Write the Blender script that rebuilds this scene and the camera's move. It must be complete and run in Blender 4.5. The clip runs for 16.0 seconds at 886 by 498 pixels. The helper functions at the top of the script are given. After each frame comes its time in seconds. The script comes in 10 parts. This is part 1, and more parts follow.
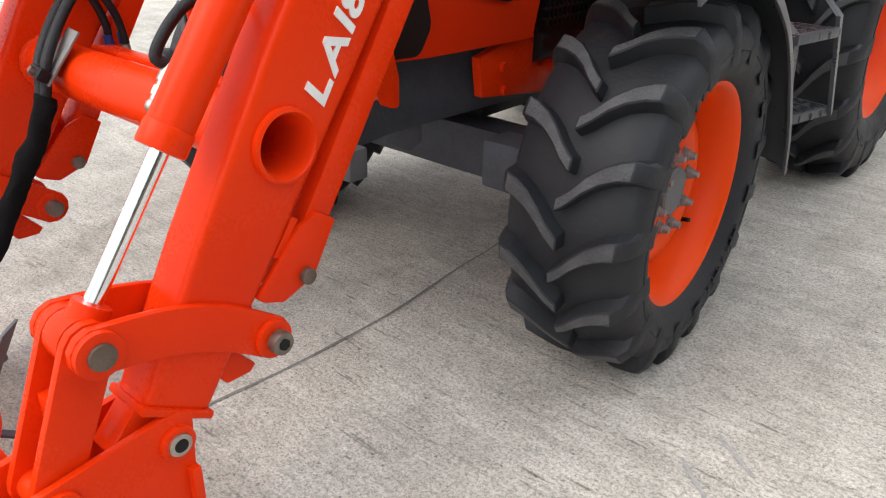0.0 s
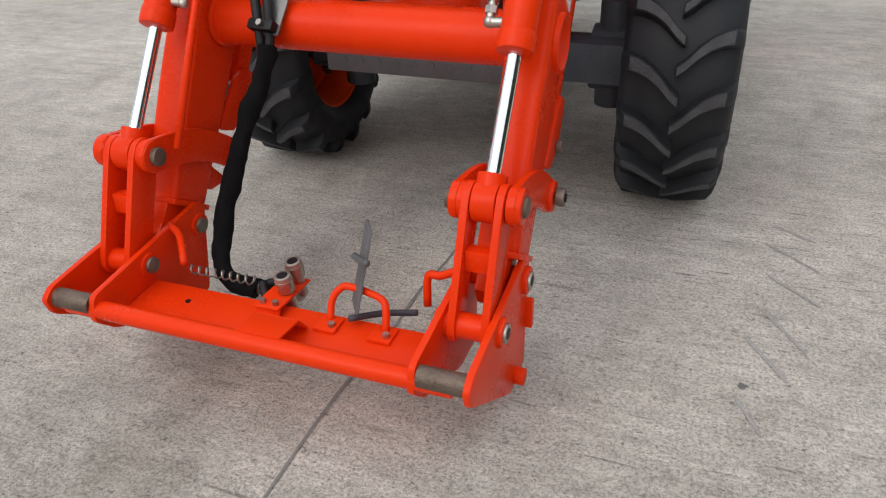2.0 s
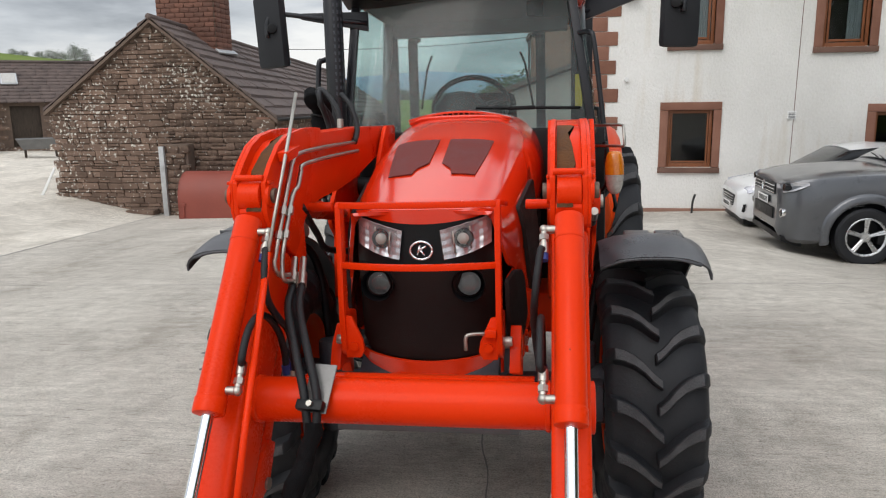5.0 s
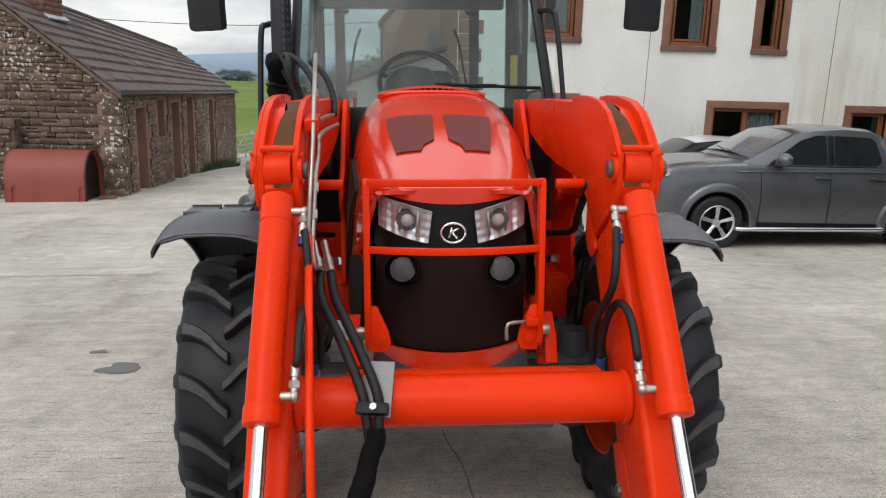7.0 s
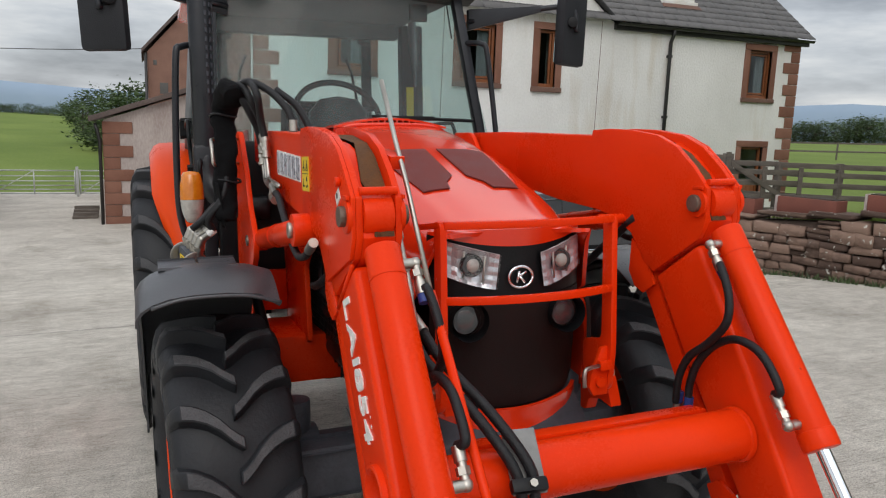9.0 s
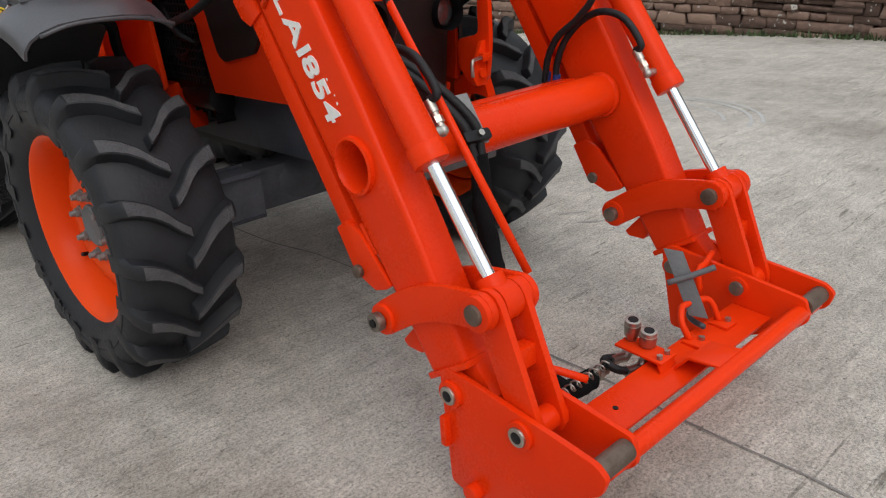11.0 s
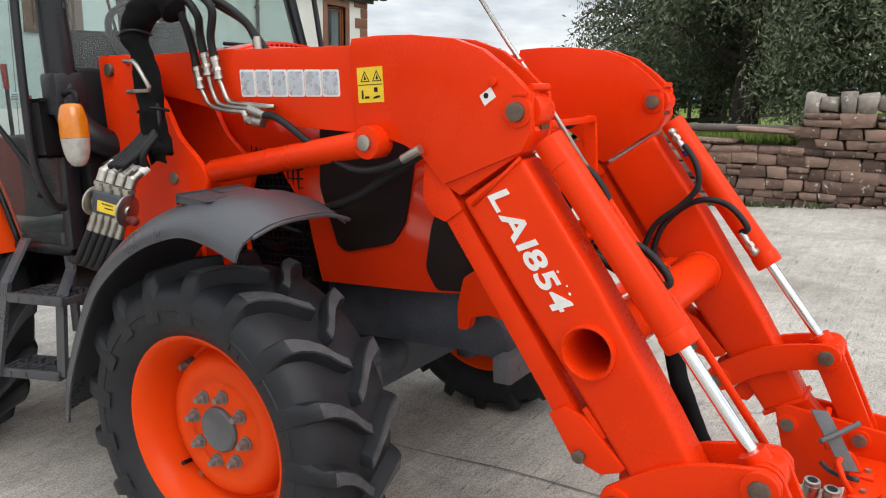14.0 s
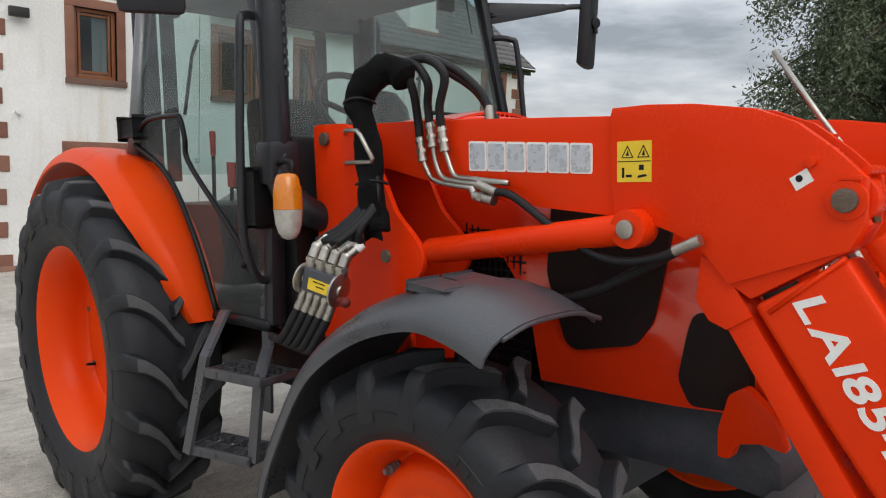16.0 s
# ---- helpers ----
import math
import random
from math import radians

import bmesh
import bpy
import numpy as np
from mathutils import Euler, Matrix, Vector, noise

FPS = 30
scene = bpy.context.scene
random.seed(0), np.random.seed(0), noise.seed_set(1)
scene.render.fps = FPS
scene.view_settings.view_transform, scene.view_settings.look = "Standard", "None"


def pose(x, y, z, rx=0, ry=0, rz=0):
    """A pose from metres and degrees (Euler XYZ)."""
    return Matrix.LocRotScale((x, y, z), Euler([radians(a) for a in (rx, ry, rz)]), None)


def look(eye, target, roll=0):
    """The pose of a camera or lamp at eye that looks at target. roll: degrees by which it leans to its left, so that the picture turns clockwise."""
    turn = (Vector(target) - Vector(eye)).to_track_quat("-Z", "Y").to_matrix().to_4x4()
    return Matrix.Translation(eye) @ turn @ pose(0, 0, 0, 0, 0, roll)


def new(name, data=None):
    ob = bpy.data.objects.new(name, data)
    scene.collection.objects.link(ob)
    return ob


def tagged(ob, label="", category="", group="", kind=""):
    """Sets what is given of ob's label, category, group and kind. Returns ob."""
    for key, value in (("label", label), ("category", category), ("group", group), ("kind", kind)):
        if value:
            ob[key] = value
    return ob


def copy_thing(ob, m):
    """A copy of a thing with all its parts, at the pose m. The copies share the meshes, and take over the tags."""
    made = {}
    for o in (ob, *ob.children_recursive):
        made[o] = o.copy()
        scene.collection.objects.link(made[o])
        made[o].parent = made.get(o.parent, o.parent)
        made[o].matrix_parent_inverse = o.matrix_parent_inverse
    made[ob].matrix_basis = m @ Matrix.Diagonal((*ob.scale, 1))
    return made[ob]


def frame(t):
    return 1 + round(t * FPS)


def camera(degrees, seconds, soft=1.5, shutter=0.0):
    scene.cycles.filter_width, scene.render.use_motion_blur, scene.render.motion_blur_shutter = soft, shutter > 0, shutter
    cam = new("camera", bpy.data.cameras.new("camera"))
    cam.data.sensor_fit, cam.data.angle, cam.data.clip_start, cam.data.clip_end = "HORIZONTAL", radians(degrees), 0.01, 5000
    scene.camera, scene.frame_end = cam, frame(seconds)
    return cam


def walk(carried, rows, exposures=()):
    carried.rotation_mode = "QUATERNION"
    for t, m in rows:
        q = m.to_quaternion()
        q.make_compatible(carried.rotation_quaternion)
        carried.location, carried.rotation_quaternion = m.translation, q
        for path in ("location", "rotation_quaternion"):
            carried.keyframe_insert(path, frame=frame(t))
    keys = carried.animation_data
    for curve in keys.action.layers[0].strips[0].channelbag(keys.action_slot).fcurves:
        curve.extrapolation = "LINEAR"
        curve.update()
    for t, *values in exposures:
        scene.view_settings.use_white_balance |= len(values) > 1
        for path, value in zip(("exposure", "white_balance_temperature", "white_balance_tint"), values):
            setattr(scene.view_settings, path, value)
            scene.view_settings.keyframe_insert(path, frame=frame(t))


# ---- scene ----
# ---- camera ----
cam = camera(61.6, 16.0, soft=1.15)
# the yard slopes: the tractor's own level frame, laid into the upright world
YARD = pose(0, 0, 0, -3.42, -1.33, 0)
PATH = [
    (0, (1.559, -1.795, 1.216), (0.406, -0.423, 0.327), 1.3),
    (0.5, (1.423, -2.02, 1.245), (0.428, -0.553, 0.318), 0.8),
    (1, (1.2, -2.267, 1.261), (0.348, -0.737, 0.294), 0.1),
    (1.5, (1.082, -2.539, 1.232), (0.358, -0.971, 0.223), -0.9),
    (2, (0.875, -2.759, 1.255), (0.263, -1.142, 0.25), -1.6),
    (2.5, (0.599, -2.913, 1.299), (0.075, -1.221, 0.371), -1.8),
    (3, (0.59, -2.936, 1.35), (0.108, -1.155, 0.58), -2.25),
    (3.5, (0.598, -2.934, 1.433), (0.131, -1.069, 0.879), -2.6),
    (4, (0.561, -2.938, 1.495), (0.126, -1.016, 1.144), -2.3),
    (4.2, (0.548, -2.941, 1.514), (0.127, -1.006, 1.233), -2.15),
    (6.3, (0.05, -2.975, 1.465), (0.013, -0.999, 1.161), -0.3),
    (6.5, (-0.036, -2.911, 1.467), (-0.028, -0.938, 1.143), -0.3),
    (7, (-0.158, -2.797, 1.468), (-0.042, -0.827, 1.143), -0.0),
    (7.5, (-0.283, -2.655, 1.477), (-0.052, -0.689, 1.198), 0.1),
    (8, (-0.443, -2.54, 1.531), (-0.074, -0.586, 1.319), -0.0),
    (8.5, (-0.686, -2.48, 1.519), (-0.145, -0.563, 1.334), -0.2),
    (9, (-0.929, -2.411, 1.482), (-0.201, -0.565, 1.238), -0.5),
    (9.5, (-1.118, -2.476, 1.423), (-0.22, -0.731, 1.038), -0.8),
    (10, (-1.294, -2.533, 1.359), (-0.249, -0.925, 0.792), -0.8),
    (10.2, (-1.344, -2.525, 1.33), (-0.265, -0.962, 0.704), -1.8),
    (12.3, (-1.709, -1.903, 1.243), (-0.278, -0.76, 0.439), -2.1),
    (12.5, (-1.767, -1.832, 1.243), (-0.308, -0.707, 0.464), -2.2),
    (13, (-1.894, -1.791, 1.281), (-0.368, -0.693, 0.598), -2.2),
    (13.5, (-2.02, -1.8, 1.325), (-0.439, -0.704, 0.779), -2.4),
    (14, (-2.103, -1.702, 1.386), (-0.495, -0.577, 1.0), -2.6),
    (14.5, (-2.151, -1.581, 1.438), (-0.556, -0.395, 1.218), -2.8),
    (15, (-2.198, -1.5, 1.466), (-0.666, -0.219, 1.358), -2.7),
    (15.5, (-2.182, -1.428, 1.472), (-0.728, -0.058, 1.375), -2.2),
    (16, (-2.037, -1.292, 1.419), (-0.64, 0.126, 1.223), -1.3),
]
walk(cam, [(t, YARD @ look(eye, target, roll)) for t, eye, target, roll in PATH],
     [(0, 0.62), (0.5, 0.44), (1.0, 0.26), (1.5, 0.08), (2.0, -0.08), (3.0, -0.18), (4.0, -0.10), (5.0, -0.07), (7.0, -0.03), (8.0, -0.02), (9.0, -0.19), (10.0, -0.26), (11.0, -0.16), (12.5, -0.06), (13.0, 0.08), (14.0, 0.30), (14.5, 0.34), (15.0, 0.16), (16.0, -0.08)])

# ---- light ----
world = bpy.data.worlds.new("overcast")
scene.world = world
world.use_nodes = True
wn, wl = world.node_tree.nodes, world.node_tree.links
wn.clear()
w_out, w_bg = wn.new("ShaderNodeOutputWorld"), wn.new("ShaderNodeBackground")
w_sky = wn.new("ShaderNodeTexSky")
w_sky.sky_type, w_sky.sun_disc = "NISHITA", False
w_sky.sun_elevation, w_sky.sun_rotation, w_sky.dust_density = radians(47), radians(204), 2.0
w_sky_gain = wn.new("ShaderNodeMix")
w_sky_gain.data_type, w_sky_gain.blend_type = "RGBA", "MULTIPLY"
w_sky_gain.inputs[0].default_value = 1.0
w_sky_gain.inputs[7].default_value = (0.12, 0.12, 0.12, 1)
w_tc, w_map, w_cloud, w_ramp = wn.new("ShaderNodeTexCoord"), wn.new("ShaderNodeMapping"), wn.new("ShaderNodeTexNoise"), wn.new("ShaderNodeValToRGB")
w_map.inputs["Scale"].default_value = (1.0, 1.0, 4.2)
w_cloud.inputs["Scale"].default_value, w_cloud.inputs["Detail"].default_value, w_cloud.inputs["Roughness"].default_value = 2.6, 6.0, 0.56
w_ramp.color_ramp.elements[0].position, w_ramp.color_ramp.elements[0].color = 0.34, (0.33, 0.35, 0.385, 1)
w_ramp.color_ramp.elements[1].position, w_ramp.color_ramp.elements[1].color = 0.62, (1.0, 1.0, 0.99, 1)
mid = w_ramp.color_ramp.elements.new(0.47)
mid.color = (0.62, 0.65, 0.69, 1)
w_cover = wn.new("ShaderNodeMix")
w_cover.data_type = "RGBA"
w_cover.inputs[0].default_value = 0.86
wl.new(w_tc.outputs["Generated"], w_map.inputs["Vector"])
wl.new(w_map.outputs[0], w_cloud.inputs["Vector"])
wl.new(w_cloud.outputs[0], w_ramp.inputs[0])
wl.new(w_sky.outputs[0], w_sky_gain.inputs[6])
wl.new(w_sky_gain.outputs[2], w_cover.inputs[6])
wl.new(w_ramp.outputs[0], w_cover.inputs[7])
w_sep, w_rise, w_dome = wn.new("ShaderNodeSeparateXYZ"), wn.new("ShaderNodeMapRange"), wn.new("ShaderNodeVectorMath")
w_rise.inputs[1].default_value, w_rise.inputs[2].default_value = 0.12, 0.85
w_rise.inputs[3].default_value, w_rise.inputs[4].default_value = 0.95, 1.75
w_dome.operation = "SCALE"
wl.new(w_tc.outputs["Generated"], w_sep.inputs[0])
wl.new(w_sep.outputs[2], w_rise.inputs[0])
wl.new(w_cover.outputs[2], w_dome.inputs[0])
wl.new(w_rise.outputs[0], w_dome.inputs[3])
wl.new(w_dome.outputs[0], w_bg.inputs[0])
w_bg.inputs[1].default_value = 1.12
wl.new(w_bg.outputs[0], w_out.inputs[0])

sun = new("sun", bpy.data.lights.new("sun", "SUN"))
sun.data.energy, sun.data.angle, sun.data.color = 1.0, radians(40), (1.0, 0.96, 0.9)
sun.matrix_world = look((-5, -11, 13), (0, 0, 0))


# ---- materials ----
def node_mat(name):
    m = bpy.data.materials.new(name)
    m.use_nodes = True
    return m, m.node_tree.nodes, m.node_tree.links, m.node_tree.nodes["Principled BSDF"]


def surface(name, dark, light, rough=0.5, scale=8.0, fine=60.0, bump=0.1, metal=0.0, coat=0.0, spec=0.5, stretch=(1, 1, 1), rough_var=0.12, per_piece=0.0, grain=0.35, depth=0.01):
    """A two-scale surface: broad mottling between two colours, fine grain in the colour, the gloss and the relief."""
    m, n, l, b = node_mat(name)
    tc, mp = n.new("ShaderNodeTexCoord"), n.new("ShaderNodeMapping")
    mp.inputs["Scale"].default_value = stretch
    l.new(tc.outputs["Object"], mp.inputs["Vector"])
    broad, small = n.new("ShaderNodeTexNoise"), n.new("ShaderNodeTexNoise")
    broad.inputs["Scale"].default_value, broad.inputs["Detail"].default_value = scale, 5
    small.inputs["Scale"].default_value, small.inputs["Detail"].default_value = fine, 4
    l.new(mp.outputs[0], broad.inputs["Vector"])
    l.new(mp.outputs[0], small.inputs["Vector"])
    add = n.new("ShaderNodeMix")
    add.inputs[0].default_value = grain
    l.new(broad.outputs[0], add.inputs[2])
    l.new(small.outputs[0], add.inputs[3])
    fac = add.outputs[0]
    if per_piece:
        info, shift = n.new("ShaderNodeObjectInfo"), n.new("ShaderNodeMath")
        shift.operation = "MULTIPLY_ADD"
        shift.inputs[1].default_value = per_piece
        l.new(info.outputs["Random"], shift.inputs[0])
        off = n.new("ShaderNodeMath")
        off.operation = "SUBTRACT"
        off.inputs[1].default_value = per_piece / 2
        l.new(fac, off.inputs[0])
        l.new(off.outputs[0], shift.inputs[2])
        fac = shift.outputs[0]
    ramp = n.new("ShaderNodeValToRGB")
    ramp.color_ramp.elements[0].position, ramp.color_ramp.elements[0].color = 0.30, (*dark, 1)
    ramp.color_ramp.elements[1].position, ramp.color_ramp.elements[1].color = 0.70, (*light, 1)
    l.new(fac, ramp.inputs[0])
    l.new(ramp.outputs[0], b.inputs["Base Color"])
    rr = n.new("ShaderNodeMapRange")
    rr.inputs[1].default_value, rr.inputs[2].default_value = 0.3, 0.7
    rr.inputs[3].default_value, rr.inputs[4].default_value = max(0.02, rough - rough_var), min(1.0, rough + rough_var)
    l.new(fac, rr.inputs[0])
    l.new(rr.outputs[0], b.inputs["Roughness"])
    if bump:
        bp = n.new("ShaderNodeBump")
        bp.inputs["Strength"].default_value, bp.inputs["Distance"].default_value = bump, depth
        l.new(small.outputs[0], bp.inputs["Height"])
        l.new(bp.outputs[0], b.inputs["Normal"])
    b.inputs["Metallic"].default_value, b.inputs["Coat Weight"].default_value = metal, coat
    b.inputs["Coat Roughness"].default_value = 0.12
    b.inputs["Specular IOR Level"].default_value = spec
    return m


def glass_mat(name, tint, rough=0.0, veil=0.0, gain=0.42, shine=0.045):
    """A pane: mostly clear and tinted, with a sharp reflection that grows at grazing angles and a faint pale film for
    dust and sky sheen.
    """
    m, n, l, b = node_mat(name)
    n.remove(b)
    out = n["Material Output"]
    clear_b, gloss, mix, lay = n.new("ShaderNodeBsdfTransparent"), n.new("ShaderNodeBsdfGlossy"), n.new("ShaderNodeMixShader"), n.new("ShaderNodeLayerWeight")
    clear_b.inputs[0].default_value = (*tint, 1)
    gloss.inputs["Roughness"].default_value = rough
    lay.inputs[0].default_value = 0.5
    power, scale = n.new("ShaderNodeMath"), n.new("ShaderNodeMath")
    power.operation, scale.operation = "POWER", "MULTIPLY_ADD"
    power.inputs[1].default_value, scale.inputs[1].default_value, scale.inputs[2].default_value = 4.0, gain, shine
    l.new(lay.outputs["Facing"], power.inputs[0])
    l.new(power.outputs[0], scale.inputs[0])
    l.new(scale.outputs[0], mix.inputs[0])
    base = clear_b.outputs[0]
    if veil:
        # Pale diffuse film: dust, plus a painted stand-in for the sky's milky reflection.
        dust, film, spots = n.new("ShaderNodeBsdfDiffuse"), n.new("ShaderNodeMixShader"), n.new("ShaderNodeTexNoise")
        dust.inputs[0].default_value = (0.75, 0.80, 0.78, 1)
        spots.inputs["Scale"].default_value, spots.inputs["Detail"].default_value = 2.0, 5
        amount = n.new("ShaderNodeMapRange")
        amount.inputs[1].default_value, amount.inputs[2].default_value = 0.3, 0.7
        amount.inputs[3].default_value, amount.inputs[4].default_value = veil * 0.6, veil * 1.4
        l.new(spots.outputs[0], amount.inputs[0])
        l.new(amount.outputs[0], film.inputs[0])
        l.new(base, film.inputs[1])
        l.new(dust.outputs[0], film.inputs[2])
        base = film.outputs[0]
    l.new(base, mix.inputs[1])
    l.new(gloss.outputs[0], mix.inputs[2])
    l.new(mix.outputs[0], out.inputs[0])
    return m


def worn_paint(name, dark, light, rust=(0.10, 0.035, 0.015), rough=0.33, spec=0.11, coat=0.03):
    """Glossy machine paint: faint fading, dust in the gloss, small chips."""
    m = surface(name, dark, light, rough, 2.2, 140.0, 0.03, coat=coat, rough_var=0.10, grain=0.2, depth=0.002, spec=spec)
    n, l, b = m.node_tree.nodes, m.node_tree.links, m.node_tree.nodes["Principled BSDF"]
    old = b.inputs["Base Color"].links[0].from_socket
    tc, chips, cut = n.new("ShaderNodeTexCoord"), n.new("ShaderNodeTexNoise"), n.new("ShaderNodeValToRGB")
    chips.inputs["Scale"].default_value, chips.inputs["Detail"].default_value, chips.inputs["Roughness"].default_value = 24.0, 6, 0.62
    cut.color_ramp.elements[0].position, cut.color_ramp.elements[1].position = 0.735, 0.76
    mix = n.new("ShaderNodeMix")
    mix.data_type = "RGBA"
    mix.inputs[7].default_value = (*rust, 1)
    l.new(tc.outputs["Object"], chips.inputs["Vector"])
    l.new(chips.outputs[0], cut.inputs[0])
    l.new(cut.outputs[0], mix.inputs[0])
    l.new(old, mix.inputs[6])
    l.new(mix.outputs[2], b.inputs["Base Color"])
    return m


ORANGE = worn_paint("orange_loader_paint", (0.70, 0.029, 0.0022), (0.80, 0.043, 0.004), rough=0.28)
ORANGE_BODY = worn_paint("orange_body_paint", (0.67, 0.026, 0.004), (0.76, 0.039, 0.006), rough=0.14, spec=0.5, coat=0.45)
ORANGE_RIM = worn_paint("orange_rim_paint", (0.70, 0.052, 0.004), (0.78, 0.070, 0.006), rough=0.36)
RUBBER = surface("tyre_rubber", (0.0075, 0.0083, 0.0108), (0.0205, 0.0218, 0.0255), 0.56, 7, 90, 0.14, rough_var=0.15, spec=0.35)
# Paler rubber of the lug tops: dust, with sky reflection painted in.
LUG_RUBBER = surface("dusty_skylit_lug_rubber", (0.042, 0.043, 0.047), (0.095, 0.095, 0.098), 0.8, 14, 160, 0.4, per_piece=0.2, spec=0.3)
BLACK = surface("black_plastic", (0.0035, 0.0037, 0.0044), (0.009, 0.009, 0.0105), 0.42, 9, 160, 0.08, spec=0.25)
GREY_PLASTIC = surface("grey_plastic", (0.038, 0.040, 0.046), (0.066, 0.069, 0.077), 0.34, 6, 150, 0.10, spec=0.6)
CAST = surface("grey_cast_iron", (0.036, 0.040, 0.050), (0.075, 0.080, 0.094), 0.48, 10, 90, 0.15, spec=0.3)
BRACKET_GREY = surface("grey_bracket_paint", (0.075, 0.078, 0.083), (0.125, 0.128, 0.132), 0.55, 10, 90, 0.2)
ZINC = surface("dull_zinc_sheet", (0.17, 0.165, 0.16), (0.27, 0.265, 0.255), 0.5, 12, 90, 0.15, metal=0.5)
MESH_PANEL = surface("brown_black_mesh", (0.009, 0.0048, 0.0044), (0.019, 0.0098, 0.0090), 0.55, 8, 420, 0.6, depth=0.003, spec=0.2)
MARK_PANEL = surface("dull_red_grip_panel", (0.115, 0.012, 0.009), (0.165, 0.018, 0.013), 0.62, 12, 300, 0.4)
STEEL = surface("zinc_steel", (0.36, 0.34, 0.30), (0.55, 0.52, 0.47), 0.38, 20, 150, 0.1, metal=1.0)
CHROME = surface("chrome_rod", (0.80, 0.82, 0.84), (0.90, 0.91, 0.92), 0.07, 8, 60, 0.0, metal=1.0, rough_var=0.03)
BOLT = surface("dull_bolt", (0.14, 0.12, 0.10), (0.30, 0.26, 0.22), 0.5, 40, 200, 0.2, metal=0.8)
RUST_PIN = surface("worn_bare_pin", (0.10, 0.07, 0.05), (0.20, 0.15, 0.12), 0.5, 30, 160, 0.25, metal=0.6)
HOSE = surface("rubber_hose", (0.005, 0.005, 0.006), (0.013, 0.013, 0.015), 0.5, 30, 260, 0.3, spec=0.35)
CLOTH = surface("black_hose_sleeve", (0.003, 0.003, 0.0035), (0.010, 0.010, 0.011), 0.9, 18, 320, 0.6, spec=0.12)
BLUE = surface("blue_marker", (0.015, 0.03, 0.16), (0.02, 0.045, 0.22), 0.5, 20, 100, 0.1)
SILVER = surface("silver_letter_film", (0.50, 0.53, 0.58), (0.60, 0.63, 0.68), 0.3, 30, 60, 0.02, metal=0.4)
WHITE_FILM = surface("white_letter_film", (0.72, 0.71, 0.68), (0.84, 0.83, 0.80), 0.45, 30, 200, 0.05)
YELLOW = surface("yellow_sticker", (0.70, 0.48, 0.02), (0.82, 0.58, 0.03), 0.45, 20, 120, 0.05)
AMBER = surface("amber_lens", (0.55, 0.15, 0.006), (0.72, 0.23, 0.012), 0.16, 30, 80, 0.1, coat=0.6)
CLEAR_LENS = surface("clear_lens", (0.30, 0.285, 0.255), (0.52, 0.50, 0.46), 0.14, 30, 90, 0.2, coat=0.7)
REFLECTOR = surface("lamp_reflector", (0.46, 0.46, 0.50), (0.74, 0.74, 0.77), 0.22, 40, 120, 0.05, metal=0.55, rough_var=0.05)
DIM_REFLECTOR = surface("dim_lamp_reflector", (0.05, 0.05, 0.055), (0.16, 0.16, 0.17), 0.14, 26, 90, 0.10, metal=0.8)
CAB_GLASS = glass_mat("tinted_cab_glass", (0.67, 0.79, 0.78), veil=0.05)
CAB_TRIM = surface("dark_cab_trim", (0.012, 0.013, 0.016), (0.026, 0.028, 0.032), 0.62, 8, 200, 0.15, spec=0.3)
CAB_BLACK = surface("satin_black_cab_paint", (0.0075, 0.0085, 0.0115), (0.017, 0.019, 0.024), 0.36, 7, 160, 0.12, spec=0.45)
PILLAR_GREY = surface("grey_rear_pillar", (0.12, 0.125, 0.13), (0.20, 0.205, 0.21), 0.35, 9, 140, 0.1, metal=0.4)
# Ochre dirt, its colour lowered to carry the shade inside the channel.
KNEE_DIRT = surface("dried_ochre_dirt_shaded", (0.055, 0.024, 0.007), (0.15, 0.062, 0.017), 0.9, 14, 120, 0.6, depth=0.006)
LEVER_RED = surface("red_lever_grip", (0.42, 0.02, 0.012), (0.55, 0.035, 0.02), 0.4, 12, 120, 0.1)
SCREEN_GLASS = glass_mat("tinted_cab_screen", (0.68, 0.80, 0.79), veil=0.08, gain=0.12, shine=0.016)
HEADLINER = surface("pale_cab_lining", (0.13, 0.135, 0.14), (0.20, 0.205, 0.21), 0.8, 9, 160, 0.2, spec=0.2)
LENS_GLASS = glass_mat("lamp_glass", (0.96, 0.97, 0.97))


# ---- building helpers ----
def B():
    return bmesh.new()


def merge(bm, other):
    me = bpy.data.meshes.new("tmp")
    other.to_mesh(me)
    other.free()
    bm.from_mesh(me)
    bpy.data.meshes.remove(me)
    return bm


def bevelled(bm, width, segments=2, angle=30):
    if width > 0:
        edges = [e for e in bm.edges if len(e.link_faces) == 2 and e.calc_face_angle(0) > radians(angle)]
        bmesh.ops.bevel(bm, geom=edges, offset=width, segments=segments, affect="EDGES", profile=0.6, clamp_overlap=True)
    return bm


def box(bm, x0, x1, y0, y1, z0, z1, bev=0.004, turn=None):
    t = B()
    bmesh.ops.create_cube(t, size=1)
    for v in t.verts:
        v.co = Vector(((x0 + x1) / 2 + v.co.x * (x1 - x0), (y0 + y1) / 2 + v.co.y * (y1 - y0), (z0 + z1) / 2 + v.co.z * (z1 - z0)))
    bevelled(t, bev)
    if turn is not None:
        t.transform(turn)
    return merge(bm, t)


def prism(bm, pts, along, bev=0.004, segments=2):
    """A flat outline pushed along a vector."""
    t = B()
    f = t.faces.new([t.verts.new(p) for p in pts])
    got = bmesh.ops.extrude_face_region(t, geom=[f])
    bmesh.ops.translate(t, verts=[g for g in got["geom"] if isinstance(g, bmesh.types.BMVert)], vec=Vector(along))
    bmesh.ops.recalc_face_normals(t, faces=t.faces)
    bevelled(t, bev, segments)
    return merge(bm, t)


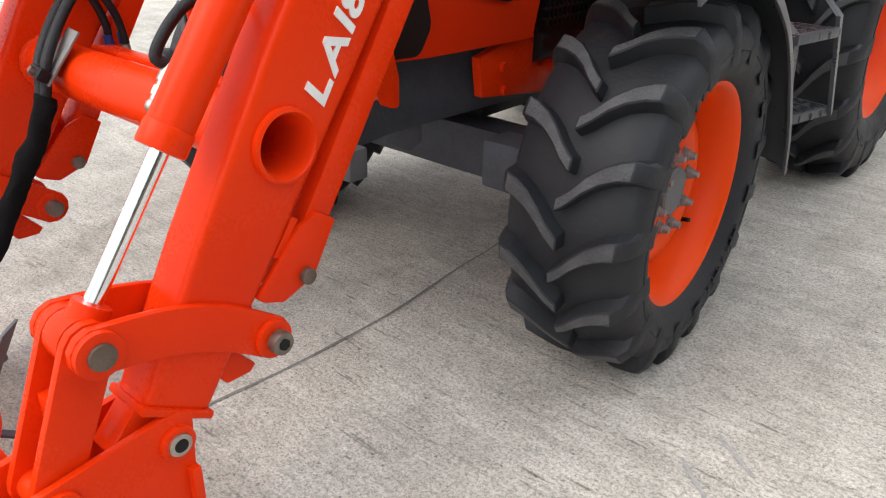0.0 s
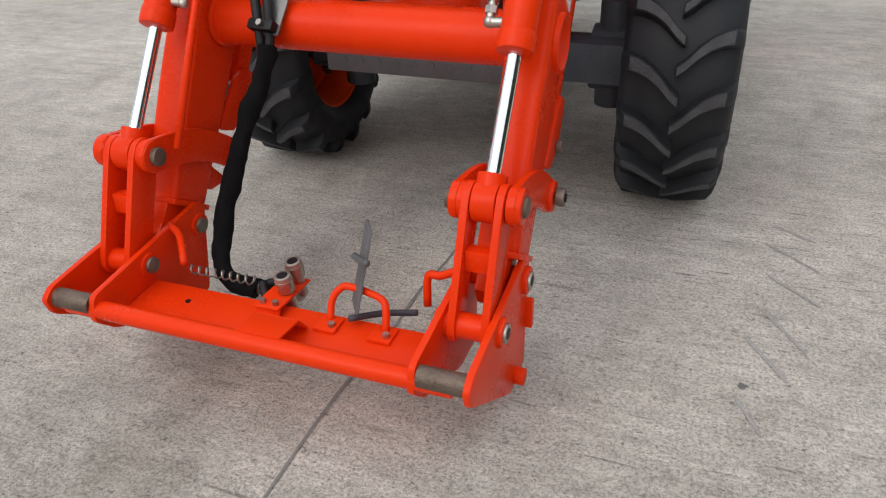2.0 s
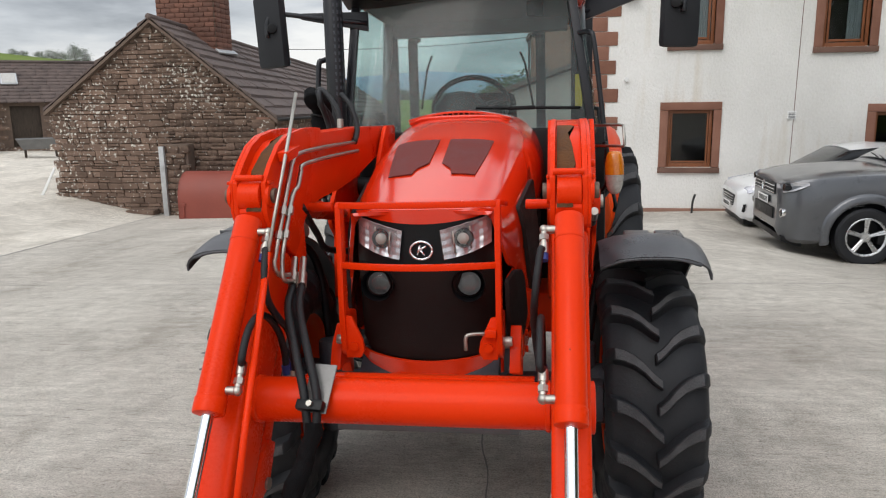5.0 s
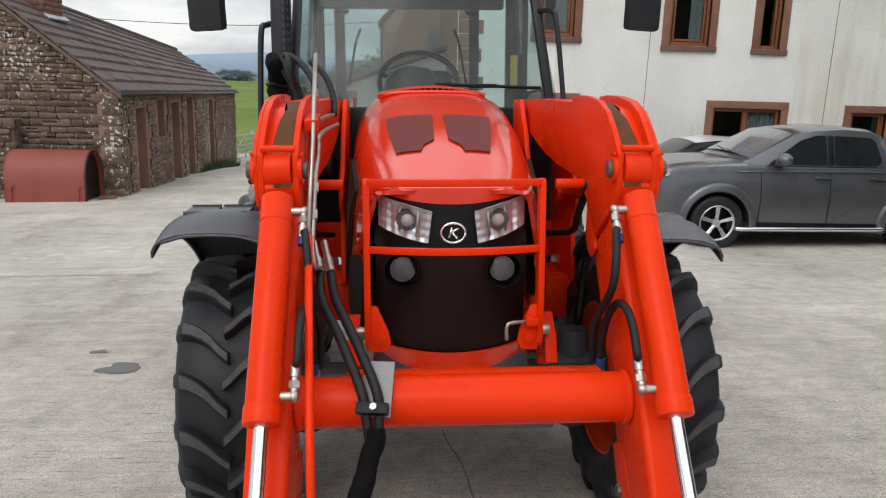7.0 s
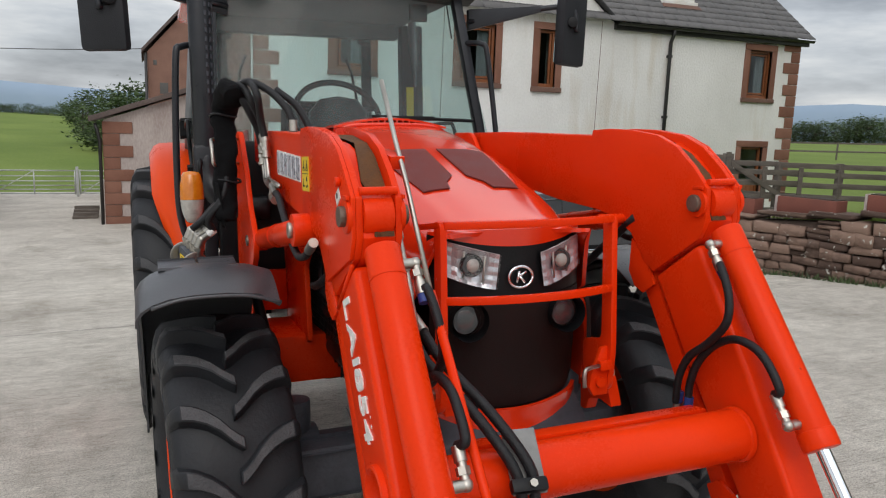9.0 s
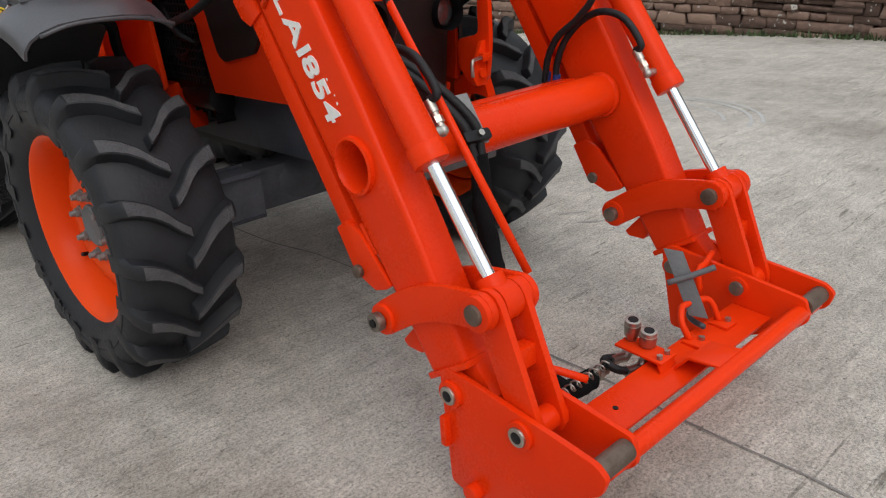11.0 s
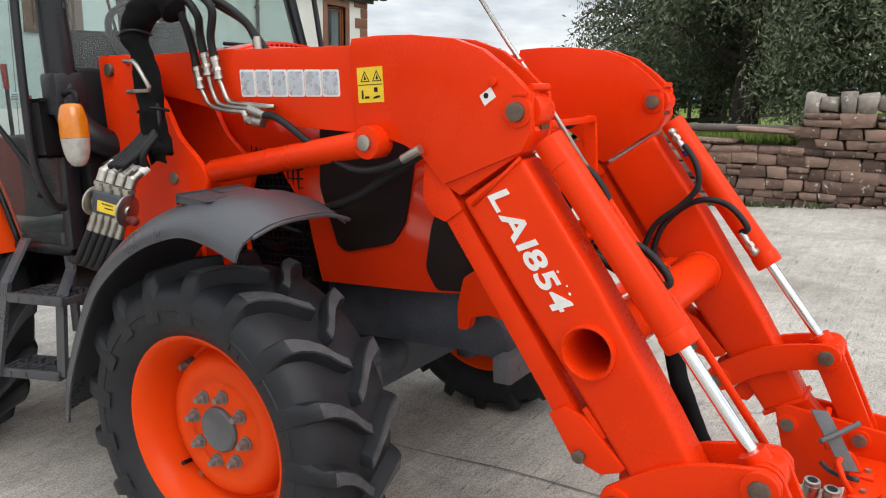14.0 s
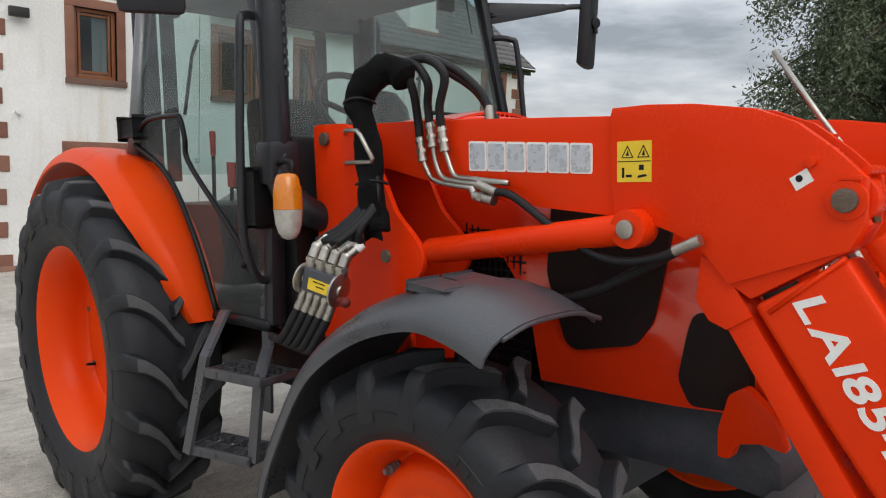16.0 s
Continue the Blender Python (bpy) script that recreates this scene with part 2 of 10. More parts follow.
def plate(bm, yz, xa, xb, bev=0.004, segments=2):
    """An outline in the side plane (y, z), from xa to xb."""
    return prism(bm, [(xa, y, z) for y, z in yz], (xb - xa, 0, 0), bev, segments)


def rounded(yz, r=0.02, n=4):
    """The outline with its corners rounded."""
    out = []
    for i, p in enumerate(yz):
        p, a, b = Vector(p), Vector(yz[i - 1]), Vector(yz[(i + 1) % len(yz)])
        da, db = a - p, b - p
        k = min(r, da.length * 0.45, db.length * 0.45)
        s, e = p + da.normalized() * k, p + db.normalized() * k
        for j in range(n + 1):
            u = j / n
            out.append(tuple((1 - u) ** 2 * s + 2 * u * (1 - u) * p + u * u * e))
    return out


def cyl(bm, p, q, r, n=20, r2=None, bev=0.0):
    p, q = Vector(p), Vector(q)
    t = B()
    bmesh.ops.create_cone(t, cap_ends=True, segments=n, radius1=r, radius2=r if r2 is None else r2, depth=(q - p).length)
    if bev:
        bevelled(t, bev, 2, 50)
    t.transform(Matrix.Translation((p + q) / 2) @ (q - p).to_track_quat("Z", "Y").to_matrix().to_4x4())
    return merge(bm, t)


def ball(bm, c, r, scale=(1, 1, 1), n=14):
    t = B()
    bmesh.ops.create_uvsphere(t, u_segments=n, v_segments=max(6, n // 2), radius=r)
    t.transform(Matrix.Translation(c) @ Matrix.Diagonal((*scale, 1)))
    return merge(bm, t)


def spline(pts, per=6):
    """A smooth line through the points."""
    pts = [Vector(p) for p in pts]
    if len(pts) < 3:
        return pts
    ext = [2 * pts[0] - pts[1], *pts, 2 * pts[-1] - pts[-2]]
    out = []
    for i in range(1, len(ext) - 2):
        a, b, c, d = ext[i - 1 : i + 3]
        for j in range(per):
            u = j / per
            out.append(0.5 * (2 * b + (c - a) * u + (2 * a - 5 * b + 4 * c - d) * u * u + (3 * b - a - 3 * c + d) * u**3))
    return [*out, pts[-1]]


def pipe(bm, pts, r, n=10, per=6, smooth=True, r_end=None):
    line = spline(pts, per) if smooth else [Vector(p) for p in pts]
    rings, side = [], None
    for i, p in enumerate(line):
        d = (line[min(i + 1, len(line) - 1)] - line[max(i - 1, 0)]).normalized()
        if side is None:
            side = d.orthogonal().normalized()
        side = (side - d * side.dot(d)).normalized()
        up = d.cross(side)
        rad = r if r_end is None else r + (r_end - r) * i / (len(line) - 1)
        rings.append([bm.verts.new(p + (side * math.cos(a) + up * math.sin(a)) * rad) for a in [2 * math.pi * k / n for k in range(n)]])
    for a, b in zip(rings, rings[1:]):
        for k in range(n):
            bm.faces.new((a[k], a[(k + 1) % n], b[(k + 1) % n], b[k]))
    bm.faces.new(rings[0][::-1])
    bm.faces.new(rings[-1])
    return bm


def lathe(bm, profile, n=48, centre=(0, 0, 0), closed=False):
    """Turns (x, r) round the x axis."""
    c = Vector(centre)
    rings = [[bm.verts.new(c + Vector((x, r * math.cos(a), r * math.sin(a)))) for a in [2 * math.pi * k / n for k in range(n)]] for x, r in profile]
    pairs = list(zip(rings, rings[1:])) + ([(rings[-1], rings[0])] if closed else [])
    for a, b in pairs:
        for k in range(n):
            bm.faces.new((a[k], a[(k + 1) % n], b[(k + 1) % n], b[k]))
    bmesh.ops.recalc_face_normals(bm, faces=bm.faces)
    return bm


def grid(bm, rows):
    """A sheet through rows of points."""
    vs = [[bm.verts.new(p) for p in row] for row in rows]
    for a, b in zip(vs, vs[1:]):
        for k in range(len(a) - 1):
            bm.faces.new((a[k], a[k + 1], b[k + 1], b[k]))
    return bm


def thicken(bm, t):
    bmesh.ops.recalc_face_normals(bm, faces=bm.faces)
    bmesh.ops.solidify(bm, geom=bm.faces[:], thickness=t)
    return bm


def finish(name, bm, material, sharp=38):
    for f in bm.faces:
        f.smooth = True
    for e in bm.edges:
        if len(e.link_faces) == 2 and e.calc_face_angle(0) > radians(sharp):
            e.smooth = False
    me = bpy.data.meshes.new(name)
    bm.to_mesh(me)
    bm.free()
    me.materials.append(material)
    return me


def part(name, bm, material, parent, label="", sharp=38):
    ob = new(name, finish(name, bm, material, sharp) if isinstance(bm, bmesh.types.BMesh) else bm)
    ob.parent = parent
    return tagged(ob, label)


def thing(name, label, category, group="", at=None):
    ob = new(name)
    ob.empty_display_size = 0.2
    ob.matrix_world = at if at is not None else Matrix()
    return tagged(ob, label, category, group)


def solid(name, bm, material, label, category, group="", kind="", at=None, sharp=38):
    ob = new(name, finish(name, bm, material, sharp) if isinstance(bm, bmesh.types.BMesh) else bm)
    ob.matrix_world = at if at is not None else Matrix()
    return tagged(ob, label, category, group, kind)


def lettering(name, text, size, span, frame_m, material, parent, thick=0.0015, label="", lean=0.2, gap=0.005):
    """Built-in font, each letter set close to the one before, stretched to a length, turned into a thin mesh."""
    bm, cursor = B(), 0.0
    for ch in text:
        cu = bpy.data.curves.new(name, "FONT")
        cu.body, cu.size, cu.extrude, cu.offset = ch, size, thick, size * 0.026
        tmp = new(name + "_tmp", cu)
        bpy.context.view_layer.update()
        me = bpy.data.meshes.new_from_object(tmp.evaluated_get(bpy.context.evaluated_depsgraph_get()))
        bpy.data.objects.remove(tmp)
        xs = [v.co.x for v in me.vertices]
        me.transform(Matrix.Translation((cursor - min(xs), 0, 0)))
        bm.from_mesh(me)
        bpy.data.meshes.remove(me)
        cursor += max(xs) - min(xs) + gap
    for v in bm.verts:
        v.co.x = v.co.x * span / (cursor - gap) + lean * v.co.y
    bm.transform(frame_m)
    return part(name, bm, material, parent, label)


def lerp(table, v):
    """Piecewise linear table of (key, value)."""
    if v <= table[0][0]:
        return table[0][1]
    for (a, p), (b, q) in zip(table, table[1:]):
        if v <= b:
            return p + (q - p) * (v - a) / (b - a)
    return table[-1][1]


def cut(bm, cutters):
    """Cuts other solids out of a body."""
    body = new("body_tmp", finish("body_tmp", bm, BLACK))
    tools = []
    for c_bm in cutters:
        tool = new("cut_tmp", finish("cut_tmp", c_bm, BLACK))
        tools.append(tool)
        mod = body.modifiers.new("cut", "BOOLEAN")
        mod.operation, mod.object, mod.solver = "DIFFERENCE", tool, "EXACT"
    bpy.context.view_layer.update()
    me = bpy.data.meshes.new_from_object(body.evaluated_get(bpy.context.evaluated_depsgraph_get()))
    for ob in (body, *tools):
        bpy.data.objects.remove(ob)
    out_bm = B()
    out_bm.from_mesh(me)
    bpy.data.meshes.remove(me)
    for f in out_bm.faces:
        f.material_index = 0
    return out_bm
# ---- tractor ----
FRONT_Y, FRONT_Z, FRONT_X = 0.012, 0.485, 0.758
STEER = {-1: radians(3.6), 1: radians(2.3)}
REAR_Y, REAR_Z, REAR_X = 2.08, 0.715, 0.815
FENDER_Z, REAR_FENDER_Y, REAR_FENDER_Z = 0.548, 2.2, 0.745
tractor = thing("tractor", "orange farm tractor with black cab standing on sloping concrete yard", "tractor", at=YARD)


def lug_mesh(name, radius, half, sweep, width, height, side):
    """One curved chevron lug: steep near the middle of the tread, flatter towards the shoulder, ending in a block down the sidewall."""
    bm = B()
    stations = [(-0.06, -0.10, 0.0), (0.02, -0.02, 0.0), (0.15, 0.16, 0.0), (0.32, 0.46, 0.0), (0.52, 0.72, 0.003), (0.74, 0.90, 0.008), (0.93, 0.98, 0.012), (1.04, 1.01, 0.028), (1.105, 1.02, 0.062), (1.118, 1.03, 0.098)]
    rings = []
    for k, (u, a, drop) in enumerate(stations):
        x, r = side * u * half, radius - drop * radius / 0.53
        ang = sweep * a
        w = width * (0.80 + 0.36 * max(0, u)) / radius / 2
        low = r - height - 0.016
        lean = 0.10 * w
        top_w = w * (0.84 if k < 7 else 0.74)
        h = r if k < 7 else r - height * 0.22
        ring = []
        for aa, rr in ((ang - w * 1.22, low), (ang - top_w - lean, h), (ang + top_w - lean, h), (ang + w * 1.34, low)):
            ring.append(bm.verts.new((x, -rr * math.cos(aa), rr * math.sin(aa))))
        rings.append(ring)
    for a, b in zip(rings, rings[1:]):
        for j in range(3):
            bm.faces.new((a[j], a[j + 1], b[j + 1], b[j]))
    bm.faces.new(rings[0][::-1])
    bm.faces.new(rings[-1])
    bmesh.ops.recalc_face_normals(bm, faces=bm.faces)
    edges = [e for e in bm.edges if len(e.link_faces) == 2 and e.calc_face_angle(0) > radians(35)]
    bmesh.ops.bevel(bm, geom=edges, offset=0.0035, segments=1, affect="EDGES", clamp_overlap=True)
    bm.normal_update()
    # Outward faces get the paler rubber, for dust and for painted sky reflection.
    tops = []
    for f in bm.faces:
        c = f.calc_center_median()
        tops.append(abs(c.x) < 0.86 * half and abs(Vector((0, c.y, c.z)).normalized().dot(f.normal)) > 0.93)
    me = finish(name, bm, RUBBER, 30)
    me.materials.append(LUG_RUBBER)
    for poly, top in zip(me.polygons, tops):
        poly.material_index = int(top)
    return me


def wheel(side, rear):
    name = "rear" if rear else "front"
    cx, cy, cz = (REAR_X, REAR_Y, REAR_Z) if rear else (FRONT_X, FRONT_Y, FRONT_Z)
    radius, half, rim, count, sweep, lugh = (0.74, 0.185, 0.435, 19, radians(14), 0.046) if rear else (0.502, 0.160, 0.296, 17, radians(12), 0.041)
    c = radius - lugh
    w = half * 1.10
    prof = [(-w * 0.74, rim), (-w * 0.80, rim + 0.006), (-w * 0.93, rim + 0.035), (-w * 1.0, rim + (c - rim) * 0.42), (-w * 1.0, rim + (c - rim) * 0.66), (-w * 0.95, c - 0.035), (-w * 0.85, c - 0.014), (-w * 0.45, c - 0.003), (0, c)]
    prof = prof + [(-x, r) for x, r in reversed(prof[:-1])]
    tyre = part("tyre", lathe(B(), prof, 72), RUBBER, tractor, f"worn black {name} tyre with dusty, sky-pale chevron lugs", 60)
    turn = 0.0 if rear else STEER[side]
    if rear and side > 0:
        cx -= 0.10
    tyre.location, tyre.rotation_euler = (side * cx, cy, cz), (0, 0, turn)
    lugs = [lug_mesh("lug", radius, half, sweep, 0.062 if rear else 0.050, lugh, s) for s in (1, -1)]
    phase = 0.0 if rear else (0.92 if side < 0 else 0.58)
    for k in range(count):
        for j in (0, 1):
            ob = part("lug", lugs[j], LUG_RUBBER, tyre)
            ob.rotation_euler = (-2 * math.pi * (k + phase + 0.5 * j) / count, 0, 0)
    # moulded sidewall rings and the raised size marks, as plain bars
    for f0, f1 in ((0.50, 0.53),):
        ridge = lathe(B(), [(side * w * 0.985, rim + (c - rim) * f0), (side * (w * 1.0 + 0.003), rim + (c - rim) * (f0 + f1) / 2), (side * w * 0.995, rim + (c - rim) * f1)], 56)
        part("sidewall_ridge", ridge, RUBBER, tyre)
    rm = rim + (c - rim) * 0.42
    for a0 in (25, 205):
        marks = B()
        for k in range(7):
            a = radians(a0 + k * 4.2 * 0.5 / rm)
            box(marks, side * w * 0.95, side * (w * 1.0 + 0.0015), -0.006, 0.006, rm - 0.013, rm + 0.013, 0, Matrix.Rotation(a, 4, "X"))
        part("size_mark", marks, RUBBER, tyre)
    o = side
    if rear:
        rp = [(-0.17, 0.432), (-0.18, 0.451), (-0.165, 0.446), (-0.15, 0.408), (-0.06, 0.38), (0.03, 0.375), (0.10, 0.40), (0.13, 0.425), (0.146, 0.452), (0.160, 0.456), (0.166, 0.444), (0.158, 0.432), (0.145, 0.418), (0.12, 0.398), (0.09, 0.381), (0.06, 0.368), (0.02, 0.364), (-0.022, 0.364), (-0.036, 0.354), (-0.032, 0.30), (-0.044, 0.22), (-0.036, 0.16), (-0.036, 0.0)]
    else:
        rp = [(-0.13, 0.290), (-0.14, 0.304), (-0.125, 0.300), (-0.11, 0.275), (-0.03, 0.255), (0.06, 0.258), (0.105, 0.275), (0.122, 0.301), (0.134, 0.306), (0.141, 0.303), (0.139, 0.293), (0.128, 0.285), (0.108, 0.268), (0.075, 0.263), (0.055, 0.256), (0.010, 0.253), (-0.004, 0.246), (-0.006, 0.236), (0.012, 0.226), (0.040, 0.218), (0.058, 0.206), (0.067, 0.186), (0.068, 0.160), (0.060, 0.142), (0.058, 0.132), (0.066, 0.120), (0.070, 0.10), (0.070, 0.0)]
    rim_ob = part("rim", lathe(B(), [(o * x, r) for x, r in rp], 64), ORANGE_RIM, tractor, f"orange painted steel {name} wheel rim", 50)
    rim_ob.location, rim_ob.rotation_euler = (side * cx, cy, cz), (0, 0, turn)
    hub = B()
    hx = -0.036 if rear else 0.069
    lathe(hub, [(o * hx, 0.070), (o * (hx + 0.010), 0.068), (o * (hx + 0.015), 0.062), (o * (hx + 0.013), 0.056), (o * (hx + 0.015), 0.0)], 28)
    part("hub_cap", hub, BRACKET_GREY, rim_ob, "dull grey hub cap")
    nut = B()
    n_r = 0.104
    cyl(nut, (0, 0, 0), (o * 0.018, 0, 0), 0.0165, 6, bev=0.002)
    cyl(nut, (o * 0.016, 0, 0), (o * 0.034, 0, 0), 0.0125, 10, 0.009)
    cyl(nut, (-o * 0.002, 0, 0), (o * 0.004, 0, 0), 0.021, 14)
    nut_me = finish("wheel_nut", nut, ZINC)
    small = B()
    cyl(small, (0, 0, 0), (o * 0.010, 0, 0), 0.011, 6, bev=0.001)
    small_me = finish("wheel_bolt", small, BOLT)
    for k in range(8):
        a = 2 * math.pi * (k + 0.3) / 8
        ob = part("wheel_nut", small_me if rear else nut_me, None, rim_ob)
        ob.location = (o * (hx + 0.001), n_r * math.cos(a), n_r * math.sin(a))
    # clamps that hold the disc to the rim
    for k in range(4 if not rear else 8):
        a = 2 * math.pi * (k + 0.42) / (4 if not rear else 8)
        rr = 0.240 if not rear else 0.335
        ob = part("rim_bolt", small_me if rear else nut_me, None, rim_ob)
        ob.location = (o * (0.004 if not rear else -0.034), rr * math.cos(a), rr * math.sin(a))
        if not rear:
            clamp = B()
            box(clamp, *sorted((-o * 0.03, o * 0.004)), rr - 0.026, rr + 0.012, -0.028, 0.028, 0.004, Matrix.Rotation(a, 4, "X"))
            part("rim_clamp", clamp, BOLT, rim_ob, "chipped bare rim clamp")
    valve = B()
    cyl(valve, (o * (0.03 if not rear else -0.04), 0.19 if not rear else 0.29, -0.155), (o * (0.075 if not rear else 0.01), 0.178 if not rear else 0.275, -0.145), 0.007, 8)
    part("valve_stem", valve, BLACK, rim_ob)


for side_sign in (-1, 1):
    wheel(side_sign, False)
    wheel(side_sign, True)

# front axle and chassis castings
bm = B()
box(bm, -0.62, 0.62, FRONT_Y - 0.07, FRONT_Y + 0.07, FRONT_Z - 0.10, FRONT_Z + 0.06, 0.02)
ball(bm, (-0.10, FRONT_Y, FRONT_Z - 0.01), 0.13, (1.1, 0.8, 0.8))
part("front_axle", bm, CAST, tractor, "dark cast front axle")
for s in (-1, 1):
    bm = B()
    cyl(bm, (s * 0.44, FRONT_Y, FRONT_Z - 0.01), (s * 0.70, FRONT_Y, FRONT_Z - 0.01), 0.12, 20, bev=0.015)
    cyl(bm, (s * 0.52, FRONT_Y, FRONT_Z - 0.19), (s * 0.52, FRONT_Y, FRONT_Z + 0.2), 0.06, 16, bev=0.01)
    cyl(bm, (s * 0.68, FRONT_Y, FRONT_Z), (s * 0.82, FRONT_Y, FRONT_Z), 0.10, 20)
    part("steering_knuckle", bm, CAST, tractor)
    bm = B()
    box(bm, s * 0.36, s * 0.60, FRONT_Y - 0.22, FRONT_Y - 0.10, FRONT_Z - 0.05, FRONT_Z + 0.09, 0.012)
    part("axle_guard", bm, CAST, tractor, "dark grey sheet guard over the axle end")
    bm = B()
    pipe(bm, [(s * 0.15, FRONT_Y + 0.16, FRONT_Z - 0.02), (s * 0.58, FRONT_Y + 0.14, FRONT_Z - 0.02)], 0.02, 10)
    cyl(bm, (s * 0.10, FRONT_Y + 0.16, FRONT_Z - 0.02), (s * 0.36, FRONT_Y + 0.15, FRONT_Z - 0.02), 0.035, 14)
    part("steering_ram", bm, BLACK, tractor)
bm = B()
plate(bm, [(-0.62, 0.60), (-0.62, 0.70), (-0.50, 0.80), (0.9, 0.82), (0.9, 0.60), (0.2, 0.60), (-0.45, 0.615)], -0.24, 0.24, 0.012)
part("front_frame", bm, CAST, tractor, "grey cast front frame under the hood")
bm = B()
box(bm, -0.30, 0.31, -0.66, -0.60, 0.555, 0.635, 0.008)
for k in range(9):
    cyl(bm, (-0.24 + 0.06 * k, -0.664, 0.595), (-0.24 + 0.06 * k, -0.656, 0.595), 0.011, 10)
part("weight_bracket", bm, BRACKET_GREY, tractor, "grey front weight bracket with a row of holes")
bm = B()
box(bm, -0.20, 0.20, 0.0, 0.75, 0.55, 1.15, 0.03)
box(bm, -0.28, 0.28, 0.75, 2.3, 0.50, 0.95, 0.05)
box(bm, -0.55, 0.55, 2.05, 2.35, 0.55, 0.95, 0.05)
part("engine_and_gearbox", bm, BLACK, tractor)
for s in (-1, 1):
    bm = B()
    for k in range(5):
        box(bm, s * 0.20, s * 0.30, 0.12 + 0.10 * k, 0.18 + 0.10 * k, 0.70 + 0.03 * (k % 3), 1.10 - 0.04 * (k % 2), 0.012)
    cyl(bm, (s * 0.28, 0.10, 0.78), (s * 0.28, 0.32, 0.78), 0.055, 16, bev=0.008)
    pipe(bm, [(s * 0.30, 0.05, 1.05), (s * 0.34, 0.22, 0.92), (s * 0.31, 0.45, 0.98), (s * 0.34, 0.62, 0.85)], 0.016, 8)
    pipe(bm, [(s * 0.28, 0.02, 0.95), (s * 0.36, 0.18, 1.0), (s * 0.33, 0.38, 1.12)], 0.012, 8)
    part("engine_side", bm, BLACK, tractor)

# hood, lofted from nose to cab
HOOD_W = [(-0.60, 0.235), (-0.52, 0.275), (-0.36, 0.312), (0.0, 0.335), (0.75, 0.365)]
HOOD_T = [(-0.61, 1.283), (-0.55, 1.310), (-0.45, 1.345), (-0.28, 1.405), (0.0, 1.50), (0.25, 1.575), (0.45, 1.612), (0.75, 1.638)]


def hood_point(y, th):
    """th: 0 at the side's shoulder foot, 90 degrees on the middle line, 180 at the other foot."""
    w, zt = lerp(HOOD_W, y), lerp(HOOD_T, y)
    depth = 0.27 + 0.075 * max(0.0, min(1.0, (y - 0.02) / 0.2)) if y > -0.5 else 0.27 - (-0.5 - y) * 2.4
    c, s = math.cos(th), math.sin(th)
    return Vector((math.copysign(w * abs(c) ** 0.55, c), y, zt - depth * (1 - abs(s) ** 0.75)))


def hood_top(x, y, lift=0.0):
    w = lerp(HOOD_W, y)
    c = min(1.0, abs(x) / w) ** (1 / 0.55)
    p = hood_point(y, math.acos(c))
    return Vector((x, y, p.z + lift))


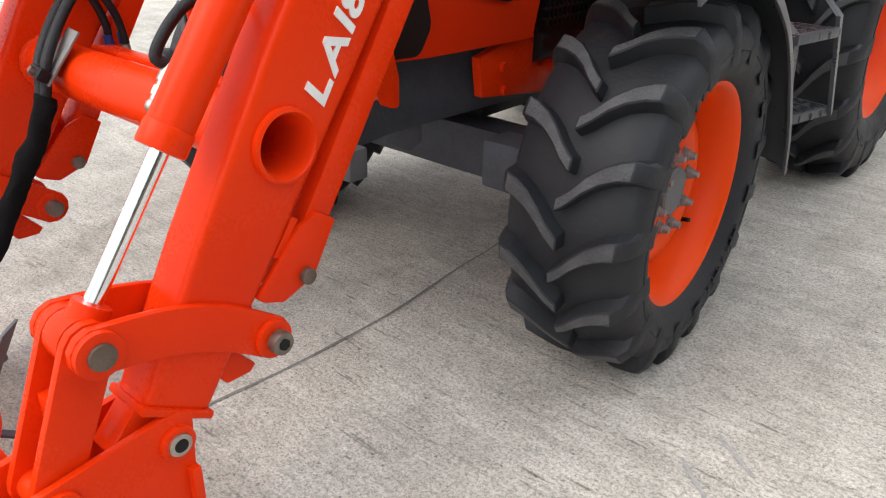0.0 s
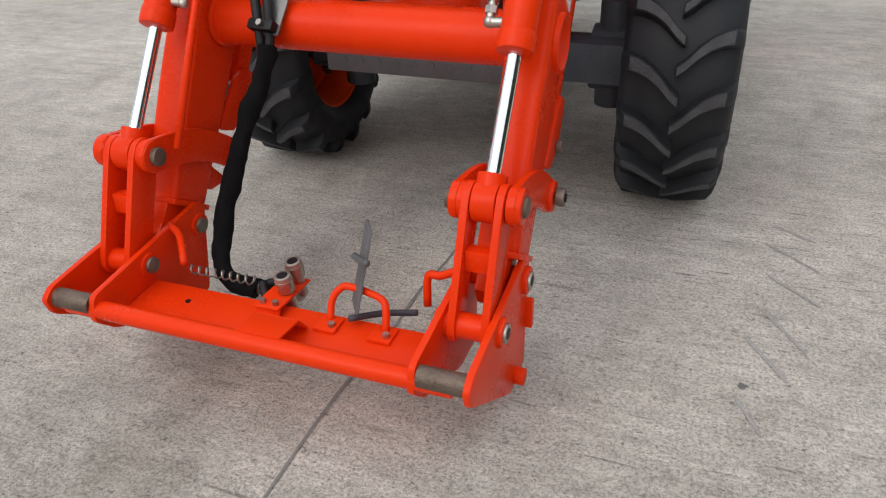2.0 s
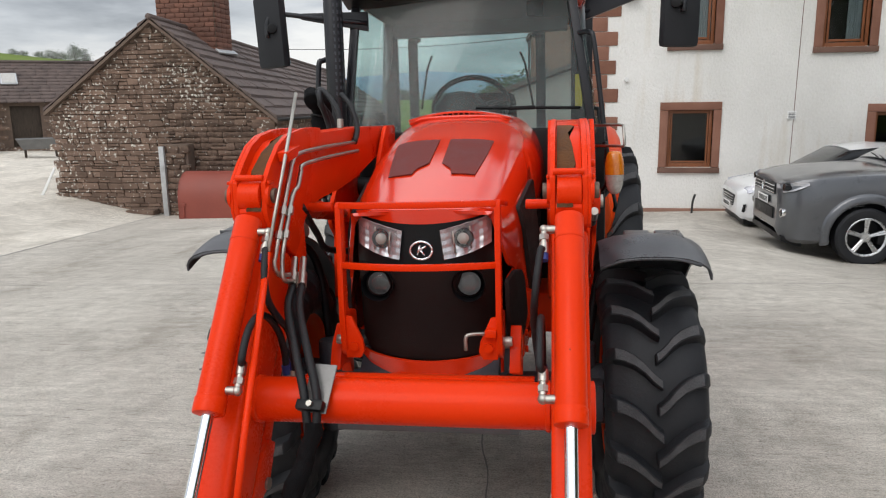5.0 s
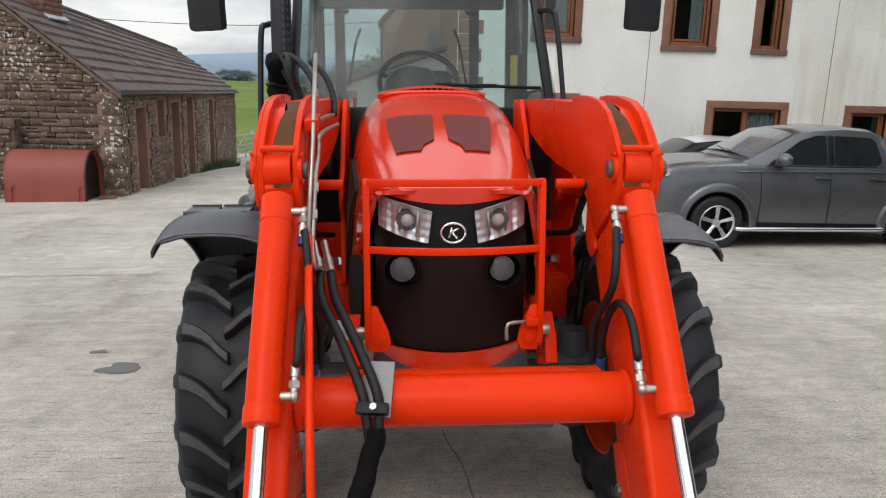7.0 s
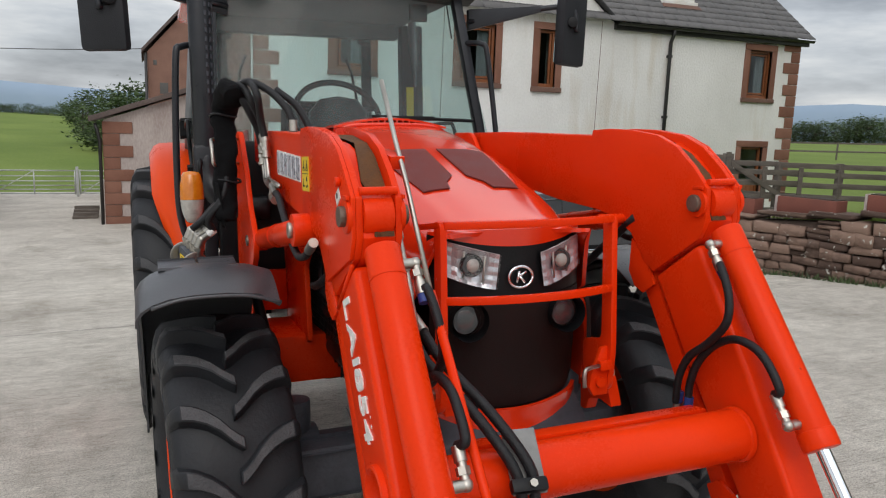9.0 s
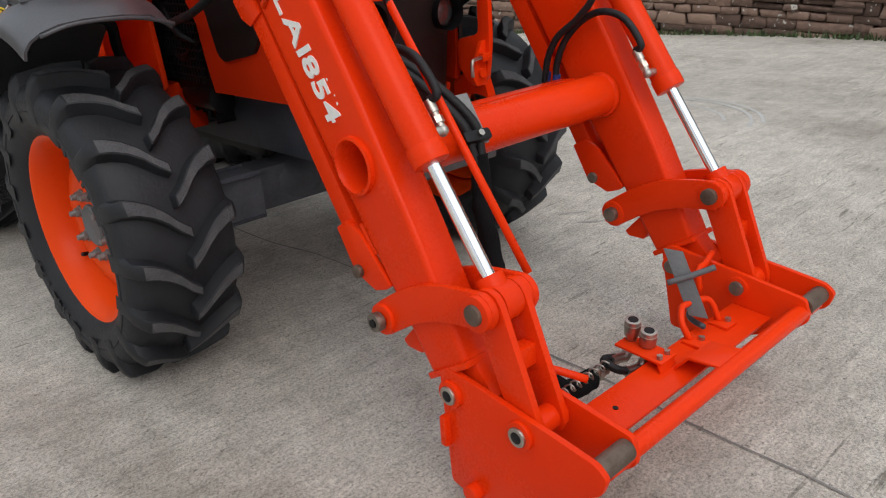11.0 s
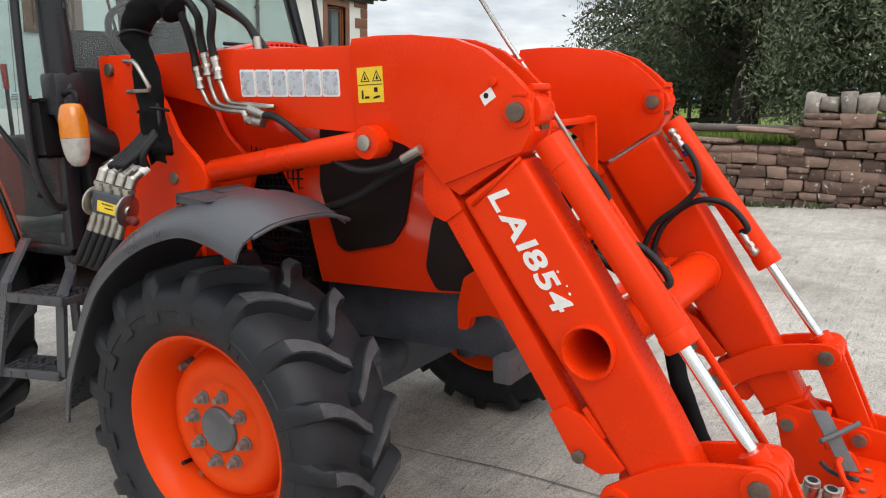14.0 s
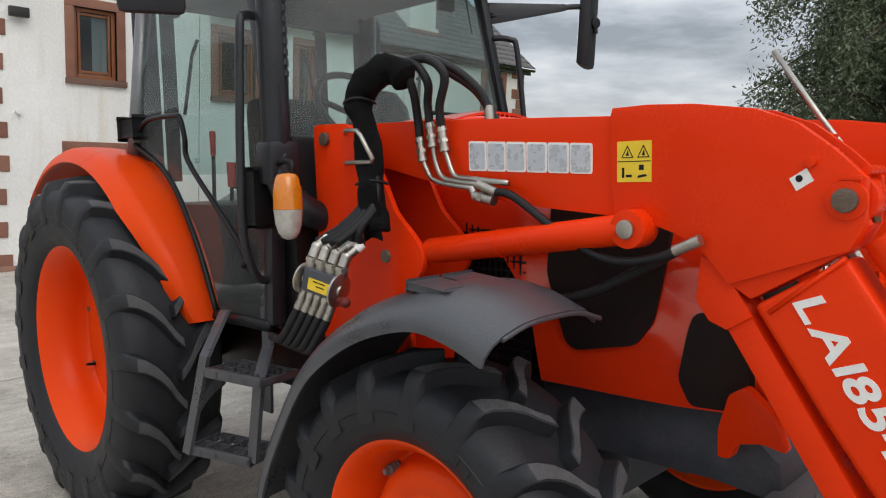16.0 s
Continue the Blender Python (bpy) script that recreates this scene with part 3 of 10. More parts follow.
ys = [-0.61, -0.59, -0.56, -0.52, -0.46, -0.38, -0.28, -0.15, 0.0, 0.15, 0.3, 0.45, 0.6, 0.70, 0.75]
bm = grid(B(), [[hood_point(y, math.pi * k / 28) for k in range(29)] for y in ys])
part("hood", thicken(bm, 0.012), ORANGE_BODY, tractor, "glossy orange hood", 50)
for s in (-1, 1):
    rows = []
    for y in (-0.52, -0.46, -0.38, -0.28, -0.15, 0.0, 0.12):
        w, zt = lerp(HOOD_W, y), lerp(HOOD_T, y) - 0.27
        low = 0.815
        edge = lambda z: lerp([(0.80, 0.030), (1.047, 0.064), (1.162, 0.158), (1.25, 0.222), (1.35, 0.25)], z) if y > 0.1 else min(y, 0.02)
        rows.append([(s * (w + 0.012 * math.sin(math.pi * k / 8)), edge(low + (zt - low) * k / 8), low + (zt - low) * k / 8) for k in range(9)])
    part("side_panel", thicken(grid(B(), rows), 0.012), ORANGE_BODY, tractor, "orange engine side panel", 50)
    # rear black mesh behind the panel
    rows = []
    for y in (0.10, 0.25, 0.45, 0.62):
        w, zt = lerp(HOOD_W, y) - 0.02, lerp(HOOD_T, y) - 0.26
        rows.append([(s * w, y - 0.10 * k / 6, 0.80 + (zt - 0.80) * k / 6) for k in range(7)])
    mesh_ob = part("side_grille", thicken(grid(B(), rows), 0.008), MESH_PANEL, tractor, "black perforated engine side grille")
    bm = B()
    for k in range(22):
        u = k / 21
        box(bm, s * 0.335, s * 0.348, 0.10 + 0.5 * u - 0.003, 0.10 + 0.5 * u + 0.003, 0.84, 1.22 + 0.12 * u, 0)
    for k in range(14):
        z = 0.86 + 0.03 * k
        box(bm, s * 0.336, s * 0.347, 0.08, 0.60, z - 0.003, z + 0.003, 0)
    part("wire_mesh", bm, BLACK, mesh_ob)

    def on_side(y, z, lift):
        w, zt = lerp(HOOD_W, y), lerp(HOOD_T, y) - 0.27
        if z > zt:
            up = min(0.98, ((z - zt) / 0.27) ** (1 / 0.75))
            return (s * (w * (1 - up * up) ** 0.275 + lift), y, z)
        k = max(0.0, min(1.0, (z - 0.815) / (zt - 0.815)))
        return (s * (w + 0.012 * math.sin(math.pi * k) + lift), y, z)

    def side_patch(name, outline, label, mat=MESH_PANEL, lift=0.014):
        bm = B()
        pts = rounded(outline, 0.018, 4)
        n_p = len(pts)
        cy, cz = sum(p[0] for p in pts) / n_p, sum(p[1] for p in pts) / n_p
        mid_v = bm.verts.new(on_side(cy, cz, lift))
        rings = [[bm.verts.new(on_side(cy + (y - cy) * f, cz + (z - cz) * f, lift)) for y, z in pts] for f in (0.25, 0.5, 0.75, 1.0)]
        rings.append([bm.verts.new(on_side(y, z, 0.0)) for y, z in pts])
        for i in range(n_p):
            j = (i + 1) % n_p
            bm.faces.new((mid_v, rings[0][i], rings[0][j]))
            for a, b in zip(rings, rings[1:]):
                bm.faces.new((a[i], b[i], b[j], a[j]))
        bmesh.ops.recalc_face_normals(bm, faces=bm.faces)
        return part(name, bm, mat, tractor, label)

    side_patch("vent_panel", [(-0.010, 1.352), (-0.005, 1.136), (-0.067, 0.944), (-0.10, 0.928), (-0.277, 0.964), (-0.325, 1.029), (-0.354, 1.183), (-0.360, 1.27)], "black mesh vent in the side panel")
    side_patch("nose_panel", [(-0.428, 1.064), (-0.417, 1.026), (-0.393, 0.894), (-0.42, 0.825), (-0.545, 0.825), (-0.552, 1.045), (-0.50, 1.07)], "black mesh panel beside the nose")
    # dull grip panels on the hood, with a cut inner corner
    bm = B()
    cells = []
    for i in range(15):
        y = -0.332 + 0.355 * i / 14
        x0 = lerp([(-0.332, 0.073), (-0.272, 0.060), (-0.238, 0.025), (0.03, 0.021)], y)
        x1 = lerp([(-0.332, 0.157), (-0.15, 0.180), (0.03, 0.196)], y)
        cells.append([hood_top(s * (x0 + (x1 - x0) * k / 8) - 0.012, y, 0.006) for k in range(9)])
    part("grip_panel", thicken(grid(bm, cells), 0.004), MARK_PANEL, tractor, "dull dark red panel on the hood")

# rear vent of the hood: a low opening with upright slats under a thin brow
bm = B()
for i in range(15):
    x = -0.195 + 0.0255 * i
    box(bm, x - 0.003, x + 0.003, 0.455, 0.56, 1.588, 1.634 - 0.5 * (x + 0.015) ** 2, 0.001)
pipe(bm, [(-0.245, 0.475, 1.590), (-0.15, 0.452, 1.612), (0.12, 0.452, 1.612), (0.215, 0.475, 1.590)], 0.008, 8)
vent_slats = part("hood_vent", bm, ORANGE_BODY, tractor, "raised orange vent with slats at the back of the hood")
bm = B()
rows = [[(x, y, 1.640 - 0.62 * (x + 0.015) ** 2 + dz) for x in [-0.25 + 0.47 * i / 16 for i in range(17)]] for y, dz in ((0.455, 0.0), (0.50, 0.006), (0.60, 0.004), (0.74, -0.004))]
part("vent_brow", thicken(grid(bm, rows), 0.008), ORANGE_BODY, vent_slats)
bm = B()
box(bm, -0.22, 0.19, 0.545, 0.555, 1.57, 1.622, 0)
part("vent_back", bm, BLACK, vent_slats)


# nose: brow, lamp band, grille, skirt
def nose(x, z, out=0.0):
    y0 = lerp([(0.74, -0.575), (0.81, -0.585), (1.12, -0.622), (1.29, -0.620)], z)
    return Vector((x, y0 + 1.35 * x * x + 6 * max(0, abs(x) - 0.19) ** 2 - out, z))


def nose_patch(x0, x1, low, high, out, nx=24, nz=8):
    return grid(B(), [[nose(x, low(x) + (high(x) - low(x)) * j / nz, out) for x in [x0 + (x1 - x0) * i / nx for i in range(nx + 1)]] for j in range(nz + 1)])


brow = lambda x: 1.262 + 0.26 * x * x - 0.02 * (1 - (x / 0.235) ** 2)
part("brow", thicken(nose_patch(-0.236, 0.236, brow, lambda x: 1.290 - 0.12 * x * x, 0.004), 0.01), ORANGE_BODY, tractor, "orange lip above the lamps", 60)
part("lamp_bezel", thicken(nose_patch(-0.236, 0.236, lambda x: 1.095 + 0.35 * x * x, brow, 0.0), 0.012), BLACK, tractor, "black lamp surround", 60)
part("front_grille", thicken(nose_patch(-0.232, 0.232, lambda x: 0.782 + 0.5 * x * x + 22 * max(0, abs(x) - 0.19) ** 2, lambda x: 1.095 + 0.35 * x * x, 0.006), 0.012), MESH_PANEL, tractor, "brown-black mesh front grille", 60)
part("skirt", thicken(nose_patch(-0.245, 0.250, lambda x: 0.712 + 0.1 * x * x, lambda x: 0.780 + 0.4 * x * x, 0.028), 0.012), ORANGE_BODY, tractor, "curved orange lip under the grille", 60)
for s in (-1, 1):
    shell = B()
    rows = []
    for j in range(9):
        v = j / 8
        row = []
        for i in range(13):
            u = i / 12
            x = 0.062 + (0.222 - 0.062) * u + 0.012 * (1 - v) * (1 - u)
            zl = 1.128 + 0.020 * u + 0.028 * u * u
            zh = 1.222 + 0.045 * u - 0.01 * (1 - u) * u
            row.append(nose(s * x, zl + (zh - zl) * v, 0.0))
        rows.append(row)
    bowl = grid(B(), [[p + Vector((0, 0.016 * math.sin(math.pi * i / 12) * math.sin(math.pi * j / 8) - 0.018 + 0.004 * (i % 3 == 0) + 0.002 * (j % 2), 0)) for i, p in enumerate(r)] for j, r in enumerate(rows)])
    lamp = part("headlight", thicken(bowl, 0.003), REFLECTOR, tractor, "chrome reflector headlight", 10)
    bulb = B()
    c = nose(s * 0.135, 1.195, 0.004)
    cyl(bulb, c, c + Vector((0, -0.014, 0)), 0.034, 22, 0.030)
    part("projector", bulb, DIM_REFLECTOR, lamp)
    bulb = B()
    ball(bulb, c + Vector((0, -0.014, 0)), 0.019, (1, 0.45, 1), 16)
    part("bulb", bulb, CLEAR_LENS, lamp)
    trim_b = B()
    for f in (0.30, 0.62):
        a, b = rows[1][int(12 * f)], rows[7][int(12 * f)]
        pipe(trim_b, [a + Vector((0, -0.016, 0)), b + Vector((0, -0.016, 0))], 0.003, 6)
    part("lamp_divider", trim_b, STEEL, lamp)
    part("lens", thicken(grid(shell, [[p + Vector((0, -0.024, 0)) for p in r] for r in rows]), 0.003), LENS_GLASS, lamp).visible_shadow = False
    # round lower lamps, deep in the grille
    c = nose(s * 0.150, 1.045, 0.006)
    c.y -= 0.006
    bm = B()
    t = lathe(B(), [(0.04, 0.054), (0.0, 0.052), (-0.004, 0.049), (-0.003, 0.046), (0.014, 0.040)], 28)
    t.transform(Matrix.Translation(c) @ pose(0, 0, 0, 0, 0, -90))
    part("lamp_ring", merge(bm, t), BLACK, tractor)
    bm = B()
    cyl(bm, c + Vector((0, 0.01, 0)), c + Vector((0, -0.006, 0)), 0.038, 24)
    lamp2 = part("work_lamp", bm, DIM_REFLECTOR, tractor, "round lamp in the grille")
    bm = B()
    ball(bm, c + Vector((0, -0.004, 0)), 0.037, (1, 0.32, 1), 18)
    part("lens", bm, LENS_GLASS, lamp2).visible_shadow = False
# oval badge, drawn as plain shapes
bm = B()
c = nose(0, 1.158, 0.008)
ring = [c + Vector((0.036 * math.cos(a), 0, 0.029 * math.sin(a))) for a in [2 * math.pi * k / 28 for k in range(29)]]
pipe(bm, ring, 0.0045, 8, smooth=False)
badge = part("badge", bm, CHROME, tractor, "oval chrome badge")
bm = B()
for a, b in (((-0.012, -0.014), (-0.004, 0.016)), ((-0.006, 0.002), (0.016, 0.014)), ((-0.004, 0.002), (0.012, -0.015))):
    pipe(bm, [c + Vector((a[0], -0.001, a[1])), c + Vector((b[0], -0.001, b[1]))], 0.0042, 6)
part("badge_shape", bm, CHROME, badge)

# front fenders: arched over the tyre, flat on top, with a turned-down outer lip and a beak at the front
FENDER_LINE = [(-0.338, 1.092), (-0.235, 1.128), (-0.115, 1.143), (0.030, 1.112), (0.165, 1.056), (0.305, 0.965), (0.395, 0.872), (0.470, 0.765), (0.535, 0.66), (0.585, 0.56), (0.615, 0.46)]
for s in (-1, 1):
    spine_f = spline([(0, y, z) for y, z in FENDER_LINE], 4)
    rows = []
    for j, p in enumerate(spine_f):
        d = spine_f[min(j + 1, len(spine_f) - 1)] - spine_f[max(j - 1, 0)]
        nrm = Vector((0, -d.z, d.y)).normalized()
        front = max(0.0, 1 - j / 5)
        row = []
        for x, lift in ((0.600, 0.004), (0.660, 0.024), (0.740, 0.034), (0.830, 0.034), (0.895, 0.026), (0.938, 0.010), (0.966, -0.010), (0.980, -0.034), (0.982, -0.058)):
            row.append(Vector((s * x - 0.02 * (s > 0), p.y, p.z - 0.033 * (s > 0))) + nrm * (lift - 0.02 * front * (x < 0.65)))
        rows.append(row)
    fen = part("front_fender", thicken(grid(B(), rows), 0.007), GREY_PLASTIC, tractor, "dark grey plastic front mudguard", 45)
    dx, dz = (-0.02, -0.033) if s > 0 else (0.0, 0.0)
    bm = B()
    pipe(bm, [(s * 0.60 + dx, -0.343, 1.085 + dz), (s * 0.70 + dx, -0.346, 1.112 + dz), (s * 0.85 + dx, -0.346, 1.114 + dz), (s * 0.940 + dx, -0.340, 1.092 + dz)], 0.006, 8)
    part("fender_lip", bm, GREY_PLASTIC, fen)
    for x0 in (0.700, 0.815):
        bm = B()
        box(bm, s * x0, s * (x0 + 0.095), -0.155, -0.03, -0.006, 0.012, 0.006, Matrix.Translation((dx, 0, 1.170 + dz)) @ pose(0, 0, 0, 5, 0, 0))
        part("fender_pad", bm, GREY_PLASTIC, fen)
    bm = B()
    pipe(bm, [(s * 0.55, FRONT_Y + 0.05, FENDER_Z + 0.12), (s * 0.60, FRONT_Y + 0.10, FENDER_Z + 0.42), (s * 0.66, FRONT_Y + 0.02, FENDER_Z + 0.545 + dz), (s * 0.9 + dx, FRONT_Y, FENDER_Z + 0.55 + dz)], 0.018, 8)
    part("fender_stay", bm, BLACK, fen)

# rear fenders
for s in (-1, 1):
    rows = []
    for j in range(27):
        v = j / 26
        a = radians(11 + 119 * v)
        row = []
        for i in range(10):
            u = i / 9
            reach = 0.11 + 0.15 * min(1.0, v / 0.30) ** 0.7
            x = 0.66 + reach * u
            r = 0.872 + 0.012 * math.sin(math.pi * u) - (0.055 if i == 9 else 0.014 if i == 8 else 0) - 0.05 * max(0, 0.12 - v) / 0.12 * u
            row.append((s * (0.655 + reach if i == 9 else x), REAR_FENDER_Y - r * math.cos(a), REAR_FENDER_Z - 0.02 + r * 0.97 * math.sin(a)))
        rows.append(row)
    part("rear_fender", thicken(grid(B(), rows), 0.01), ORANGE_RIM, tractor, "faded orange rear mudguard", 45)
    bm = B()
    rows = [[(s * (0.66 + 0.005 * k), REAR_FENDER_Y - (0.86 - 0.03 * k) * math.cos(radians(8 + 120 * j / 20)), REAR_FENDER_Z - 0.02 + (0.86 - 0.03 * k) * 0.97 * math.sin(radians(8 + 120 * j / 20))) for k in range(4)] for j in range(21)]
    part("fender_liner", thicken(grid(bm, rows), 0.01), BLACK, tractor)

# cab
for s in (-1, 1):
    X = lambda p: (s * p[0], p[1], p[2])
    bm = B()
    knee, top = ((0.668, 0.895, 1.56), (0.632, 1.07, 2.30)) if s < 0 else ((0.600, 0.945, 1.56), (0.495, 1.02, 2.28))
    for a, b, w0, w1 in (((knee[0] + 0.032, knee[1] - 0.01, 0.93), knee, 0.028, 0.028), (knee, top, 0.024, 0.022)):
        a, b = Vector(X(a)), Vector(X(b))
        prism(bm, [a + Vector((-w0, -w0, 0)), a + Vector((w0, -w0, 0)), a + Vector((w0 * 0.8, w0, 0)), a + Vector((-w0, w0, 0))], b - a, 0.012)
    part("front_pillar", bm, CAB_BLACK, tractor, "black cab pillar")
    bm = B()
    pipe(bm, [X((0.70, 1.98, 1.50)), X((0.70, 1.93, 1.62)), X((0.645, 1.86, 2.30))], 0.032, 10, smooth=False)
    part("rear_pillar", bm, PILLAR_GREY, tractor, "grey rear cab pillar")
    bm = B()
    pipe(bm, [X((0.715, 1.26, 0.92)), X((0.718, 1.40, 1.20)), X((0.715, 1.62, 1.45)), X((0.71, 1.97, 1.60))], 0.011, 8)
    pipe(bm, [X((0.715, 0.88, 0.925)), X((0.715, 1.26, 0.92))], 0.022, 8)
    part("door_seal", bm, BLACK, tractor)
    pts = [(0.715, 0.90, 0.94), (0.712, 1.24, 0.94), (0.715, 1.39, 1.21), (0.712, 1.60, 1.46), (0.705, 1.95, 1.60), (0.655, 1.87, 2.27), (0.640 if s < 0 else 0.52, 1.08, 2.27), (0.70 if s < 0 else 0.635, 0.92, 1.56)]
    bm = B()
    mid_v = bm.verts.new(X((0.69, 1.35, 1.75)))
    ring = [bm.verts.new(X(p)) for p in pts]
    for i in range(len(ring)):
        bm.faces.new((mid_v, ring[i], ring[(i + 1) % len(ring)]))
    pane = part("door_glass", bm, CAB_GLASS, tractor, "green tinted cab door glass")
    pane.visible_shadow = False
    bm = B()
    if s < 0:
        pipe(bm, [(-0.70, 0.92, 1.955), (-0.775, 0.87, 1.94), (-0.80, 0.855, 1.88), (-0.816, 0.862, 1.44), (-0.806, 0.875, 1.22), (-0.76, 0.885, 1.10), (-0.70, 0.89, 1.08)], 0.014, 10, per=5)
    else:
        pipe(bm, [X((0.615, 0.98, 2.03)), X((0.665, 0.91, 2.02)), X((0.688, 0.89, 1.96)), X((0.735, 0.885, 1.55)), X((0.762, 0.89, 1.32)), X((0.752, 0.905, 1.23)), X((0.70, 0.89, 1.19))], 0.013, 10, per=5)
    part("grab_rail", bm, CAB_BLACK, tractor, "black grab rail beside the door")
    bm = B()
    pipe(bm, [X((0.72, 1.86, 1.63)), X((0.73, 1.73, 1.672)), X((0.735, 1.48, 1.672)), X((0.735, 1.435, 1.655)), X((0.735, 1.405, 1.58)), X((0.73, 1.398, 1.495)), X((0.728, 1.20, 1.325)), X((0.728, 1.01, 1.165)), X((0.728, 1.03, 1.12))], 0.010, 8, per=5)
    part("door_handle_bar", bm, BLACK, tractor)
    bm = B()
    box(bm, s * 0.715, s * 0.76, 0.86, 0.93, 1.27, 1.45, 0.012)
    part("door_latch", bm, BLACK, tractor)
    bm = B()
    box(bm, s * 0.70, s * 0.738, 1.84, 2.0, 1.61, 1.69, 0.014)
    part("door_hinge", bm, BLACK, tractor)
    # indicator on a bracket
    def lens_shape(z0, z1, r0, r1, r2, upper):
        t = B()
        if upper:
            prof = [(z0, 0.004), (z0, r0), ((z0 + z1) / 2, r1), (z1 - 0.016, r2), (z1 - 0.004, r2 * 0.8), (z1, 0.012)]
        else:
            prof = [(z0, 0.012), (z0 + 0.006, r0 * 0.72), (z0 + 0.022, r0), ((z0 + z1) / 2, r1), (z1, r2), (z1, 0.004)]
        lathe(t, prof, 20)
        t.transform(Matrix.Translation(X((0.772, 0.665, 0.0))) @ Matrix.Diagonal((0.98, 1.0, 1, 1)) @ pose(0, 0, 0, 0, -90, 0))
        return t

    ind = part("indicator", lens_shape(1.328, 1.438, 0.046, 0.045, 0.037, True), AMBER, tractor, "amber and clear indicator lamp", 60)
    part("side_lamp", lens_shape(1.235, 1.327, 0.034, 0.041, 0.046, False), CLEAR_LENS, ind, "clear side lamp", 60)
    bm = B()
    pipe(bm, [X((0.72, 0.84, 1.46)), X((0.735, 0.70, 1.475)), X((0.735, 0.69, 1.40)), X((0.735, 0.69, 1.28)), X((0.70, 0.84, 1.22))], 0.009, 8)
    part("lamp_bracket", bm, BLACK, ind)
    # mirror
    bm = B()
    pipe(bm, [X((0.57, 1.02, 2.14)), X((0.78, 0.95, 2.16)), X((0.97, 0.89, 2.185)), X((1.045, 0.875, 2.18)), X((1.07, 0.87, 2.14)), X((1.07, 0.865, 2.07))], 0.013, 8, per=4)
    prism(bm, [X((0.57, 1.02, 2.10)), X((0.57, 1.02, 2.20)), X((0.90, 0.905, 2.19)), X((0.90, 0.905, 2.16))], (0, 0.03, 0), 0.004)
    arm = part("mirror_arm", bm, CAB_BLACK, tractor, "black mirror arm")
    bm = B()
    box(bm, -0.095, 0.095, -0.025, 0.03, -0.185, 0.185, 0.022)
    bm.transform(Matrix.Translation(X((1.06, 0.895, 2.10))) @ pose(0, 0, 0, 4, 0, s * 24))
    head = part("mirror_head", bm, CAB_TRIM, tractor, "tall black cab mirror")
    bm = B()
    cyl(bm, X((1.045, 0.872, 2.11)), X((1.03, 0.83, 2.11)), 0.025, 14, bev=0.006)
    part("mirror_clamp", bm, BLACK, head)
    bm = B()
    box(bm, -0.082, 0.082, 0.031, 0.034, -0.17, 0.17, 0)
    bm.transform(Matrix.Translation(X((1.06, 0.895, 2.10))) @ pose(0, 0, 0, 4, 0, s * 24))
    part("mirror_pane", bm, CHROME, head)
    # access ladder: two stringers and two open treads
    def bar(bm, pts, wide, thick):
        """A flat bar through the points, wide in y."""
        for a, b in zip(pts, pts[1:]):
            a, b = Vector(X(a)), Vector(X(b))
            prism(bm, [a + Vector((0, -wide / 2, 0)), a + Vector((0, wide / 2, 0)), b + Vector((0, wide / 2, 0)), b + Vector((0, -wide / 2, 0))], (s * thick, 0, 0), 0)

    bm = B()
    bar(bm, [(0.700, 0.93, 0.985), (0.715, 0.90, 0.86), (0.845, 0.745, 0.80), (0.850, 0.80, 0.515)], 0.050, 0.014)
    steps = part("access_step", bm, GREY_PLASTIC, tractor, "dark grey steel access ladder with two open treads")
    bm = B()
    bar(bm, [(0.760, 1.10, 0.965), (0.905, 0.98, 0.845), (0.940, 1.075, 0.500)], 0.050, 0.014)
    part("step_side", bm, GREY_PLASTIC, steps)
    for z, (fx, fy), (qx, qy) in ((0.520, (0.870, 0.800), (0.950, 1.070)), (0.800, (0.875, 0.700), (0.925, 0.965))):
        bm = B()
        f0, f1 = Vector((s * fx, fy, z)), Vector((s * qx, qy, z))
        along_t = (f1 - f0)
        inn = Vector((-along_t.y, along_t.x, 0)).normalized() * (1 if s < 0 else -1) * 0.15
        inn = -inn if inn.x * s > 0 else inn
        for q0, q1, hi in ((f0, f1, 0.022), (f0 + inn, f1 + inn, 0.014), (f0 + inn * 0.5, f1 + inn * 0.5, 0.010)):
            prism(bm, [q0 + Vector((0, 0, -0.022)), q1 + Vector((0, 0, -0.022)), q1 + Vector((0, 0, hi - 0.010)), q0 + Vector((0, 0, hi - 0.010))], inn.normalized() * 0.014, 0.002)
        for k in range(5):
            q = f0 + along_t * (k / 4)
            prism(bm, [q + Vector((0, 0, -0.020)), q + inn + Vector((0, 0, -0.020)), q + inn + Vector((0, 0, 0.004)), q + Vector((0, 0, 0.004))], along_t.normalized() * 0.012, 0.002)
        for k in range(18):
            q = f0 + along_t * ((k + 0.5) / 18) + inn * (0.22 if k % 2 else 0.72)
            cyl(bm, q + Vector((0, 0, -0.008)), q + Vector((0, 0, 0.008)), 0.008, 8)
        part("step_tread", bm, GREY_PLASTIC, steps)
    bm = B()
    prism(bm, [X((0.700, 0.90, 0.98)), X((0.700, 0.95, 0.985)), X((0.712, 0.95, 0.62)), X((0.712, 0.90, 0.62))], (s * 0.012, 0, 0), 0.002)
    for z in (0.955, 0.905):
        cyl(bm, X((0.708, 0.925, z)), X((0.722, 0.925, z)), 0.010, 10)
    part("step_bracket", bm, GREY_PLASTIC, tractor)
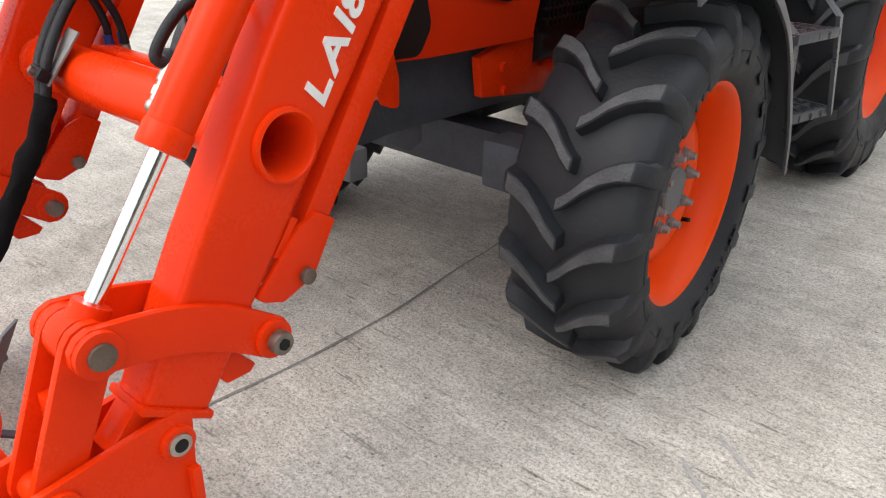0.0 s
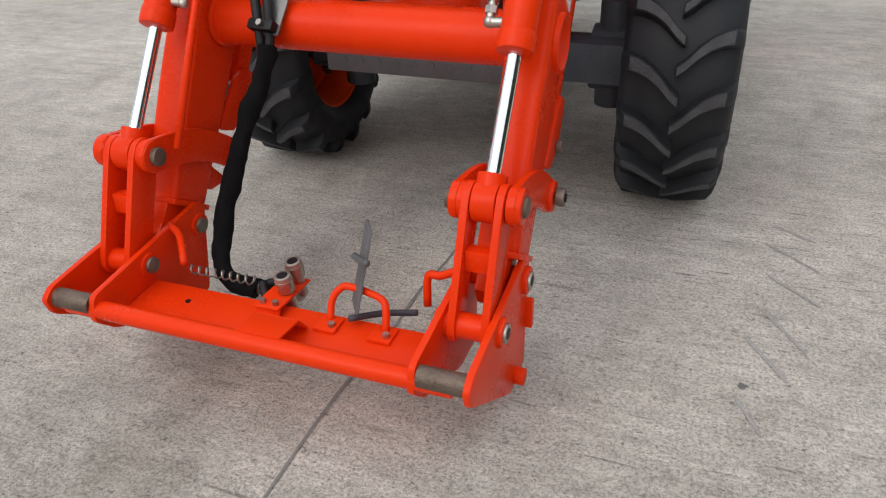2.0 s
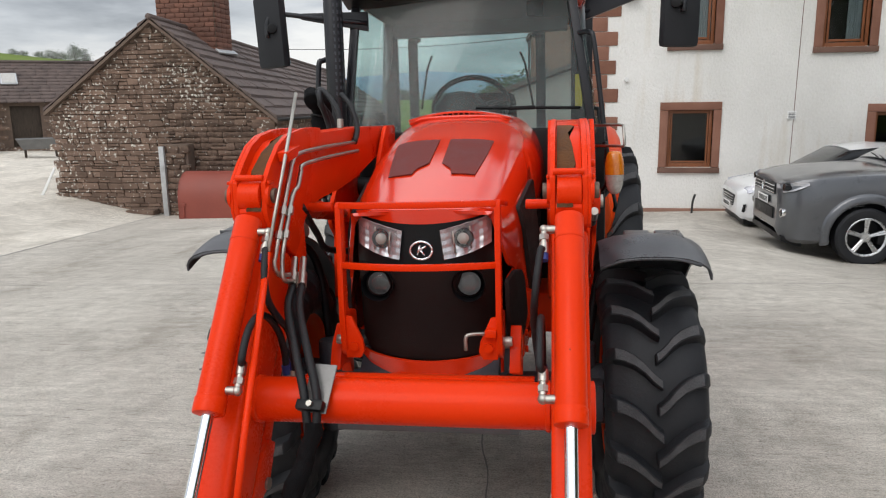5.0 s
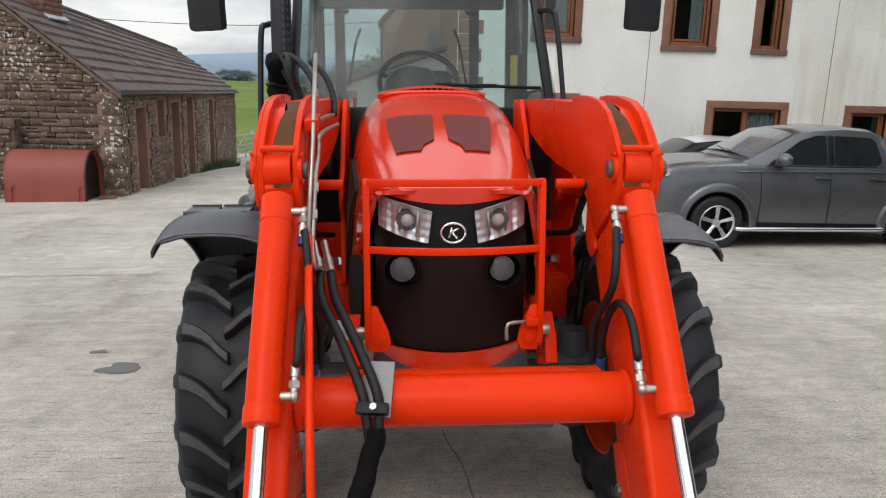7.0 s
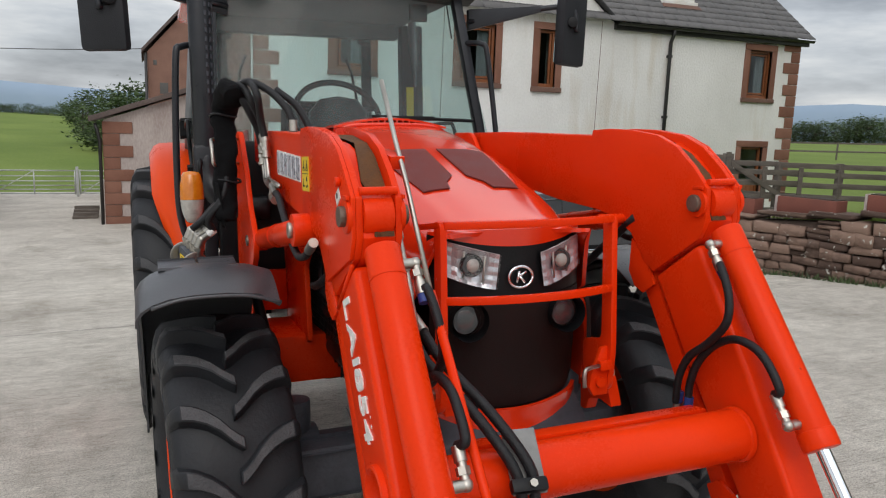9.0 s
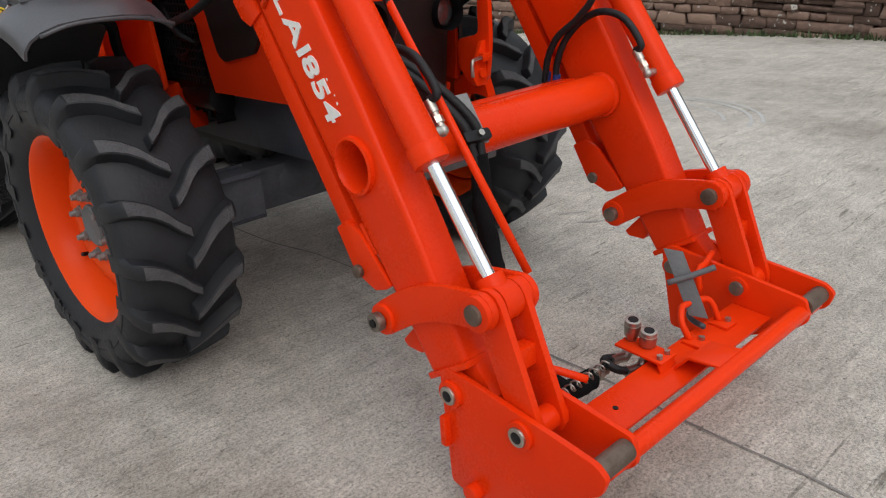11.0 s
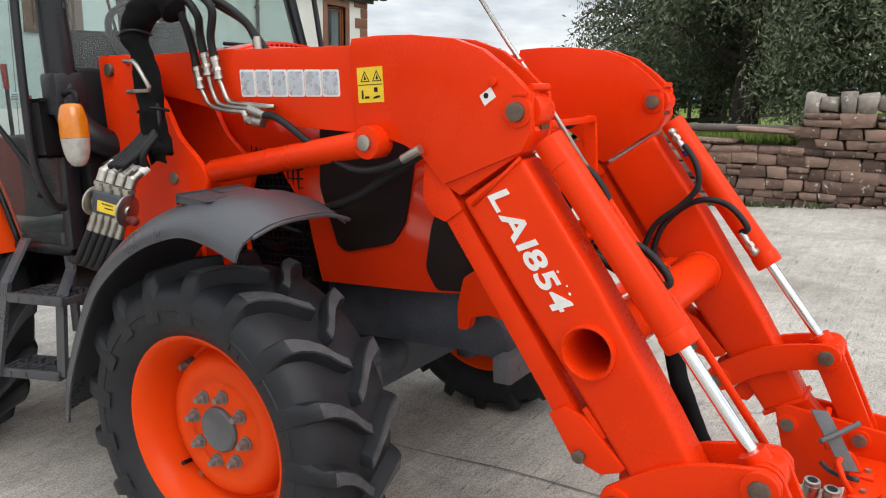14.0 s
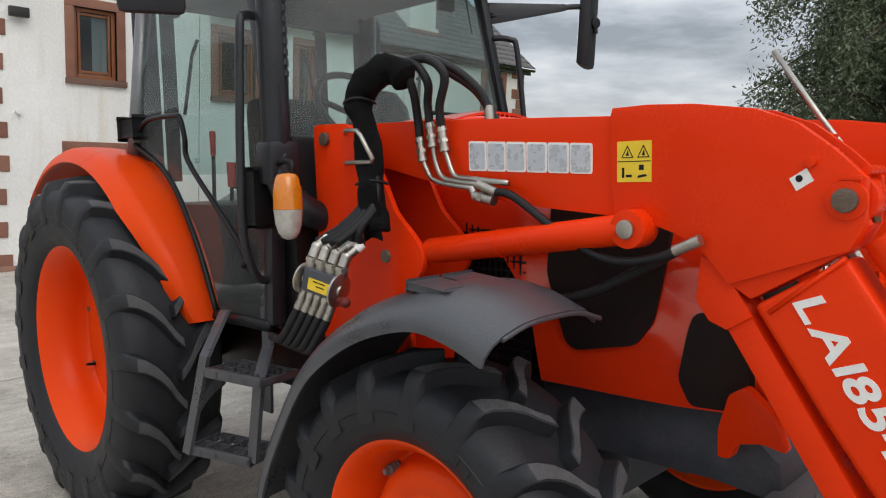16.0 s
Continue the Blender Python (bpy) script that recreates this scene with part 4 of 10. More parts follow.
# windscreen, rear window, roof
for name, pts, label in (
    ("windscreen", [(-0.665, 0.905, 1.56), (0.600, 0.945, 1.56), (0.497, 1.03, 2.27), (-0.63, 1.08, 2.27)], "green tinted windscreen"),
    ("rear_window", [(-0.66, 1.98, 1.45), (0.66, 1.98, 1.45), (0.61, 1.88, 2.28), (-0.61, 1.88, 2.28)], "tinted rear cab window"),
):
    bm = B()
    a, b, c, d = [Vector(p) for p in pts]
    bow = -0.06 if name == "windscreen" else 0.03
    rows = [[(a.lerp(b, i / 12)).lerp(d.lerp(c, i / 12), j / 6) + Vector((0, bow * math.sin(math.pi * i / 12), 0)) for i in range(13)] for j in range(7)]
    pane = part(name, grid(bm, rows), SCREEN_GLASS, tractor, label)
    pane.visible_shadow = False
bm = B()
t = B()
bmesh.ops.create_cube(t, size=1)
for v in t.verts:
    v.co = Vector((-0.045 + v.co.x * (1.38 if v.co.z < 0 else 1.24), (1.675 if v.co.z < 0 else 1.62) + v.co.y * (1.42 if v.co.z < 0 else 1.20), 2.350 + v.co.z * 0.13))
merge(bm, bevelled(t, 0.05, 4))
part("roof", bm, ORANGE_BODY, tractor, "orange cab roof")
bm = B()
rows = [[(x - 0.045, 0.955 - 0.05 * math.cos(x * 2.2) + 0.13 * j / 4, 2.295 - 0.035 * j / 4 + 0.012 * math.cos(x * 6)) for x in [-0.64 + 1.28 * i / 20 for i in range(21)]] for j in range(5)]
part("roof_visor", thicken(grid(bm, rows), 0.03), BLACK, tractor, "black roof visor with lamps")
bm = B()
box(bm, -0.655, 0.56, 1.05, 2.26, 2.255, 2.284, 0.010)
box(bm, -0.62, 0.53, 1.86, 1.95, 2.175, 2.258, 0.012)
part("roof_lining", bm, HEADLINER, tractor)
for x0, x1 in ((-0.685, -0.605), (0.560, 0.735)):
    bm = B()
    box(bm, x0, x1, 1.87, 1.95, 0.95, 2.26, 0.012)
    part("rear_frame", bm, CAB_TRIM, tractor, "dark rear frame inside the cab")
for x in (-0.515, 0.318):
    bm = B()
    box(bm, x - 0.032, x + 0.032, 1.965, 1.985, 1.42, 2.19, 0.008)
    ball(bm, (x - math.copysign(0.02, x), 1.96, 2.165), 0.035, (1.2, 0.5, 0.6), 12)
    rail_v = part("rear_window_bar", bm, CAB_TRIM, tractor)
    bm = B()
    pipe(bm, [(x + 0.13 * math.copysign(1, -x), 1.95, 2.06), (x + 0.10 * math.copysign(1, -x), 1.95, 1.99), (x + 0.05 * math.copysign(1, -x), 1.95, 1.72)], 0.008, 6, smooth=False)
    part("gas_strut", bm, BLACK, rail_v)
bm = B()
box(bm, 0.595, 0.655, 1.862, 1.868, 1.70, 1.90, 0)
part("pillar_sticker", bm, YELLOW, tractor, "faded yellow sticker inside the cab")
bm = B()
box(bm, 0.27, 0.36, 1.03, 1.06, 2.13, 2.21, 0.01)
part("inner_mirror", bm, BLACK, tractor)
bm = B()
pipe(bm, [(0.50, 1.06, 2.06), (0.47, 1.10, 2.34), (0.38, 1.16, 2.80)], 0.004, 6)
part("aerial", bm, BLACK, tractor, "thin black aerial")
for x in (-0.475, 0.375):
    bm = B()
    ball(bm, (x, 0.925, 2.285), 0.075, (1.0, 0.5, 0.55), 18)
    lamp = part("roof_lamp", bm, REFLECTOR, tractor, "oval roof work lamp")
    bm = B()
    ball(bm, (x, 0.917, 2.285), 0.077, (1.0, 0.5, 0.55), 18)
    part("lens", bm, LENS_GLASS, lamp).visible_shadow = False
    bm = B()
    pipe(bm, [(x - 0.085, 0.935, 2.285), (x - 0.06, 0.92, 2.325), (x, 0.905, 2.335), (x + 0.06, 0.92, 2.325), (x + 0.085, 0.935, 2.285), (x, 0.90, 2.235), (x - 0.085, 0.935, 2.285)], 0.012, 8)
    part("lamp_rim", bm, BLACK, lamp)
# exhaust at the right front pillar
EX, EY = -0.70, 0.83
bm = B()
cyl(bm, (EX, EY, 1.46), (EX, EY, 2.36), 0.048, 24, bev=0.004)
box(bm, EX - 0.052, EX + 0.060, EY - 0.05, EY + 0.05, 1.40, 1.545, 0.02)
pipe(bm, [(EX, EY, 1.50), (EX + 0.005, EY - 0.02, 1.40), (EX + 0.05, EY - 0.06, 1.325), (-0.58, 0.75, 1.29), (-0.46, 0.74, 1.28)], 0.050, 16)
stack = part("exhaust_pipe", bm, CAB_BLACK, tractor, "black exhaust pipe with perforated guard")
bm = B()
cyl(bm, (EX, EY, 2.35), (EX, EY, 2.72), 0.041, 18)
part("tailpipe", bm, CAST, stack)
slot_me = finish("guard_slot", box(B(), -0.004, 0.004, -0.003, 0.003, -0.009, 0.009, 0), CAST)
for k in range(18):
    for j in range(3):
        a = radians(290 + 25 * j)
        ob = part("guard_slot", slot_me, None, stack)
        ob.location = (EX + 0.0485 * math.cos(a), EY + 0.0485 * math.sin(a), 1.76 + 0.034 * k)
        ob.rotation_euler = (0, 0, a + math.pi / 2)
# inside the cab
bm = B()
box(bm, -0.27, 0.21, 1.40, 1.84, 1.12, 1.26, 0.05)
t = B()
box(t, -0.25, 0.19, 1.66, 1.80, 1.22, 1.80, 0.06)
for v in t.verts:
    v.co.y += 0.10 * (v.co.z - 1.22)
    v.co.x = -0.03 + (v.co.x + 0.03) * (1.0 - 0.35 * max(0, v.co.z - 1.45))
merge(bm, t)
part("driver_seat", bm, CLOTH, tractor)
for x in (-0.33, 0.25):
    bm = B()
    box(bm, x - 0.04, x + 0.04, 1.42, 1.76, 1.38, 1.44, 0.025)
    part("armrest", bm, CAB_TRIM, tractor)
bm = B()
ringp = [Vector((0.205 * math.cos(a), 0.12 * math.sin(a), 0.16 * math.sin(a))) for a in [2 * math.pi * k / 28 for k in range(29)]]
hub_c = Vector((-0.05, 1.20, 1.70))
pipe(bm, [hub_c + p for p in ringp], 0.015, 8, smooth=False)
for a in (0.2, 2.9, 4.7):
    pipe(bm, [hub_c + Vector((0, 0, -0.03)), hub_c + Vector((0.19 * math.cos(a), 0.105 * math.sin(a), 0.145 * math.sin(a)))], 0.013, 8)
ball(bm, hub_c + Vector((0, 0, -0.03)), 0.05, (1, 1, 0.6), 14)
pipe(bm, [hub_c + Vector((0, 0, -0.03)), (-0.04, 1.08, 1.40), (-0.03, 1.04, 1.1)], 0.035, 8)
part("steering_wheel", bm, BLACK, tractor)
bm = B()
t = lathe(B(), [(-0.30, 0.0), (-0.30, 0.17), (0.0, 0.165), (0.10, 0.14), (0.155, 0.09), (0.17, 0.0)], 24)
t.transform(Matrix.Translation((-0.085, 1.04, 1.60)) @ Matrix.Diagonal((0.98, 0.6, 1, 1)) @ pose(0, 0, 0, 0, -90, 0))
merge(bm, t)
box(bm, -0.56, -0.24, 0.97, 1.12, 1.38, 1.52, 0.04)
box(bm, 0.10, 0.50, 0.97, 1.12, 1.38, 1.50, 0.04)
part("dashboard", bm, BLACK, tractor, "black instrument hump behind the windscreen")
bm = B()
box(bm, -0.60, -0.30, 1.35, 1.86, 1.0, 1.33, 0.03)
box(bm, 0.30, 0.60, 1.35, 1.90, 1.0, 1.30, 0.03)
box(bm, -0.66, 0.66, 0.90, 1.95, 0.90, 0.96, 0.01)
box(bm, -0.66, 0.66, 0.80, 0.90, 0.90, 1.56, 0.02)
part("cab_floor", bm, BLACK, tractor)
for x, y, z0, z1, r in ((-0.42, 1.80, 1.33, 1.64, 0.012), (-0.38, 1.72, 1.33, 1.50, 0.018)):
    bm = B()
    cyl(bm, (x, y, z0), (x, y - 0.01, z1 - 0.10), 0.009, 8)
    lever = part("control_lever", bm, BLACK, tractor, "control lever with a red grip")
    bm = B()
    cyl(bm, (x, y - 0.01, z1 - 0.11), (x, y - 0.012, z1), r, 12, r * 1.15, bev=0.006)
    part("lever_grip", bm, LEVER_RED, lever, "red lever grip")
bm = B()
pipe(bm, [(0.54, 0.905, 1.655), (0.25, 0.855, 1.662), (0.02, 0.845, 1.668)], 0.008, 6)
box(bm, 0.18, 0.32, 0.842, 0.862, 1.652, 1.672, 0.004)
part("wiper", bm, BLACK, tractor)


def settle(ob):
    """The cab's and mudguard's far side stand a little further in than the near one."""
    for v in ob.data.vertices:
        fx = min(1.0, max(0.0, (v.co.x - 0.3) / 0.5))
        fy = min(1.0, max(0.0, (v.co.y - 0.9) / 0.7))
        v.co.x -= 0.10 * fx * fx * (3 - 2 * fx) * fy * fy * (3 - 2 * fy)


for ob in list(tractor.children_recursive):
    if ob.type == "MESH" and ob.location.length < 1e-6 and ob.data.users == 1 and ob.parent.name.split(".")[0] not in ("tyre", "rim"):
        if "mirror" in ob.name and ob.bound_box[0][0] > 0.3:
            for v in ob.data.vertices:
                far_out = min(1.0, max(0.0, (v.co.x - 0.70) / 0.2))
                v.co.x, v.co.y = v.co.x - 0.06 * far_out, v.co.y - 0.12 * far_out
        else:
            if ob.name.split(".")[0] in ("indicator", "side_lamp", "lamp_bracket", "grab_rail", "door_latch", "door_seal") and ob.bound_box[0][0] > 0.3:
                for v in ob.data.vertices:
                    v.co.x -= 0.078
            settle(ob)
# ---- front loader ----
loader = thing("front_loader", "orange front loader with empty quick-attach frame lowered before the tractor", "front loader", at=YARD)
XI, XO = 0.415, 0.520          # inner and outer faces of the arms
PIN_TOP, PIN_MID, PIN_LINK, PIN_LOW, PIN_CAR = (-0.836, 1.357), (-1.405, 0.546), (-1.082, 0.420), (-1.303, 0.302), (-1.512, 0.295)
D = Vector((-0.535, -0.845))   # down along the lower arm, in (y, z)
N = Vector((0.845, -0.535))    # backwards from its front edge


def along(d, n):
    p = Vector((-0.835, 1.248)) + D * d + N * n
    return (p.x, p.y)


def bolt_head(s, x, yz, r, parent, mat=RUST_PIN, length=0.02, name="pin"):
    bm = B()
    cyl(bm, (s * x, *yz), (s * (x + length), *yz), r, 18, bev=0.003)
    return part(name, bm, mat, parent)


def collar(bm, s, x0, x1, yz, r):
    return cyl(bm, (s * x0, *yz), (s * x1, *yz), r, 24, bev=0.003)


def banana(a, b, lift, wide, n=9):
    """Outline of a curved link between two points of the side plane."""
    a, b = Vector(a), Vector(b)
    d = (b - a).normalized()
    up = Vector((d.y, -d.x))
    if up.y < 0:
        up = -up
    mid = [a.lerp(b, i / (n - 1)) + up * lift * math.sin(math.pi * i / (n - 1)) for i in range(n)]
    top, low = [p + up * wide for p in mid], [p - up * wide for p in mid]
    ends = lambda c, sgn: [c + (up * math.cos(t) + d * sgn * math.sin(t)) * wide for t in [math.pi * k / 6 for k in range(1, 6)]]
    return [tuple(p) for p in [*top, *ends(mid[-1], 1), *reversed(low), *reversed(ends(mid[0], -1))]]


for s in (-1, 1):
    # upper boom: two cheeks with a spine between, rounded knee
    profile = [(0.70, 1.592), (0.30, 1.582), (-0.325, 1.549), (-0.33, 1.566), (-0.42, 1.567), (-0.53, 1.560), (-0.66, 1.540), (-0.742, 1.507), (-0.813, 1.452), (-0.868, 1.398), (-0.868, 1.31), (-0.842, 1.262), (-0.655, 1.150), (-0.610, 1.178), (-0.580, 1.215), (-0.545, 1.252), (-0.492, 1.280), (-0.43, 1.300), (-0.362, 1.312), (-0.118, 1.332), (0.128, 1.366), (0.475, 1.443), (0.70, 1.475)]
    bm = B()
    inner_p = [(y + 0.022 * (-0.52 - y if y < -0.70 else 0.0) / 0.3, z - 0.024) if y < -0.328 and z > 1.39 else (y, z) for y, z in profile]
    plate(bm, inner_p, s * (XI + 0.016), s * (XO - 0.016), 0.003)
    boom = part("upper_boom", bm, ORANGE, loader, "orange upper loader arm with rounded knee")
    for xa, xb in ((XI, XI + 0.0158), (XO - 0.0158, XO)):
        bm = B()
        plate(bm, profile, s * xa, s * xb, 0.003)
        part("boom_cheek", bm, ORANGE, boom)
    cheek = [p for p in profile if p[0] < -0.30]
    bm = B()
    plate(bm, [(-0.325, 1.40), *[(y, z) for y, z in cheek if z > 1.15], (-0.336, 1.318)], s * XO, s * (XO + 0.010), 0.003)
    part("knee_cheek", bm, ORANGE, boom)
    bm = B()
    ridge = [p for p in inner_p if -0.87 < p[0] < -0.40 and p[1] > 1.29]
    grid(bm, [[(s * x, y - 0.002 - 0.003 * (j % 2), z + 0.003 + 0.002 * (k % 2)) for j, x in enumerate((XI + 0.019, XI + 0.035, XI + 0.048 + 0.006 * (k % 3), XI + 0.062 + 0.012 * math.sin(2.1 * k)))] for k, (y, z) in enumerate(ridge)])
    part("knee_dirt", thicken(bm, 0.003), KNEE_DIRT, boom, "dried ochre dirt in the knee's channel, coloured darker for shade")
    bm = B()
    cyl(bm, (s * (XI + 0.01), -0.862, 1.412), (s * (XO - 0.01), -0.862, 1.412), 0.009, 12)
    part("knee_rod", bm, ORANGE, boom)
    # weld line at the knee
    bm = B()
    a, b = Vector((s * (XO + 0.002), *along(0.0, 0.0))), Vector((s * (XO + 0.002), *along(0.03, 0.205)))
    pipe(bm, [a, a.lerp(b, 0.9)], 0.005, 8)
    part("weld_seam", bm, ORANGE, boom)
    # lower arm
    bm = B()
    plate(bm, [along(0.0, 0.0), along(0.0, 0.208), along(0.25, 0.203), along(0.55, 0.187), along(1.0, 0.167), along(1.0, 0.030), along(0.70, 0.008), along(0.35, -0.004)], s * (XI + 0.004), s * XO, 0.016, 3)
    bm = cut(bm, [cyl(B(), (s * (XI - 0.03), -1.006, 0.785), (s * (XO + 0.05), -1.006, 0.785), 0.0575, 40)])
    arm = part("lower_arm", bm, ORANGE, loader, "orange box-section lower loader arm")
    # tube that passes through the arm
    hole = Vector((-1.006, 0.785))
    bm = B()
    lathe(bm, [(s * (XO - 0.004), 0.071), (s * (XO + 0.012), 0.070), (s * (XO + 0.014), 0.063), (s * (XO + 0.004), 0.057), (s * (XO - 0.082), 0.0555), (s * 0.06, 0.0550), (s * 0.06, 0.0)], 40, (0, hole.x, hole.y))
    part("tube_end", bm, ORANGE, arm, "open end of the cross tube")
    # lower end collar
    bm = B()
    plate(bm, [along(0.990, 0.022), along(0.990, 0.173), along(1.006, 0.173), along(1.006, 0.022)], s * (XI - 0.004), s * (XO + 0.008), 0.004)
    plate(bm, [along(0.97, 0.03), along(0.97, 0.13), along(1.10, 0.115), along(1.12, 0.06), along(1.09, 0.01)], s * (XI + 0.02), s * (XO - 0.02), 0.008)
    part("arm_foot", bm, ORANGE, arm)
    bm = B()
    plate(bm, [along(0.872, 0.165), along(0.898, 0.255), along(0.918, 0.250), along(0.946, 0.205), along(0.930, 0.165)], s * (XI + 0.02), s * (XO - 0.02), 0.006)
    part("stop_lug", bm, ORANGE, arm)
    bm = B()
    plate(bm, [along(0.60, 0.186), along(0.60, 0.204), along(0.685, 0.199), along(0.685, 0.181)], s * (XO - 0.035), s * (XO - 0.004), 0.003)
    part("stand_stop", bm, ORANGE, arm)
    # parking stand folded behind the arm, with daylight between
    bm = B()
    plate(bm, [along(-0.06, 0.226), along(-0.06, 0.288), along(0.62, 0.286), along(0.62, 0.224)], s * (XI + 0.018), s * (XO - 0.010), 0.006)
    plate(bm, [along(-0.145, 0.252), along(-0.067, 0.314), along(-0.015, 0.312), along(0.02, 0.286), along(0.02, 0.222), along(-0.10, 0.222)], s * (XO - 0.012), s * (XO - 0.002), 0.003)
    plate(bm, [along(-0.145, 0.252), along(-0.067, 0.314), along(-0.015, 0.312), along(0.02, 0.286), along(0.02, 0.222), along(-0.10, 0.222)], s * (XI + 0.004), s * (XI + 0.014), 0.003)
    stand = part("parking_stand", bm, ORANGE, loader, "orange parking stand folded behind the lower arm")
    bm = B()
    outline = rounded([along(0.575, 0.290), along(0.575, 0.238), along(0.620, 0.206), along(0.768, 0.176), along(0.772, 0.196), along(0.762, 0.243), along(0.697, 0.294)], 0.006)
    plate(bm, outline, s * (XO - 0.012), s * (XO + 0.003), 0.003)
    plate(bm, outline, s * (XI + 0.006), s * (XI + 0.020), 0.003)
    part("stand_foot", bm, ORANGE, stand)
    bolt_head(s, XO + 0.004, (-0.982, 0.513), 0.017, stand, RUST_PIN, 0.014, "bolt")
    bolt_head(-s, -(XI + 0.008), (-0.982, 0.513), 0.018, stand, BOLT, 0.012, "bolt")
    # curved links, outer and inner
    for x0, x1 in ((XO - 0.002, XO + 0.016), (XI - 0.022, XI - 0.006)):
        bm = B()
        plate(bm, banana(PIN_LINK, PIN_MID, 0.028, 0.044), s * x0, s * x1, 0.004)
        collar(bm, s, min(x0, x1) - 0.003, max(x0, x1) + 0.010, PIN_LINK, 0.040)
        collar(bm, s, min(x0, x1) - 0.003, max(x0, x1) + 0.012, PIN_MID, 0.041)
        part("curved_link", bm, ORANGE, loader, "orange curved tilt link")
    link_pin = bolt_head(s, XO + 0.03, PIN_LINK, 0.024, loader, BOLT, 0.022, "link_bolt")
    bm = B()
    cyl(bm, (s * (XO + 0.050), *PIN_LINK), (s * (XO + 0.056), *PIN_LINK), 0.012, 6)
    part("bolt_socket", bm, BLACK, link_pin)
    bolt_head(s, XI - 0.045, PIN_LINK, 0.022, loader, BOLT, 0.03, "link_bolt")
    bm = B()
    cyl(bm, (s * (XI - 0.040), *PIN_MID), (s * (XO + 0.036), *PIN_MID), 0.0235, 20, bev=0.004)
    part("tilt_pin", bm, RUST_PIN, loader, "worn bare steel pin")
    # straight links down to the frame
    for x0 in (XI + 0.004, XO - 0.026):
        bm = B()
        d3 = (Vector(PIN_CAR) - Vector(PIN_MID)).normalized()
        n3 = Vector((-d3.y, d3.x))
        w = 0.044
        a, b = Vector(PIN_MID), Vector(PIN_CAR)
        outline = [tuple(a + n3 * w * math.cos(t) - d3 * w * math.sin(t)) for t in [math.pi * k / 6 for k in range(7)]]
        outline += [tuple(b - n3 * (w * 0.9) * math.cos(t) + d3 * w * 0.9 * math.sin(t)) for t in [math.pi * k / 6 for k in range(7)]]
        plate(bm, outline, s * x0, s * (x0 + 0.018), 0.003)
        part("straight_link", bm, ORANGE, loader, "orange straight tilt link")
    bm = B()
    box(bm, *sorted((s * (XI + 0.022), s * (XO - 0.026))), -1.475, -1.44, 0.41, 0.46, 0.003)
    part("link_spacer", bm, ORANGE, loader)
    # tilt cylinder
    top3, mid3 = Vector((s * 0.468, PIN_TOP[0] - 0.012, PIN_TOP[1] - 0.02)), Vector((s * 0.468, *PIN_MID))
    axis = (mid3 - top3).normalized()
    bm = B()
    cyl(bm, top3 + axis * 0.06, top3 + axis * 0.635, 0.040, 28, bev=0.006)
    cyl(bm, top3 + axis * 0.595, top3 + axis * 0.640, 0.043, 28, bev=0.006)
    cyl(bm, top3 + axis * 0.13, top3 + axis * 0.135, 0.0415, 28)
    cyl(bm, (s * 0.435, *PIN_TOP), (s * 0.503, *PIN_TOP), 0.046, 24, bev=0.004)
    barrel = part("tilt_cylinder", bm, ORANGE, loader, "orange hydraulic tilt cylinder")
    bm = B()
    cyl(bm, top3 + axis * 0.63, mid3, 0.0165, 24)
    part("chrome_rod", bm, CHROME, barrel, "bright chrome piston rod")
    bm = B()
    cyl(bm, (s * (XI + 0.024), *PIN_MID), (s * (XO - 0.028), *PIN_MID), 0.044, 24, bev=0.004)
    cyl(bm, mid3 - axis * 0.06, mid3, 0.033, 20)
    part("rod_eye", bm, ORANGE, barrel)
    for x, ln in ((XO + 0.010, 0.016), (-(XI), 0.014)):
        ss = s if x > 0 else -s
        bm = B()
        collar(bm, ss, x - 0.004, x + 0.008, PIN_TOP, 0.038)
        ear = part("pin_boss", bm, ORANGE, boom)
        bolt_head(ss, x + 0.006, PIN_TOP, 0.023, ear, RUST_PIN, ln)
        bm = B()
        box(bm, *sorted((ss * (x + 0.002), ss * (x + 0.010))), PIN_TOP[0] - 0.026, PIN_TOP[0] + 0.012, PIN_TOP[1] + 0.036, PIN_TOP[1] + 0.046, 0.003)
        part("pin_keeper", bm, ORANGE, ear)
    bolt_head(s, XO + 0.010, (-0.772, 1.43), 0.011, boom, ORANGE, 0.012, "grease_nipple")
    # fittings and hoses on the cylinder's inner side
    for d, sgn in ((0.10, 1), (0.575, -1)):
        c = top3 + axis * d
        inn = Vector((-s, 0, 0))
        bm = B()
        cyl(bm, c + inn * 0.03, c + inn * 0.066, 0.012, 12)
        ball(bm, c + inn * 0.068, 0.014)
        e = c + inn * 0.068 + axis * 0.075 * sgn
        cyl(bm, c + inn * 0.068, e, 0.0105, 12)
        cyl(bm, c + inn * 0.068 + axis * 0.018 * sgn, c + inn * 0.068 + axis * 0.034 * sgn, 0.0145, 6)
        cyl(bm, c + inn * 0.068 + axis * 0.044 * sgn, e, 0.0135, 12)
        part("hose_fitting", bm, STEEL, barrel, "zinc hydraulic fitting")
    x_in = s * (0.468 - 0.068)
    p_hi = Vector((x_in, top3.y, top3.z)) + axis * 0.175
    p_lo = Vector((x_in, top3.y, top3.z)) + axis * 0.50
    runs = (
        (True, [(-0.954, 1.207), (-0.995, 1.145), (-1.001, 1.075), (-0.944, 1.009), (-0.873, 0.955), (-0.832, 0.889), (-0.812, 0.812)]),
        (False, [(-1.158, 0.946), (-1.122, 0.996), (-1.077, 1.026), (-1.012, 1.032), (-0.945, 1.002), (-0.885, 0.942), (-0.855, 0.872), (-0.851, 0.808)]),
    )
